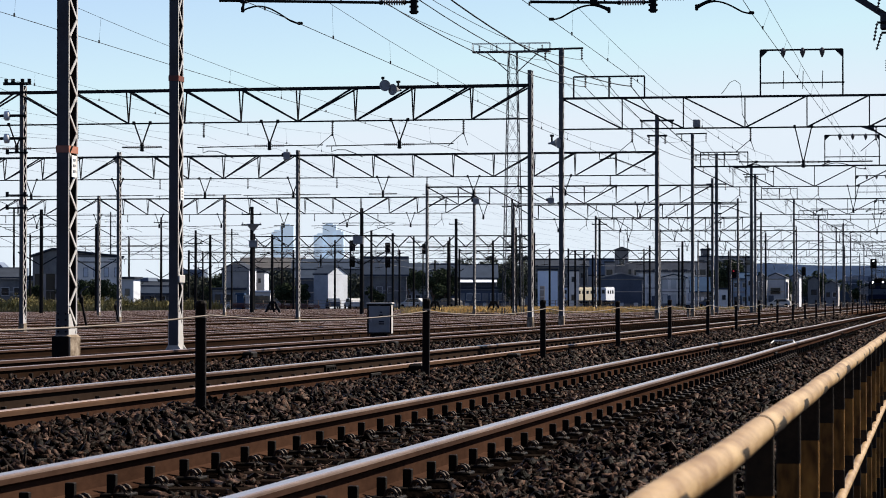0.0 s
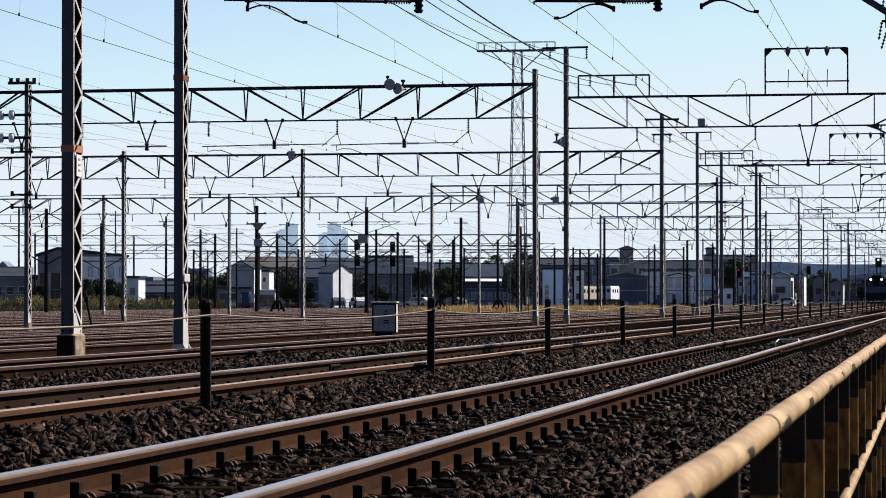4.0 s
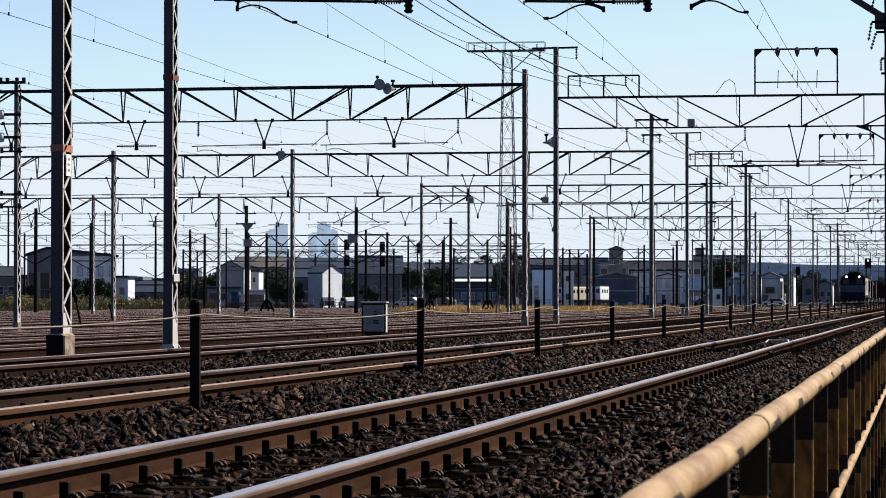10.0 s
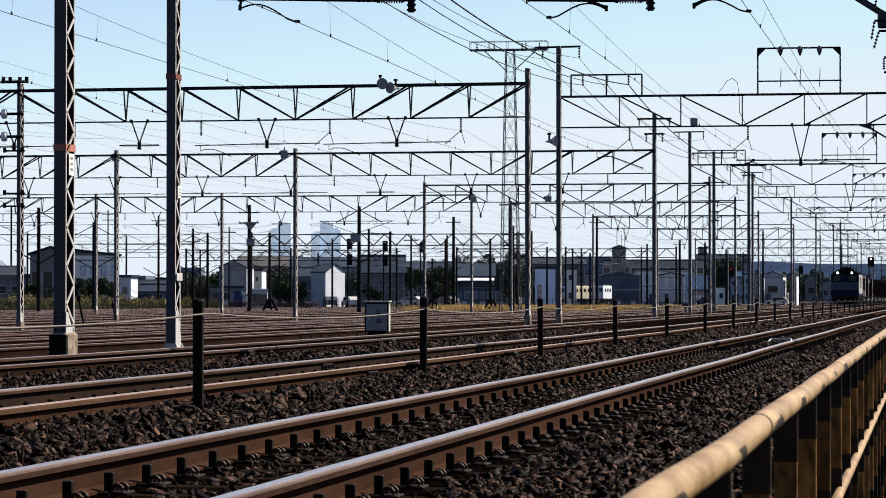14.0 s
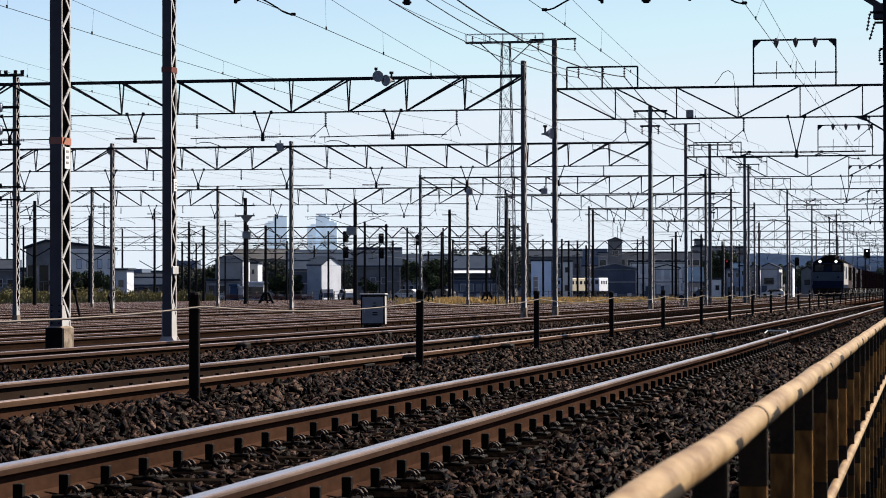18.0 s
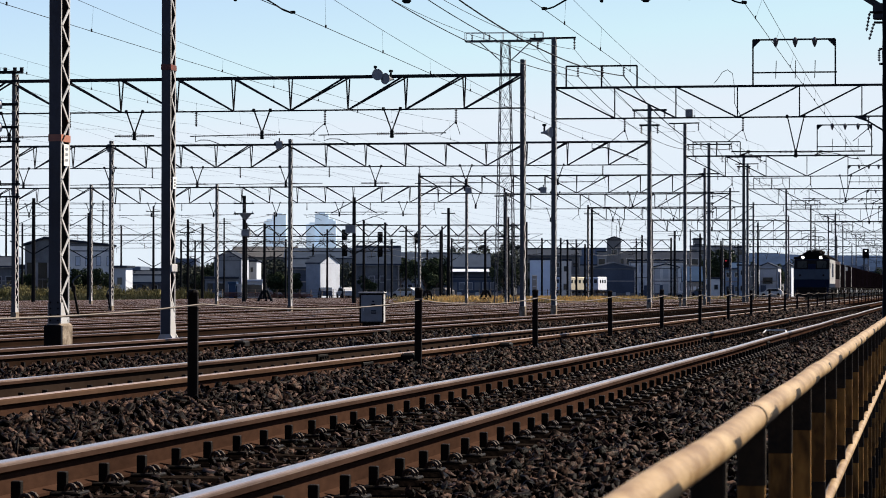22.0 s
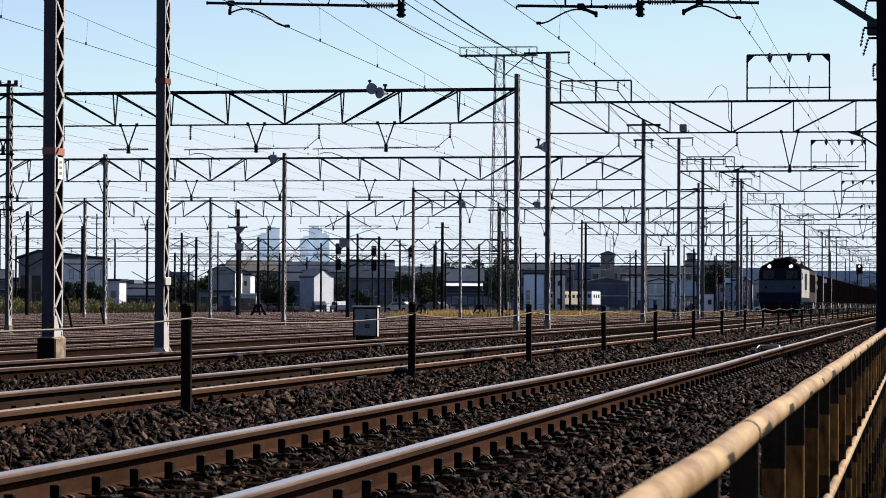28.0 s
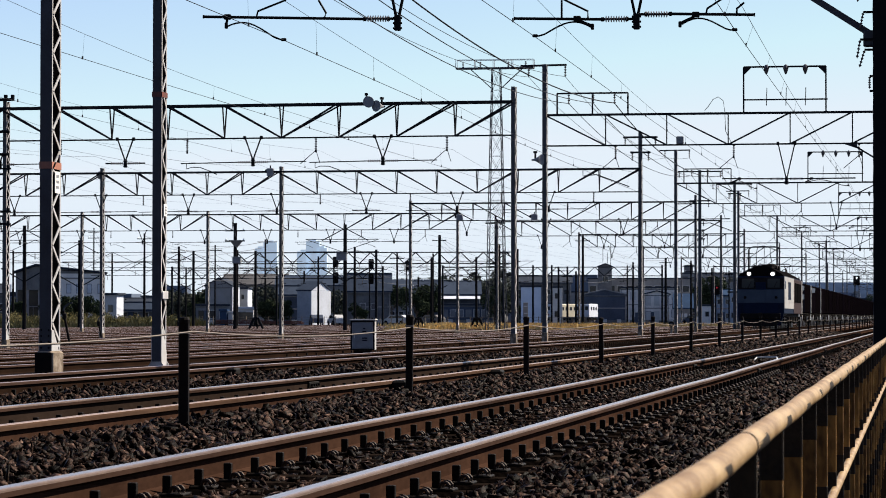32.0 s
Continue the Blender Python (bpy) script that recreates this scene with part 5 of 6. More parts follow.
def locomotive():
    t = thing("locomotive", "dark blue electric freight locomotive with pale band and lit headlights", "locomotive")
    w, L = 1.45, 25.0
    # front: raked cab profile in the y-z plane, cut as one body
    side = [(0.0, 0.95), (0.0, 1.75), (0.02, 2.45), (0.27, 3.2), (0.4, 3.3), (L - 0.4, 3.3), (L - 0.27, 3.2), (L - 0.02, 2.45), (L, 1.75), (L, 0.95)]
    s = Shape()
    s.extrude(side, lambda u, v, k: ((-w, w)[k], u, v))
    part("body", s, NAVY, t)
    s = Shape()
    s.extrude([(-w + 0.03, 3.28), (-w + 0.14, 3.42), (-1.08, 3.54), (-0.8, 3.7), (-0.52, 3.84), (-0.22, 3.93), (0.22, 3.93), (0.52, 3.84), (0.8, 3.7), (1.08, 3.54), (w - 0.14, 3.42), (w - 0.03, 3.28)], lambda u, v, k: (u, (0.38, L - 0.38)[k], v))
    part("roof", s, ROOFBLACK, t)
    s = Shape()
    s.box((0, -0.015, 2.02), (2 * w + 0.012, 0.06, 0.84), 0, 0.02)
    part("front_band", s, BLUEGREY, t, "pale blue-grey band across the nose")
    s = Shape()
    s.extrude([(-w + 0.02, 1.6), (-w + 0.05, 0.8), (-w + 0.2, 0.2), (w - 0.2, 0.2), (w - 0.05, 0.8), (w - 0.02, 1.6)], lambda u, v, k: (u, (-0.06, 0.3)[k], v))
    part("nose_panel", s, NAVY, t)
    # black upper face, windscreens, centre door
    s = Shape()
    s.extrude([(0.012, 2.47), (0.25, 3.2), (0.29, 3.2), (0.05, 2.47)], lambda u, v, k: ((-w + 0.03, w - 0.03)[k], u - 0.02, v))
    part("upper_face", s, POSTBLACK, t, "black upper face of the cab")
    for x0, x1 in ((-1.18, -0.42), (0.42, 1.18)):
        s = Shape()
        f = lambda z: 0.02 + (z - 2.45) * 0.3 / 0.9 - 0.06
        s.add([(x0, f(2.56), 2.56), (x1, f(2.56), 2.56), (x1, f(3.12), 3.12), (x0, f(3.12), 3.12), (x0, f(2.56) + 0.03, 2.56), (x1, f(2.56) + 0.03, 2.56), (x1, f(3.12) + 0.03, 3.12), (x0, f(3.12) + 0.03, 3.12)],
              [(0, 1, 2, 3), (7, 6, 5, 4), (0, 4, 5, 1), (1, 5, 6, 2), (2, 6, 7, 3), (3, 7, 4, 0)])
        part("windscreen", s, WINDSCREEN, t)
        s = Shape()
        s.bar(((x0 + x1) / 2, f(2.5) - 0.03, 2.5), ((x0 + x1) / 2 + 0.2, f(2.95) - 0.03, 2.95), 0.025)
        part("wiper", s, POSTBLACK, t)
    s = Shape()
    s.box((0, 0.0, 1.95), (0.62, 0.08, 1.9), 0, 0.03)
    part("centre_door", s, NAVY, t)
    s = Shape()
    s.box((0, -0.03, 2.02), (0.6, 0.06, 0.82), 0, 0.02)
    part("door_band", s, BLUEGREY, t)
    for x in (-0.74, 0.74):
        s = Shape()
        s.lathe((x, 0.42, 3.42), [(0.2, 0.3), (0.19, -0.1), (0.17, -0.2), (0.125, -0.2)], 14, "y")
        h = part("headlight", s, POSTBLACK, t, "round headlight housing")
        s = Shape()
        s.lathe((x, 0.21, 3.42), [(0.1, 0.0), (0.092, -0.03), (0.05, -0.05)], 14, "y")
        part("lens", s, WHITELAMP, h, "bright white headlight")
        s = Shape()
        s.lathe((x * 1.3, -0.08, 1.95), [(0.09, 0.04), (0.09, -0.03), (0.05, -0.04)], 12, "y")
        part("tail_lamp", s, POSTBLACK, t)
        s = Shape()
        s.bar((x * 1.55, -0.1, 0.8), (x * 1.55, -0.1, 1.5), 0.02)
        part("handrail", s, GRIME, t)
    s = Shape()
    s.bar((-0.05, 0.55, 3.62), (-0.05, 0.55, 4.1), 0.09)
    part("aerial", s, CREAM, t)
    s = Shape()
    s.box((0, -0.16, 0.78), (2.5, 0.3, 0.36), 0, 0.03)
    bb = part("buffer_beam", s, POSTBLACK, t)
    s = Shape()
    s.box((0, -0.5, 0.85), (0.28, 0.5, 0.3), 0, 0.05)
    part("coupler", s, GRIME, bb)
    s = Shape()
    s.extrude([(-1.2, 0.55), (1.2, 0.55), (0.95, 0.16), (-0.95, 0.16)], lambda u, v, k: (u, (-0.25, -0.18)[k], v))
    part("snow_plough", s, POSTBLACK, bb)
    for x in (-1.0, -0.6, 0.5, 0.9):
        s = Shape()
        s.path([(x, -0.2, 0.75), (x + 0.02, -0.34, 0.55), (x + 0.1, -0.3, 0.38)], 0.025, 6)
        part("brake_hose", s, GRIME, bb)
    # flanks: cream cab, red-brown body with grilles, cream column
    for e in (-1, 1):
        x = e * (w + 0.012)
        s = Shape()
        s.box((x, 6.45, 2.26), (0.03, 12.5, 2.0), 0, 0.01)
        c = part("cab_side", s, CREAM, t, "off-white cab side")
        s = Shape()
        s.box((x + e * 0.012, 6.6, 2.4), (0.03, 3.4, 1.15), 0, 0.01)
        part("cab_door", s, NAVY, c)
        s = Shape()
        s.box((x + e * 0.012, 1.1, 2.75), (0.03, 0.8, 0.5), 0, 0.01)
        part("cab_window", s, GLASS, c)
        s = Shape()
        s.box((x, 18.45, 2.1), (0.025, 11.3, 2.3), 0, 0.01)
        b = part("flank", s, BRICK, t, "red-brown locomotive flank")
        for k in range(5):
            s = Shape()
            s.box((x + e * 0.02, 14.4 + k * 2.0, 2.35), (0.03, 1.6, 1.3), 0, 0.01)
            part("grille", s, ROOFBLACK, b)
        s = Shape()
        s.box((x + e * 0.01, 24.5, 2.1), (0.04, 0.8, 2.34), 0, 0.01)
        part("end_column", s, CREAM, t, "off-white end column")
        s = Shape()
        s.box((e * 1.2, L / 2, 0.85), (0.2, L - 3, 0.2))
        for k in range(6):
            s.box((e * 1.1, 4.6 + k * 3.2, 0.62), (0.35, 1.0, 0.5), 0, 0.04)
        part("underframe_boxes", s, GRIME, t)
        for k in range(4):
            s = Shape()
            s.box((e * 1.38, 1.9, 0.85 - 0.2 * k), (0.2, 0.45, 0.03))
            part("step", s, CREAM, t)
    # dark box added to fill the space below the body like shade
    s = Shape()
    s.box((0, L / 2, 0.62), (1.5, L - 1.2, 0.66), 0, 0.03)
    part("underframe_fill", s, GRIME, t)
    for y in (2.8, 9.3, 15.7, 22.2):
        bogie(t, y)
    # pantographs
    for y in (3.6, 21.2):
        s = Shape()
        for e in (-0.55, 0.55):
            s.bar((e, y - 0.8, 3.9), (e, y + 0.8, 3.9), 0.07)
            for yy in (-0.7, 0.7):
                insulator(s, (e, y + yy, 3.8), (e, y + yy, 4.05), 0.08, 3)
        p = part("pantograph_base", s, GRIME, t)
        up = 5.2 if y < 8 else 4.4
        for e in (-0.5, 0.5):
            s = Shape()
            s.bar((e, y + 0.7, 4.05), (e * 0.9, y - 0.7, (4.05 + up) / 2), 0.045)
            s.bar((e * 0.9, y - 0.7, (4.05 + up) / 2), (e * 0.8, y, up), 0.035)
            part("pantograph_arm", s, DARK, p)
        s = Shape()
        s.path([(-0.95, y, up - 0.15), (-0.7, y, up), (0.7, y, up), (0.95, y, up - 0.15)], 0.035, 6)
        part("pan_head", s, DARK, p)
    for k in range(5):
        s = Shape()
        s.box((0.1 * (-1) ** k, 5.6 + k * 1.6, 3.98), (1.0, 1.0, 0.26), 0, 0.05)
        part("roof_box", s, GRIME, t)
    return t


def container(t, y, k, light, panels, posts):
    s = Shape()
    s.box((0, y, 2.12), (2.42, 9.4, 2.12), 0, 0.02)
    c = part("container", s, PALEBOX if k else MAROON if light else NAVYBOX, t, "dark brown freight container" if k else "maroon freight container" if light else "dark navy freight container")
    for e in (-1, 1):
        for yy in (-4.6, 4.6):
            s = Shape()
            lit = posts and yy < 0 and k == 0
            s.box((e * 1.2, y + yy, 2.12), (0.07 if lit else 0.04, 0.6 if lit else 0.1, 2.14))
            part("corner_post", s, CREAM if lit else MAROON, c)
        for j in range(6):
            s = Shape()
            s.box((e * 1.212, y - 3.4 + 1.36 * j, 2.1), (0.02, 0.08, 1.95))
            part("rib", s, MAROON, c)
    if panels and k == 0:
        s = Shape()
        s.extrude([(-3.9, 3.02), (3.9, 3.02), (3.2, 2.7), (-3.0, 2.62)], lambda u, v, j: (1.2 + 0.027 * j, y + u, v))
        part("side_panel", s, BLUEGREY, c, "pale blank panel")
        if not light:
            s = Shape()
            s.box((1.215, y - 0.4, 2.2), (0.03, 7.6, 0.36), 0, 0.01)
            part("side_band", s, BLUEGREY, c, "grey-blue band on the container side")
    for e in (-0.35, 0.35):
        s = Shape()
        s.tube((e, y - 4.73, 1.2), (e, y - 4.73, 3.1), 0.025, 6)
        part("door_bar", s, GRIME, c)


def wagon(loaded, light, panels=False, posts=True):
    t = thing("container_wagon", "container flat wagon loaded with maroon and navy containers", "freight wagon", group="freight train wagons")
    s = Shape()
    s.box((0, 10, 0.92), (2.3, 19.6, 0.16), 0, 0.02)
    for e in (-1, 1):
        s.box((e * 0.9, 10, 0.75), (0.12, 16, 0.3))
        for k in range(9):
            s.box((e * 1.2, 2 + 2 * k, 0.86), (0.1, 0.3, 0.25), 0, 0.02)
    # centre sill, added as dark fill for the shade below the deck
    s.box((0, 10, 0.6), (0.7, 19.0, 0.5))
    part("frame", s, GRIME, t)
    for y in (2.6, 17.4):
        bogie(t, y, 0.42, 1.9)
    for k in range(2):
        if k in loaded:
            container(t, 5.1 + 9.8 * k, k, light and k == 0, panels, posts)
    s = Shape()
    for y in (0.05, 19.95):
        s.box((0, y, 0.85), (0.25, 0.5, 0.26), 0, 0.04)
    part("coupler", s, GRIME, t)
    for k in range(6):
        s = Shape()
        s.box((1.18, 2.4 + 3.1 * k, 0.62 + 0.08 * (k % 2)), (0.08, 0.5, 0.34), 0, 0.02)
        part("brake_box", s, (GREYBOX, CREAM, GRIME, GRIME, GREYBOX, GRIME)[k], t)
    for e in (-1, 1):
        s = Shape()
        s.box((e * 1.17, 1.0, 0.7), (0.05, 0.5, 0.45), 0, 0.01)
        part("label_board", s, WHITE, t)
    return t


loco = locomotive()
TRAIN.append((loco, 0.0))
wagon_a, wagon_b, wagon_c = wagon((0, 1), False, True), wagon((0, 1), True), wagon((0, 1), True, True)
wagon_d = wagon((0, 1), True, False, False)
TRAIN += [(wagon_a, 25.7), (wagon_c, 46.1), (wagon_b, 66.5), (wagon_d, 86.9)]
for k in (4, 5, 6, 7, 8, 9, 10, 11, 12, 13):
    TRAIN.append((copy_thing(wagon_d, pose(0, 0, 0)), 25.7 + 20.4 * k))


# ---- buildings and planting beyond the yard ----
ROOFBROWN = paint("brown-grey tiled roof", (0.066, 0.065, 0.069), 0.85, 0.0, (0.038, 0.038, 0.041), 0.4, 0.8, 3, 0.1, spec=0.1)
ROOFGREY = paint("grey metal roof", (0.036, 0.044, 0.06), 0.7, 0.0, (0.022, 0.026, 0.035), 0.4, 0.8, 3, 0.1)
ROOFBLUEGREY = paint("blue-grey sheet roof", (0.034, 0.046, 0.07), 0.7, 0.0, (0.02, 0.027, 0.042), 0.4, 0.7, 3, 0.1)
ROOFBLUE = paint("blue metal roof", (0.034, 0.062, 0.115), 0.5, 0.0, (0.02, 0.034, 0.062), 0.4, 0.7, 3, 0.1)
WALLGREY = paint("grey cladding", (0.2, 0.21, 0.23), 0.85, 0, (0.11, 0.115, 0.125), 0.5, 0.8, 4, 0.1)
WALLBEIGE = paint("beige render", (0.15, 0.145, 0.145), 0.85, 0, (0.1, 0.095, 0.09), 0.5, 0.7, 4, 0.1)
WALLWHITE = paint("white siding", (0.5, 0.5, 0.5), 0.7, 0, (0.36, 0.35, 0.34), 0.5, 0.6, 4, 0.1)
WALLPINK = paint("weathered pale render", (0.3, 0.285, 0.285), 0.85, 0, (0.2, 0.185, 0.185), 0.5, 0.7, 4, 0.1)
BRIGHT = paint("bright white render", (0.55, 0.585, 0.65), 0.8, 0, (0.4, 0.42, 0.46), 0.5, 0.7, 4, 0.1)
WALLDARK = paint("dark grey shed wall", (0.18, 0.18, 0.18), 0.8, 0, (0.09, 0.09, 0.095), 0.5, 0.8, 4, 0.1)
# blue colour and faint glow imitate distance haze on the towers
HAZE_BLUE = paint("tower facade with haze colour and glow", (0.33, 0.42, 0.52), 0.8, 0, (0.27, 0.36, 0.46), 0.06, 0.8, 0.4, 0, glow=((0.52, 0.64, 0.76), 0.24))
# distance haze is put into the hill's blue base colour
HILL = paint("wooded hill in painted haze blue", (0.024, 0.043, 0.088), 0.95, 0, (0.012, 0.022, 0.046), 0.03, 1.0, 0.15, 0)
LEAF = paint("dusty green leaves", (0.042, 0.054, 0.03), 0.8, 0, (0.018, 0.025, 0.015), 1.2, 0.9, 8, 0.0, vary=0.5, island=True)
DRY = paint("dry yellow grass", (0.68, 0.5, 0.22), 0.9, 0, (0.42, 0.29, 0.12), 0.4, 0.9, 3, 0.0, vary=0.3, island=True)
SCRUB = paint("olive roadside scrub", (0.21, 0.175, 0.08), 0.9, 0, (0.085, 0.082, 0.035), 0.25, 0.95, 1.5, 0.0, vary=0.45, island=True)
BARK = paint("grey-brown bark", (0.12, 0.09, 0.07), 0.9, 0, None, 5, 0.7, 30, 0.4)
NAVYWALL = paint("navy corrugated wall", (0.08, 0.095, 0.128), 0.8, 0, (0.045, 0.054, 0.075), 0.5, 0.7, 4, 0.1)
PALEBLUE = paint("pale blue cladding", (0.27, 0.34, 0.43), 0.8, 0, (0.18, 0.23, 0.3), 0.5, 0.8, 3, 0.1)
WALLBLUE = paint("grey-blue render", (0.3, 0.33, 0.38), 0.85, 0, (0.2, 0.22, 0.26), 0.5, 0.8, 3, 0.1)
WOODS = paint("hazy grey-green woods", (0.075, 0.08, 0.062), 0.9, 0, (0.04, 0.045, 0.038), 0.3, 0.9, 2, 0.0, vary=0.45, island=True)
PALEHALL = paint("pale weathered render", (0.74, 0.71, 0.68), 0.85, 0, (0.5, 0.48, 0.46), 0.5, 0.8, 3, 0.1)
PALEDEPOT = paint("pale blue-white cladding", (0.72, 0.78, 0.86), 0.8, 0, (0.55, 0.6, 0.68), 0.5, 0.7, 3, 0.1)
PALEWALL = paint("weathered grey cladding", (0.26, 0.26, 0.265), 0.85, 0, (0.15, 0.15, 0.155), 0.3, 0.8, 2, 0.1)


def building(x, y, w, d, h, wall, roof, label, gable=0.0, rows=0, cols=0, along="y", eave=0.3, win=GLASS, flank=0, side=None, turn=0, size=(1.1, 1.1)):
    t = thing("building", label, "building", (x, y, -0.55), turn, "buildings beyond the yard")
    s = Shape()
    s.box((0, 0, h / 2), (w, d, h))
    part("wall", s, wall, t)
    # side: paler colour that paints sunlight onto the right-hand wall
    if side:
        s = Shape()
        s.box((w / 2 + 0.04, 0, h / 2 - 0.02), (0.08, d - 0.02, h - 0.06))
        part("side_wall", s, side, t, "side wall painted pale as sunlit")
    s = Shape()
    if gable and along == "y":
        s.extrude([(-w / 2 - eave, h - 0.1), (0, h + gable), (w / 2 + eave, h - 0.1), (w / 2 + eave, h + 0.1), (0, h + gable + 0.22), (-w / 2 - eave, h + 0.1)],
                  lambda u, v, k: (u, (-d / 2 - eave, d / 2 + eave)[k], v))
        part("roof", s, roof, t)
        s = Shape()
        s.extrude([(-w / 2, h), (0, h + gable), (w / 2, h)], lambda u, v, k: (u, (-d / 2, d / 2)[k], v))
        part("gable", s, wall, t)
    elif gable:
        s.extrude([(-d / 2 - eave, h - 0.1), (0, h + gable), (d / 2 + eave, h - 0.1), (d / 2 + eave, h + 0.1), (0, h + gable + 0.22), (-d / 2 - eave, h + 0.1)],
                  lambda u, v, k: ((-w / 2 - eave, w / 2 + eave)[k], u, v))
        part("roof", s, roof, t)
        s = Shape()
        s.extrude([(-d / 2, h), (0, h + gable), (d / 2, h)], lambda u, v, k: ((-w / 2, w / 2)[k], u, v))
        part("gable", s, side or wall, t)
    else:
        s.box((0, 0, h + 0.12), (w + eave, d + eave, 0.3), 0, 0.03)
        part("roof", s, roof, t)
    ww, wh = size
    for r in range(rows):
        for c in range(cols):
            cx, cz = -w / 2 + w * (c + 0.5) / cols, h * (r + 0.55) / rows
            s = Shape()
            s.box((cx, -d / 2 - 0.02, cz), (ww + 0.16, 0.1, wh + 0.16))
            f = part("window", s, WALLWHITE if (r + c) % 3 else WALLGREY, t)
            s = Shape()
            s.box((cx, -d / 2 - 0.05, cz), (ww, 0.08, wh))
            part("pane", s, win, f)
    if y < 600 and w > 3.5:
        low = h - 0.22
        if "white gutter" in label or "pale canopy" in label:
            s = Shape()
            s.extrude([(-d / 2 - 2.3, h - 0.75), (-d / 2 - 0.1, h - 0.2), (-d / 2 - 0.1, h - 0.28), (-d / 2 - 2.3, h - 0.83)], lambda u, v, k: ((-w / 2, w / 2)[k], u, v))
            part("canopy", s, BRIGHT, t, "white sloping canopy")
        s = Shape()
        s.box((0, -d / 2 - (eave if gable and along == "x" else 0.0) - 0.05, low), (w + 0.1, 0.16, 0.16), 0, 0.02)
        part("gutter", s, WALLDARK, t)
        s = Shape()
        s.box((0, -d / 2 - 0.03, 0.3), (w + 0.06, 0.08, 0.6))
        part("plinth", s, WALLDARK, t)
        if h > 4.4:
            s = Shape()
            s.box((0, -d / 2 - 0.04, h * 0.53), (w + 0.06, 0.1, 0.2), 0, 0.02)
            part("string_course", s, WALLPINK, t, "pale band between the storeys")
        for e in (-1, 1):
            s = Shape()
            s.tube((e * (w / 2 - 0.15), -d / 2 - 0.08, 0.1), (e * (w / 2 - 0.15), -d / 2 - 0.08, low), 0.06, 6)
            part("downpipe", s, WALLGREY, t)
        n = int(w / 2.6)
        for k in range(n):
            cx = -w / 2 + w * (k + 0.5) / n
            s = Shape()
            s.box((cx, -d / 2 - 0.2, 0.45), (0.8, 0.35, 0.62), 0, 0.03)
            part("air_unit", s, WALLWHITE, t)
        s = Shape()
        s.box((-w * 0.22, -d / 2 - 0.03, 1.05), (0.95, 0.1, 2.1), 0, 0.01)
        part("door", s, NAVYWALL, t)
        if gable and along == "x":
            s = Shape()
            s.box((0, 0, h + gable + 0.24), (w + 2 * eave, 0.4, 0.12), 0, 0.03)
            part("ridge_cap", s, roof, t)
    for c in range(flank):
        s = Shape()
        s.box((w / 2 + 0.1, -d / 2 + d * (c + 0.5) / flank, h * 0.6), (0.1, 2.2, 1.2))
        part("side_window", s, BRIGHT, t)
    return t


def works_hall():
    """Low-gabled hall: dark glazed bays between pale columns, and a pale wall with four upper windows."""
    t = thing("building", "works hall with glazed bays, pale columns and a low gabled roof", "building", (-133.8, 440, -0.55), 17.5, "buildings beyond the yard")
    t.scale = (0.9, 1, 1.1)
    s = Shape()
    s.box((3.7, 0, 3.55), (7.6, 12, 7.1))
    part("wall", s, PALEHALL, t, "weathered pale wall")
    s = Shape()
    s.box((-3.85, 0.4, 2.4), (7.5, 11.2, 4.8))
    part("glazed_front", s, GLASS, t, "dark glazed bays")
    s = Shape()
    s.box((-3.85, 0, 6.0), (7.5, 12, 2.4))
    part("upper_cladding", s, WALLDARK, t, "dark grey upper cladding")
    s = Shape()
    s.extrude([(-8.1, 7.15), (-4.2, 8.2), (7.9, 7.05), (7.9, 7.3), (-4.2, 8.45), (-8.1, 7.4)], lambda u, v, k: (u, (-6.5, 6.5)[k], v))
    part("roof", s, ROOFGREY, t)
    s = Shape()
    s.extrude([(-7.6, 7.1), (-4.2, 8.15), (7.5, 7.05)], lambda u, v, k: (u, (-5.95, 5.95)[k], v))
    part("gable", s, WALLDARK, t)
    for x in (-7.4, -5.6, -3.7, -1.9, -0.25):
        s = Shape()
        s.box((x, -5.45, 2.4), (0.24 if x != -5.6 else 0.5, 0.5, 4.8), 0, 0.03)
        part("column", s, WALLPINK, t)
    for x in (-6.5, -4.65, -2.8, -1.05):
        s = Shape()
        s.box((x, -5.24, 2.5), (1.5, 0.05, 0.1))
        s.box((x, -5.24, 1.2), (0.08, 0.05, 2.4))
        part("mullion", s, WALLGREY, t)
    for x in (1.35, 3.05, 4.85, 6.65):
        s = Shape()
        s.box((x, -6.02, 5.0), (0.86, 0.12, 1.36))
        f = part("window", s, WALLGREY, t)
        # white pane colour stands for the bright reflection in the glass
        s = Shape()
        s.box((x, -6.06, 5.0), (0.68, 0.1, 1.16))
        part("pane", s, BRIGHT, f, "pane painted white as a bright reflection")
    s = Shape()
    s.box((3.8, -6.06, 6.45), (7.4, 0.1, 0.16))
    part("eaves_band", s, WALLDARK, t)


works_hall()
building(-140.6, 425, 5.6, 10, 4.6, WALLDARK, ROOFGREY, "dark shed under a grey sheet roof", 1.3, 1, 3, along="x", turn=19)
building(-115.2, 405, 1.6, 3.6, 4.3, WALLWHITE, ROOFGREY, "small white hut beside the yard", 0, 1, 1, side=BRIGHT, size=(0.6, 0.9), eave=0.7)
building(-118.2, 430, 6.4, 4, 2.2, WALLDARK, ROOFBLUEGREY, "low dark building under a blue-grey sheet roof", 1.0, 1, 4, along="x", turn=16, size=(0.7, 1.2))
building(-143.0, 520, 9, 8, 3.2, WALLDARK, ROOFGREY, "far shed under a dark grey roof", 1.2, 1, 5, along="x", turn=16)
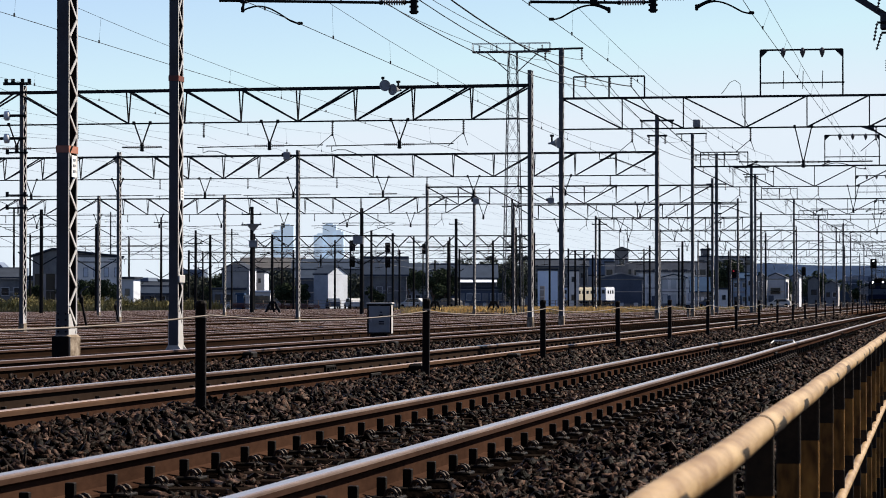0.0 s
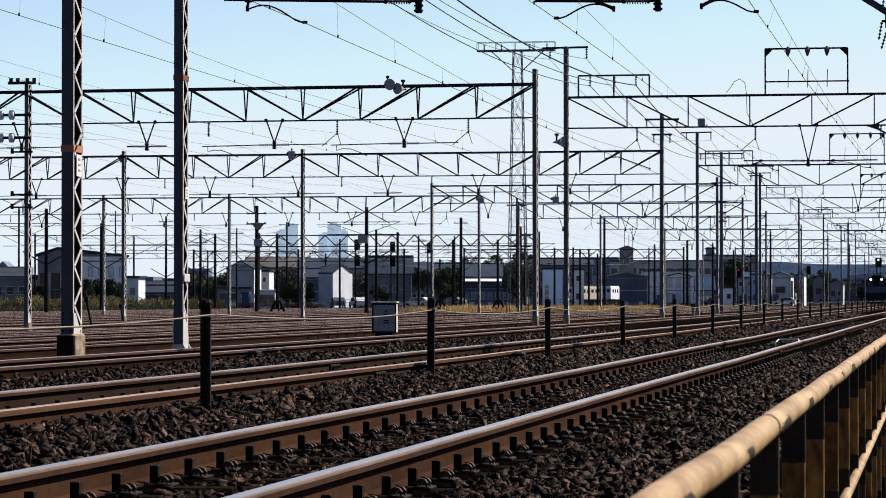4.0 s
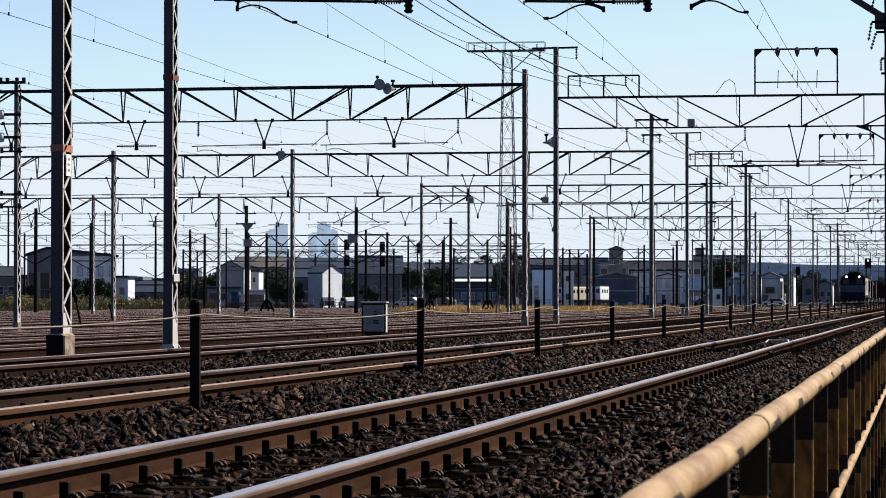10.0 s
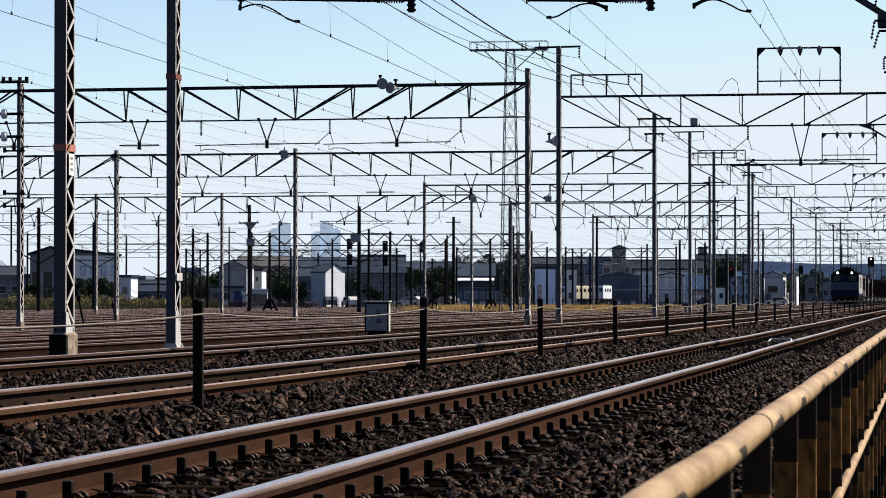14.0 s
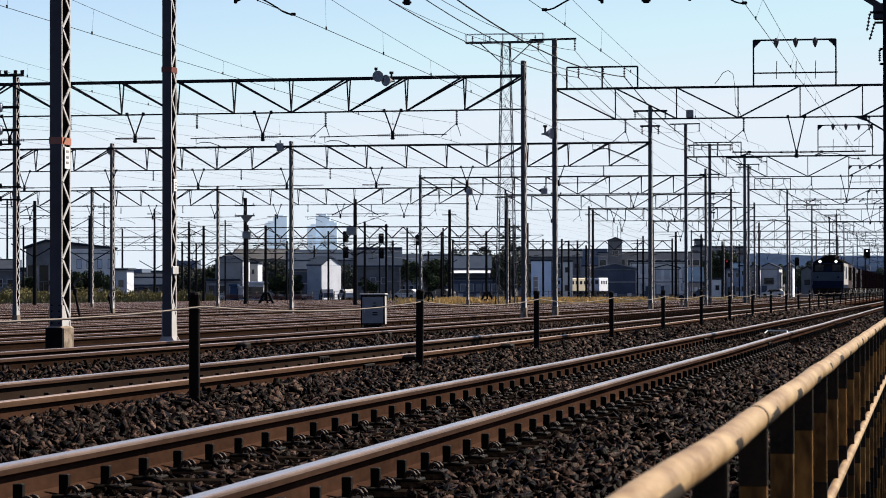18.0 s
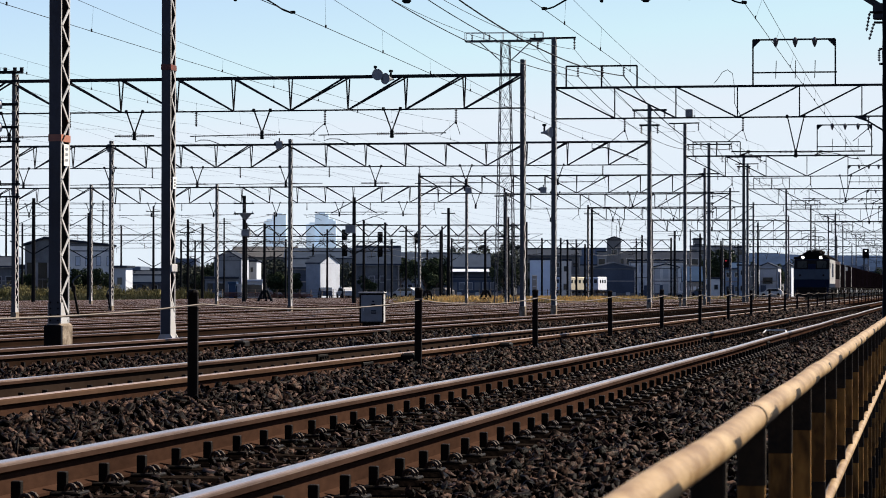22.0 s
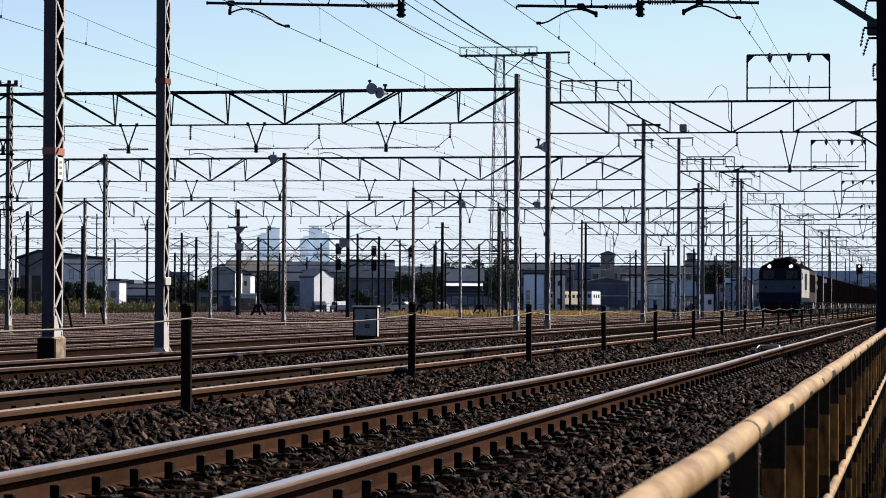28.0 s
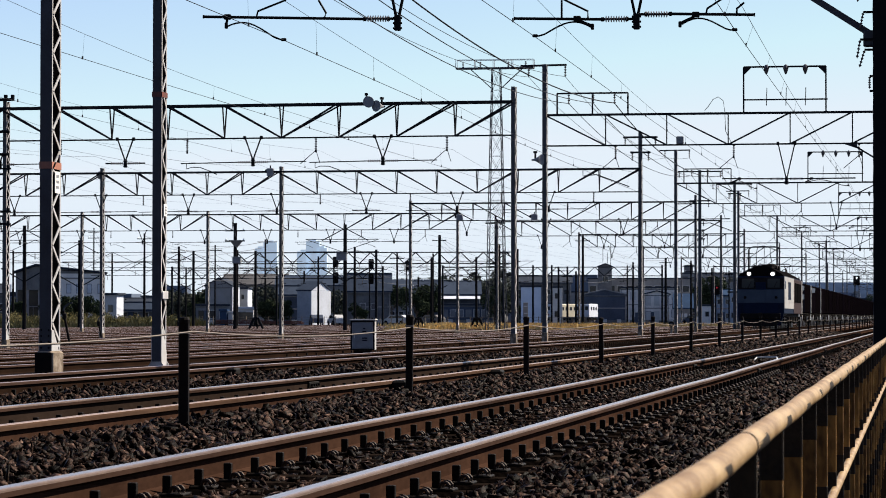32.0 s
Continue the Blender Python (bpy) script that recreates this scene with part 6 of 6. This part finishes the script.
building(-105.0, 428, 4.1, 4.5, 5.75, PALEWALL, ROOFGREY, "grey gabled house with a side wall painted sunlit white", 1.1, 0, 0, side=BRIGHT, eave=0.12)
building(-102.9, 434, 1.3, 3, 5.4, WALLWHITE, ROOFGREY, "narrow white stair house behind the gabled house", 0.0, 2, 1, side=BRIGHT, size=(0.4, 0.7), eave=0.4)
building(-103.6, 416, 4.7, 3, 2.8, WALLGREY, ROOFGREY, "low grey building under a flat dark roof", 0, 1, 3, turn=14, size=(0.8, 1.1), eave=0.6)
building(-100.1, 424, 2.2, 3, 2.4, WALLWHITE, BRIGHT, "low lean-to with a pale canopy", 0, 1, 2, side=WALLWHITE, eave=0.5)
building(-98.6, 403, 0.95, 1.1, 2.0, ROOFBLUE, ROOFBLUE, "small blue equipment hut")
building(-97.7, 403.5, 0.7, 0.9, 1.7, WALLWHITE, WALLWHITE, "small white equipment locker")
building(-91.0, 428, 2.4, 5.8, 5.1, WALLBLUE, ROOFBLUEGREY, "blue-grey gabled house with a white sunlit end wall", 1.2, 0, 0, along="x", side=BRIGHT, turn=-18, eave=0.12)
building(-96.6, 440, 4.8, 8, 4.5, NAVYWALL, ROOFBLUEGREY, "blue-grey shed with a shallow roof", 1.2, 0, 0, along="x", turn=13)
building(-88.9, 460, 7.0, 8, 5.2, WALLDARK, ROOFBLUEGREY, "dark house under a tall blue-grey roof", 2.75, 1, 4, along="x", turn=11, win=WALLBEIGE, size=(0.8, 0.9))
building(-158.5, 680, 15, 16, 8.7, WALLBEIGE, ROOFBROWN, "wide hazy warehouse under a brown-grey roof", 2.5, 2, 7, along="x", turn=14, size=(1.0, 0.9))
building(-128.0, 604, 16.5, 14, 7.7, PALEWALL, ROOFBLUEGREY, "long grey warehouse with a wide metal roof", 2.0, 1, 9, along="x", turn=12, size=(1.0, 1.0))
building(-113.5, 640, 15, 12, 7.2, WALLGREY, ROOFBLUEGREY, "grey storehouse with a wide metal roof", 2.1, 2, 8, along="x", turn=11, size=(0.9, 0.8))
building(-86.9, 525, 11.8, 14, 5.2, NAVYWALL, ROOFBLUEGREY, "shed with a blue-grey sheet roof and white gutter", 2.3, 1, 7, along="x", turn=9.5)
building(-80.6, 510, 9.6, 3, 3.3, NAVYWALL, ROOFGREY, "low dark annex with a row of windows", 0, 1, 7, turn=9, size=(0.9, 1.2), win=WALLGREY)
building(-74.3, 562, 10.8, 10, 7.7, WALLDARK, ROOFGREY, "dark workshop under a low slate roof", 1.3, 2, 6, along="x", turn=8, size=(0.9, 0.9))
building(-66.4, 487, 3.3, 4, 6.2, PALEDEPOT, ROOFGREY, "narrow pale blue-white depot building", 0.0, 0, 0, turn=8, side=WALLWHITE)
building(-63.7, 500, 1.8, 3, 6.2, WALLWHITE, ROOFGREY, "narrow cream depot building", 0.0, 2, 1, turn=7, side=WALLWHITE, size=(0.6, 0.9))
building(-62.1, 558, 8.2, 10, 5.4, NAVYWALL, WALLGREY, "dark blue engine shed with broad door", 0.9, turn=9)
building(-65.8, 594, 2.7, 4, 11.4, WALLDARK, ROOFGREY, "small stair tower on a long block", 0.5, 2, 1, turn=8)
building(-60.0, 606, 21, 10, 9.0, PALEWALL, ROOFGREY, "long flat grey block with two window rows", 0, 2, 11, size=(1.3, 1.2), turn=6)
building(-56.0, 585, 11.4, 8, 6.9, PALEHALL, ROOFGREY, "pale two-storey depot block with white shutters", 0.0, 2, 7, turn=7, win=WALLWHITE, size=(0.9, 1.4))
building(-48.4, 520, 4.4, 8, 5.2, PALEHALL, ROOFGREY, "pale two-storey shed with white shutters", 0.5, 2, 3, win=WALLWHITE, turn=6, size=(0.8, 1.5))
building(-43.0, 512, 3.0, 8, 2.7, PALEWALL, ROOFBLUE, "house with a blue metal roof", 2.4, 1, 4, along="x", turn=6, win=BRIGHT, size=(0.4, 0.5))
building(-37.6, 545, 4.6, 6, 5.2, PALEBLUE, ROOFBLUE, "pale blue house behind the blue roof", 0.9, 2, 3, along="x", turn=6, size=(0.7, 0.8))
building(-38.9, 504, 2.7, 3, 3.1, PALEHALL, ROOFGREY, "small pale house beside the blue roof", 0.0, 1, 2, turn=5, size=(0.6, 0.8))
building(-34.8, 520, 1.7, 3, 5.5, PALEBLUE, ROOFGREY, "narrow pale blue house front", 0.0, 2, 1, turn=5, size=(0.6, 0.8))
building(-48.3, 640, 11.7, 9, 10.6, PALEWALL, ROOFGREY, "grey apartment block with flat roof", 0, 4, 7, size=(1.1, 1.1), turn=5)
building(-52.4, 638, 1.9, 4, 12.1, WALLDARK, ROOFGREY, "stair head of an apartment block", 0, 1, 1, turn=5, size=(0.7, 0.7))
building(-33.4, 530, 1.5, 6, 5.3, WALLDARK, ROOFGREY, "dark house with a white sunlit side", 0.6, 2, 1, side=BRIGHT, size=(0.6, 0.9))
building(-31.2, 540, 3.6, 10, 5.3, WALLBLUE, ROOFGREY, "grey-blue gabled house beside the line", 0.75, 1, 1, side=BRIGHT, size=(1.7, 1.1), eave=0.2)
building(-27.6, 540, 1.1, 8, 5.6, WALLDARK, ROOFGREY, "narrow house with a white sunlit side", 0.4, 2, 1, side=BRIGHT, size=(0.5, 0.9))
building(-25.9, 570, 2.2, 6, 5.0, WALLDARK, ROOFGREY, "dark dwelling with a grey roof", 0.7, 1, 1, turn=3)
building(-22.4, 570, 2.5, 6, 4.2, WALLGREY, ROOFGREY, "grey dwelling with a side wall painted sunlit white", 0.6, 1, 2, side=WALLWHITE, size=(0.7, 0.9))
building(-15.4, 590, 4.5, 8, 3.4, WALLGREY, ROOFGREY, "low grey dwelling beside the line", 0.9, 1, 3)
for x, w, h in ((-120, 14, 5.5), (-152, 18, 6.0), (-75, 18, 6.6)):
    building(x, 630 + w, w, 14, h, PALEWALL, ROOFGREY, "distant grey block behind the depot", 0.0, 2, 6, size=(1.0, 1.0))


# aerials on the stair tower
mast_set = thing("roof_aerial", "thin aerial masts on the stair tower", "aerial", (-65.4, 594, 10.4))
for dx, dh in ((-0.8, 4.6), (0.1, 3.4), (0.8, 5.2)):
    s = Shape()
    s.bar((dx, 0, 0), (dx, 0, dh), 0.1)
    part("mast", s, DARK, mast_set)


# crowded low houses between the yard and the ridge
walls = (WALLDARK, WALLGREY, WALLDARK, WALLBEIGE, WALLGREY)
crowd = random.Random(5)
for k in range(46):
    y = crowd.uniform(640, 820)
    x = y * (-0.085 + 0.062 * k / 46) if k < 24 else y * (-0.29 + 0.2 * (k - 24) / 22)
    w = crowd.uniform(5, 9)
    building(x - 3, y, w, 8, crowd.uniform(3.2, 6.0), walls[k % 5], (ROOFGREY, ROOFBLUEGREY)[k % 3 == 0], "small dark house in the crowded town behind the yard",
             crowd.choice((0, 0.9, 1.4)), 1, 2, along="xy"[k % 2], side=(None, WALLBEIGE)[k % 2])


def tower_block(x, y, w, h, steps, label):
    t = thing("apartment_tower", label, "tower block", (x, y, -0.5), 0, "hazy tower blocks")
    for k, (ox, ww, hh) in enumerate(steps):
        s = Shape()
        s.box((ox, 0, hh / 2), (ww, 5, hh))
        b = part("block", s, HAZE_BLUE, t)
        s = Shape()
        s.box((ox, 0, hh + 0.8), (ww * 0.5, 4, 1.6))
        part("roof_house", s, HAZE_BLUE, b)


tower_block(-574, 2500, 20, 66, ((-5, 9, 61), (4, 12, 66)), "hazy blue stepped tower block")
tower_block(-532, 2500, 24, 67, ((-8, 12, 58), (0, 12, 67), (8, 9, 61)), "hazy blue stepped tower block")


def hill():
    s = Shape()
    n = 70
    vs, fs = [], []
    for i in range(n):
        x = -1100 + 1500 * i / (n - 1)
        h = 38 + 5 * noise.noise((x * 0.006, 0.3, 0)) + 2.5 * noise.noise((x * 0.03, 0.7, 0))
        h *= 0.4 + 0.6 * min(1, max(0, (x + 420) / 230))
        vs += [(x, 3000, -1), (x, 3000 + 80, h), (x, 3000 + 500, h * 0.9), (x, 3500 + 300, -1)]
    for i in range(n - 1):
        for j in range(3):
            fs.append((i * 4 + j, i * 4 + 4 + j, i * 4 + 5 + j, i * 4 + 1 + j))
    s.add(vs, fs)
    tagged(part("hill", s, HILL, smooth=True), "low wooded ridge on the horizon, painted in haze blue", "hill", kind="structure")


hill()


def ridge_houses():
    """Tiny pale houses strewn over the lower slope of the ridge."""
    r = random.Random(3)
    s = Shape()
    for _ in range(420):
        x, u = r.uniform(-420, 60), r.uniform(0.02, 0.75) ** 1.3
        w, h = r.uniform(5, 12), r.uniform(3, 6)
        s.box((x, 2990 + 78 * u, 34 * u + h / 2 - 1), (w, 8, h), 0 if r.random() < 0.6 else 1)
    tagged(part("ridge_houses", s, [TOWN, WALLGREY]), "tiny pale houses on the slope of the ridge", "houses", kind="stuff")


def far_town():
    """Several hundred small roofs between the yard and the ridge."""
    r = random.Random(11)
    s = Shape()
    for k in range(900):
        y = r.uniform(850, 2300)
        x = y * r.uniform(-0.36, -0.02)
        w, d, h = r.uniform(6, 15), r.uniform(6, 12), r.uniform(4, 8.5) + (y - 850) * 0.0035 + (6 if r.random() < 0.05 else 0)
        if r.random() < 0.5:
            s.box((x, y, h / 2), (w, d, h))
        else:
            s.extrude([(-w / 2, 0), (w / 2, 0), (w / 2, h * 0.7), (0, h), (-w / 2, h * 0.7)], lambda u, v, k: (x + u, y + (-d / 2, d / 2)[k], v))
    tagged(part("far_town", s, TOWN), "many small hazy grey-blue houses in the distance", "houses", kind="stuff")


TOWN = paint("distant house walls", (0.1, 0.125, 0.17), 0.9, 0, (0.05, 0.06, 0.085), 0.05, 0.8, 0.4, 0, vary=0.8, island=True)
far_town()
ridge_houses()


def foliage(rng, spots, leaf, name, mat, parent=None):
    """Many small bent leaf clumps round the given centres (x, y, z, radius, count)."""
    vs, fs = [], []
    for x, y, z, r, n in spots:
        for _ in range(n):
            d = rng.normal(size=3)
            d /= np.linalg.norm(d)
            p = np.array((x, y, z)) + d * r * rng.uniform(0.35, 1.0) ** 0.6
            a, b = rng.normal(size=3), rng.normal(size=3)
            a /= np.linalg.norm(a)
            b = np.cross(a, b)
            b /= np.linalg.norm(b)
            k = leaf * rng.uniform(0.6, 1.5)
            o = len(vs)
            vs += [tuple(p - a * k), tuple(p + b * k * 0.6), tuple(p + a * k), tuple(p - b * k * 0.6 + np.cross(a, b) * k * 0.3)]
            fs += [(o, o + 1, o + 2), (o, o + 2, o + 3)]
    s = Shape()
    s.add(vs, fs)
    return part(name, s, mat, parent)


def tree(x, y, h, w, rng):
    """Trunk, forking limbs and a ragged crown of leaf clumps with gaps."""
    t = thing("tree", "dark green broadleaf tree behind the yard", "tree", (x, y, -0.55), 0, "trees")
    s = Shape()
    s.tube((0, 0, 0), (0.05, 0, h * 0.4), 0.17, 8, 0.11)
    tips = []
    for _ in range(8):
        p = (rng.uniform(-1, 1) * w * 0.34, rng.uniform(-1, 1) * w * 0.3, h * rng.uniform(0.42, 0.88))
        s.tube((0.05, 0, h * 0.3), p, 0.07, 6, 0.025)
        for _ in range(2):
            q = (p[0] + rng.normal() * w * 0.14, p[1] + rng.normal() * w * 0.12, min(h * 0.98, max(h * 0.22, p[2] + rng.normal() * h * 0.12)))
            s.tube(p, q, 0.025, 5, 0.01)
            tips.append(q)
    part("trunk", s, BARK, t)
    foliage(rng, [(*p, w * rng.uniform(0.12, 0.26), 260) for p in tips], 0.08 + 0.01 * h, "crown", LEAF, t)


rng = np.random.default_rng(8)
YARD_TREES = ((-97.5, 425, 3.6, 3.6), (-95.0, 425, 3.4, 3.0), (-121.0, 420, 3.4, 4.2), (-141, 425, 3.2, 4.0), (-109, 430, 3.2, 3.0), (-77.6, 440, 5.2, 4.4), (-76.2, 442, 5.6, 4.6), (-131, 424, 4.2, 3.6), (-128.5, 424, 3.8, 3.2), (-107.5, 432, 4.6, 3.2), (-109.5, 436, 5.4, 3.2), (-76.9, 446, 5.9, 4.4), (-96.3, 426, 3.8, 3.4), (-133, 418, 3.0, 3.6), (-86.5, 440, 3.0, 2.6), (-127.6, 428, 4.6, 4.2), (-125.8, 427, 4.0, 3.6))
FAR_TREES = ((-20, 620, 5.4, 5), (-24, 610, 5.0, 4), (-111, 600, 8.5, 7), (-99, 605, 8.8, 7), (-75, 505, 5.0, 4), (-68.5, 500, 5.5, 4), (-70, 470, 5.6, 4), (-117, 470, 6.0, 6), (-26, 600, 6.4, 6), (-33, 590, 6.0, 5), (-40, 560, 5.5, 4), (-13, 640, 5.5, 5), (-47.0, 625, 10.5, 5.5), (-44.5, 628, 9.5, 5), (-49.5, 622, 8.8, 5.5), (-37, 610, 6.6, 5), (-30, 640, 7.0, 6))
for x, y, h, w in YARD_TREES + FAR_TREES:
    tree(x, y, h, w, rng)


def verge(name, x0, x1, y0, y1, n, height, mat, label, wide=0.05, clump=1.0):
    """Upright, leaning blades and stems in uneven tufts."""
    cx, cy = rng.uniform(x0, x1, n // 24), rng.uniform(y0, y1, n // 24)
    ch = height * rng.uniform(0.45, 1.15, n // 24)
    vs, fs = [], []
    for k in range(n):
        c = k % len(cx)
        x, y = cx[c] + rng.normal() * clump, cy[c] + rng.normal() * clump
        hh, w = ch[c] * rng.uniform(0.45, 1.1), wide * rng.uniform(0.5, 1.6)
        lx, ly, a = rng.normal() * 0.28 * hh, rng.normal() * 0.28 * hh, rng.uniform(-0.9, 0.9)
        dx, dy = math.cos(a) * w, math.sin(a) * w
        o = len(vs)
        vs += [(x - dx, y - dy, -0.57), (x + dx, y + dy, -0.57), (x + lx * 0.4 + dx * 1.3, y + ly * 0.4 + dy, -0.57 + hh * 0.6), (x + lx, y + ly, -0.57 + hh), (x + lx * 0.4 - dx * 1.3, y + ly * 0.4 - dy, -0.57 + hh * 0.6)]
        fs += [(o, o + 1, o + 2, o + 4), (o + 4, o + 2, o + 3)]
    s = Shape()
    s.add(vs, fs)
    tagged(part(name, s, mat), label, "vegetation", kind="stuff")


def woods(x0, x1, y0, y1, top, n, label):
    """A mass of far tree crowns as one body of leaves with an uneven top."""
    spots = []
    for _ in range(n):
        x, y = rng.uniform(x0, x1), rng.uniform(y0, y1)
        hh = top * (0.78 + 0.22 * noise.noise((x * 0.25, y * 0.05, 1.7))) * rng.uniform(0.35, 1.0)
        spots.append((x, y, hh - 1.0, rng.uniform(0.7, 1.5), 70))
    tagged(foliage(rng, spots, 0.24, "woods", WOODS), label, "trees", kind="stuff")


woods(-87.5, -78.5, 545, 553, 9.4, 170, "hazy grey-brown trees behind the depot")
woods(-140, -122, 560, 572, 8.2, 130, "hazy grey-brown trees behind the houses")
woods(-123, -114.5, 458, 464, 5.6, 90, "low trees beside the gabled house")
woods(-112, -97, 478, 486, 7.0, 110, "hazy grey-green trees behind the houses")
woods(-160, -134, 470, 480, 4.8, 110, "low hazy trees behind the works hall")
woods(-129, -98, 695, 712, 13.9, 210, "far hazy trees behind the sheds")
verge("bushes", -124, -86, 326, 341, 9000, 1.25, SCRUB, "low dusty olive scrub along the yard edge", 0.06, 0.9)
clumps = []
for k in range(420):
    x, y = rng.uniform(-124, -86.0), rng.uniform(325, 342)
    r = rng.uniform(0.25, 0.6) * (1.25 + 0.75 * noise.noise((x * 0.16, y * 0.1, 4.2)))
    clumps.append((x, y, -0.55 + r * rng.uniform(0.6, 1.7), r, 95))
tagged(foliage(rng, clumps, 0.07, "shrubs", SCRUB), "olive and straw-coloured shrubs along the yard edge", "vegetation", kind="stuff")
verge("dry_grass", -47, -29, 254, 287, 30000, 0.6, DRY, "strip of dry yellow grass at the yard edge", 0.03, 0.7)
verge("dry_grass_far", -62, -22, 330, 352, 5000, 0.6, DRY, "thin dry grass beyond the sidings", 0.04, 0.9)
verge("dry_scrub", -124, -85, 300, 320, 5000, 0.55, SCRUB, "dry brown scrub beside the sidings", 0.05, 0.9)


# ---- parked railcar, cars and fence at the depot ----
CREAMBODY = paint("cream railcar paint", (0.5, 0.46, 0.36), 0.6, 0, (0.38, 0.34, 0.26), 0.6, 0.7, 5, 0.05)


def railcar(x, y, turn, n, coat, label):
    t = thing("railcar", label, "railcar", (x, y, -0.3), turn, "parked railcars")
    e0 = 0.725 * n + 0.6
    s = Shape()
    s.box((0, 0, 2.1), (2.5, 2 * e0, 2.5), 0, 0.12)
    part("body", s, coat, t)
    s = Shape()
    s.box((0, -e0, 2.1), (2.52, 0.7, 2.4), 0, 0.1)
    cab = part("cab", s, BRIGHT, t, "white cab end")
    for dx, dw in ((-0.8, 0.6), (0, 0.5), (0.8, 0.6)):
        s = Shape()
        s.box((dx, -e0 - 0.36, 2.55), (dw, 0.05, 0.7), 0, 0.02)
        part("front_window", s, GLASS, cab)
    for dx in (-0.85, 0.85):
        s = Shape()
        s.box((dx, -e0 - 0.37, 1.35), (0.4, 0.05, 0.3), 0, 0.02)
        part("headlamp", s, BRIGHT if dx > 0 else ORANGE, cab)
    for k in range(n):
        for e in (-1, 1):
            s = Shape()
            s.box((e * 1.25, -0.725 * (n - 1) + 1.45 * k, 2.5), (0.06, 0.8, 0.6), 0, 0.02)
            part("window", s, GLASS, t)
    s = Shape()
    s.box((0, 0, 3.42), (2.3, 2 * e0 - 0.2, 0.2), 0, 0.06)
    part("roof", s, ROOFGREY, t)
    bogie(t, -0.725 * n + 0.6)
    bogie(t, 0.725 * n - 0.6)


railcar(-63.2, 541, -10, 3, BRIGHT, "parked white railcar at the depot")
railcar(-67.8, 548, -25, 6, CREAMBODY, "parked cream railcar at the depot")


def car(x, y, mat, label, turn=90):
    t = thing("car", label, "car", (x, y, -0.5), turn, "parked cars")
    s = Shape()
    s.extrude([(-2.1, 0.25), (2.1, 0.25), (2.1, 0.75), (1.2, 0.9), (0.6, 1.42), (-1.3, 1.45), (-2.05, 0.95)], lambda u, v, k: ((-0.82, 0.82)[k], u, v))
    part("body", s, mat, t)
    for e in (-1, 1):
        s = Shape()
        s.extrude([(0.95, 0.93), (0.5, 1.34), (-1.2, 1.36), (-1.6, 0.95)], lambda u, v, k: (e * (0.815 + 0.02 * k), u, v))
        part("side_glass", s, GLASS, t)
        for u in (-1.3, 1.3):
            s = Shape()
            s.lathe((e * 0.8, u, 0.31), [(0.2, -0.1), (0.31, -0.1), (0.31, 0.08), (0.2, 0.1)], 12, "x")
            part("wheel", s, POSTBLACK, t)


for x, y, m, l, turn in ((-86.4, 408, NAVYWALL, "dark blue car parked at the depot", 18), (-83.9, 410, WALLWHITE, "white car parked at the depot", 25), (-77, 420, WALLWHITE, "white van parked at the depot", 70),
                         (-72.5, 424, WALLBEIGE, "beige car parked at the depot", 60), (-30, 525, WALLWHITE, "white car parked at the depot", 90), (-40.6, 505, NAVYWALL, "dark blue car parked at the depot", 60)):
    car(x, y, m, l, turn)

yf = thing("wire_fence", "low pale fence along the far edge of the yard", "fence", (0, 404, -0.5))
for k in range(60):
    s = Shape()
    s.box((-142 + 1.6 * k, 0, 0.6), (0.09, 0.09, 1.2))
    part("fence_post", s, CONCRETE, yf)
for z in (0.3, 0.7, 1.1):
    s = Shape()
    s.bar((-142, 0, z), (-47, 0, z), 0.04)
    part("rail_bar", s, CONCRETE, yf)


STACKRUST = paint("red-brown rusted steel", (0.12, 0.05, 0.036), 0.85, 0, (0.05, 0.026, 0.021), 0.6, 0.9, 4, 0.2, spec=0.05)


def rail_stack(x, y, n, length, label):
    """A pile of old rails on two timbers."""
    t = thing("rail_stack", label, "rail stack", (x, y, -0.55), 90, "stacks of old rails")
    for e in (-1, 1):
        s = Shape()
        s.box((0, e * length * 0.3, 0.1), (1.3, 0.2, 0.2))
        part("bearer", s, WOODPOLE, t)
    k = 0
    for row in range(n):
        for c in range(6 - row):
            s = Shape()
            u = -0.55 + 0.1 * row + 0.2 * c
            s.box((u, 0.2 * ((k * 7) % 5 - 2), 0.26 + 0.15 * row), (0.15, length, 0.12), 0, 0.03)
            part("old_rail", s, STACKRUST, t)
            k += 1


rail_stack(-95.2, 398, 4, 6.0, "stack of red-brown rusted rails beside the yard")
rail_stack(-101.6, 396, 3, 4.0, "low stack of rusted rails beside the yard")
rail_stack(-88.6, 396, 3, 5.0, "low stack of rusted rails beside the yard")


# ---- movement: the freight train slows as it nears ----
def motions():
    for ob, back in TRAIN:
        rows = []
        for k in range(17):
            t = 2.0 * k
            y = 443.4 - 9.358 * t - 0.04354 * t * t + 0.0025805 * t ** 3
            rows.append((t, pose(-10.6, y + back, -0.07)))
        walk(ob, rows)


motions()
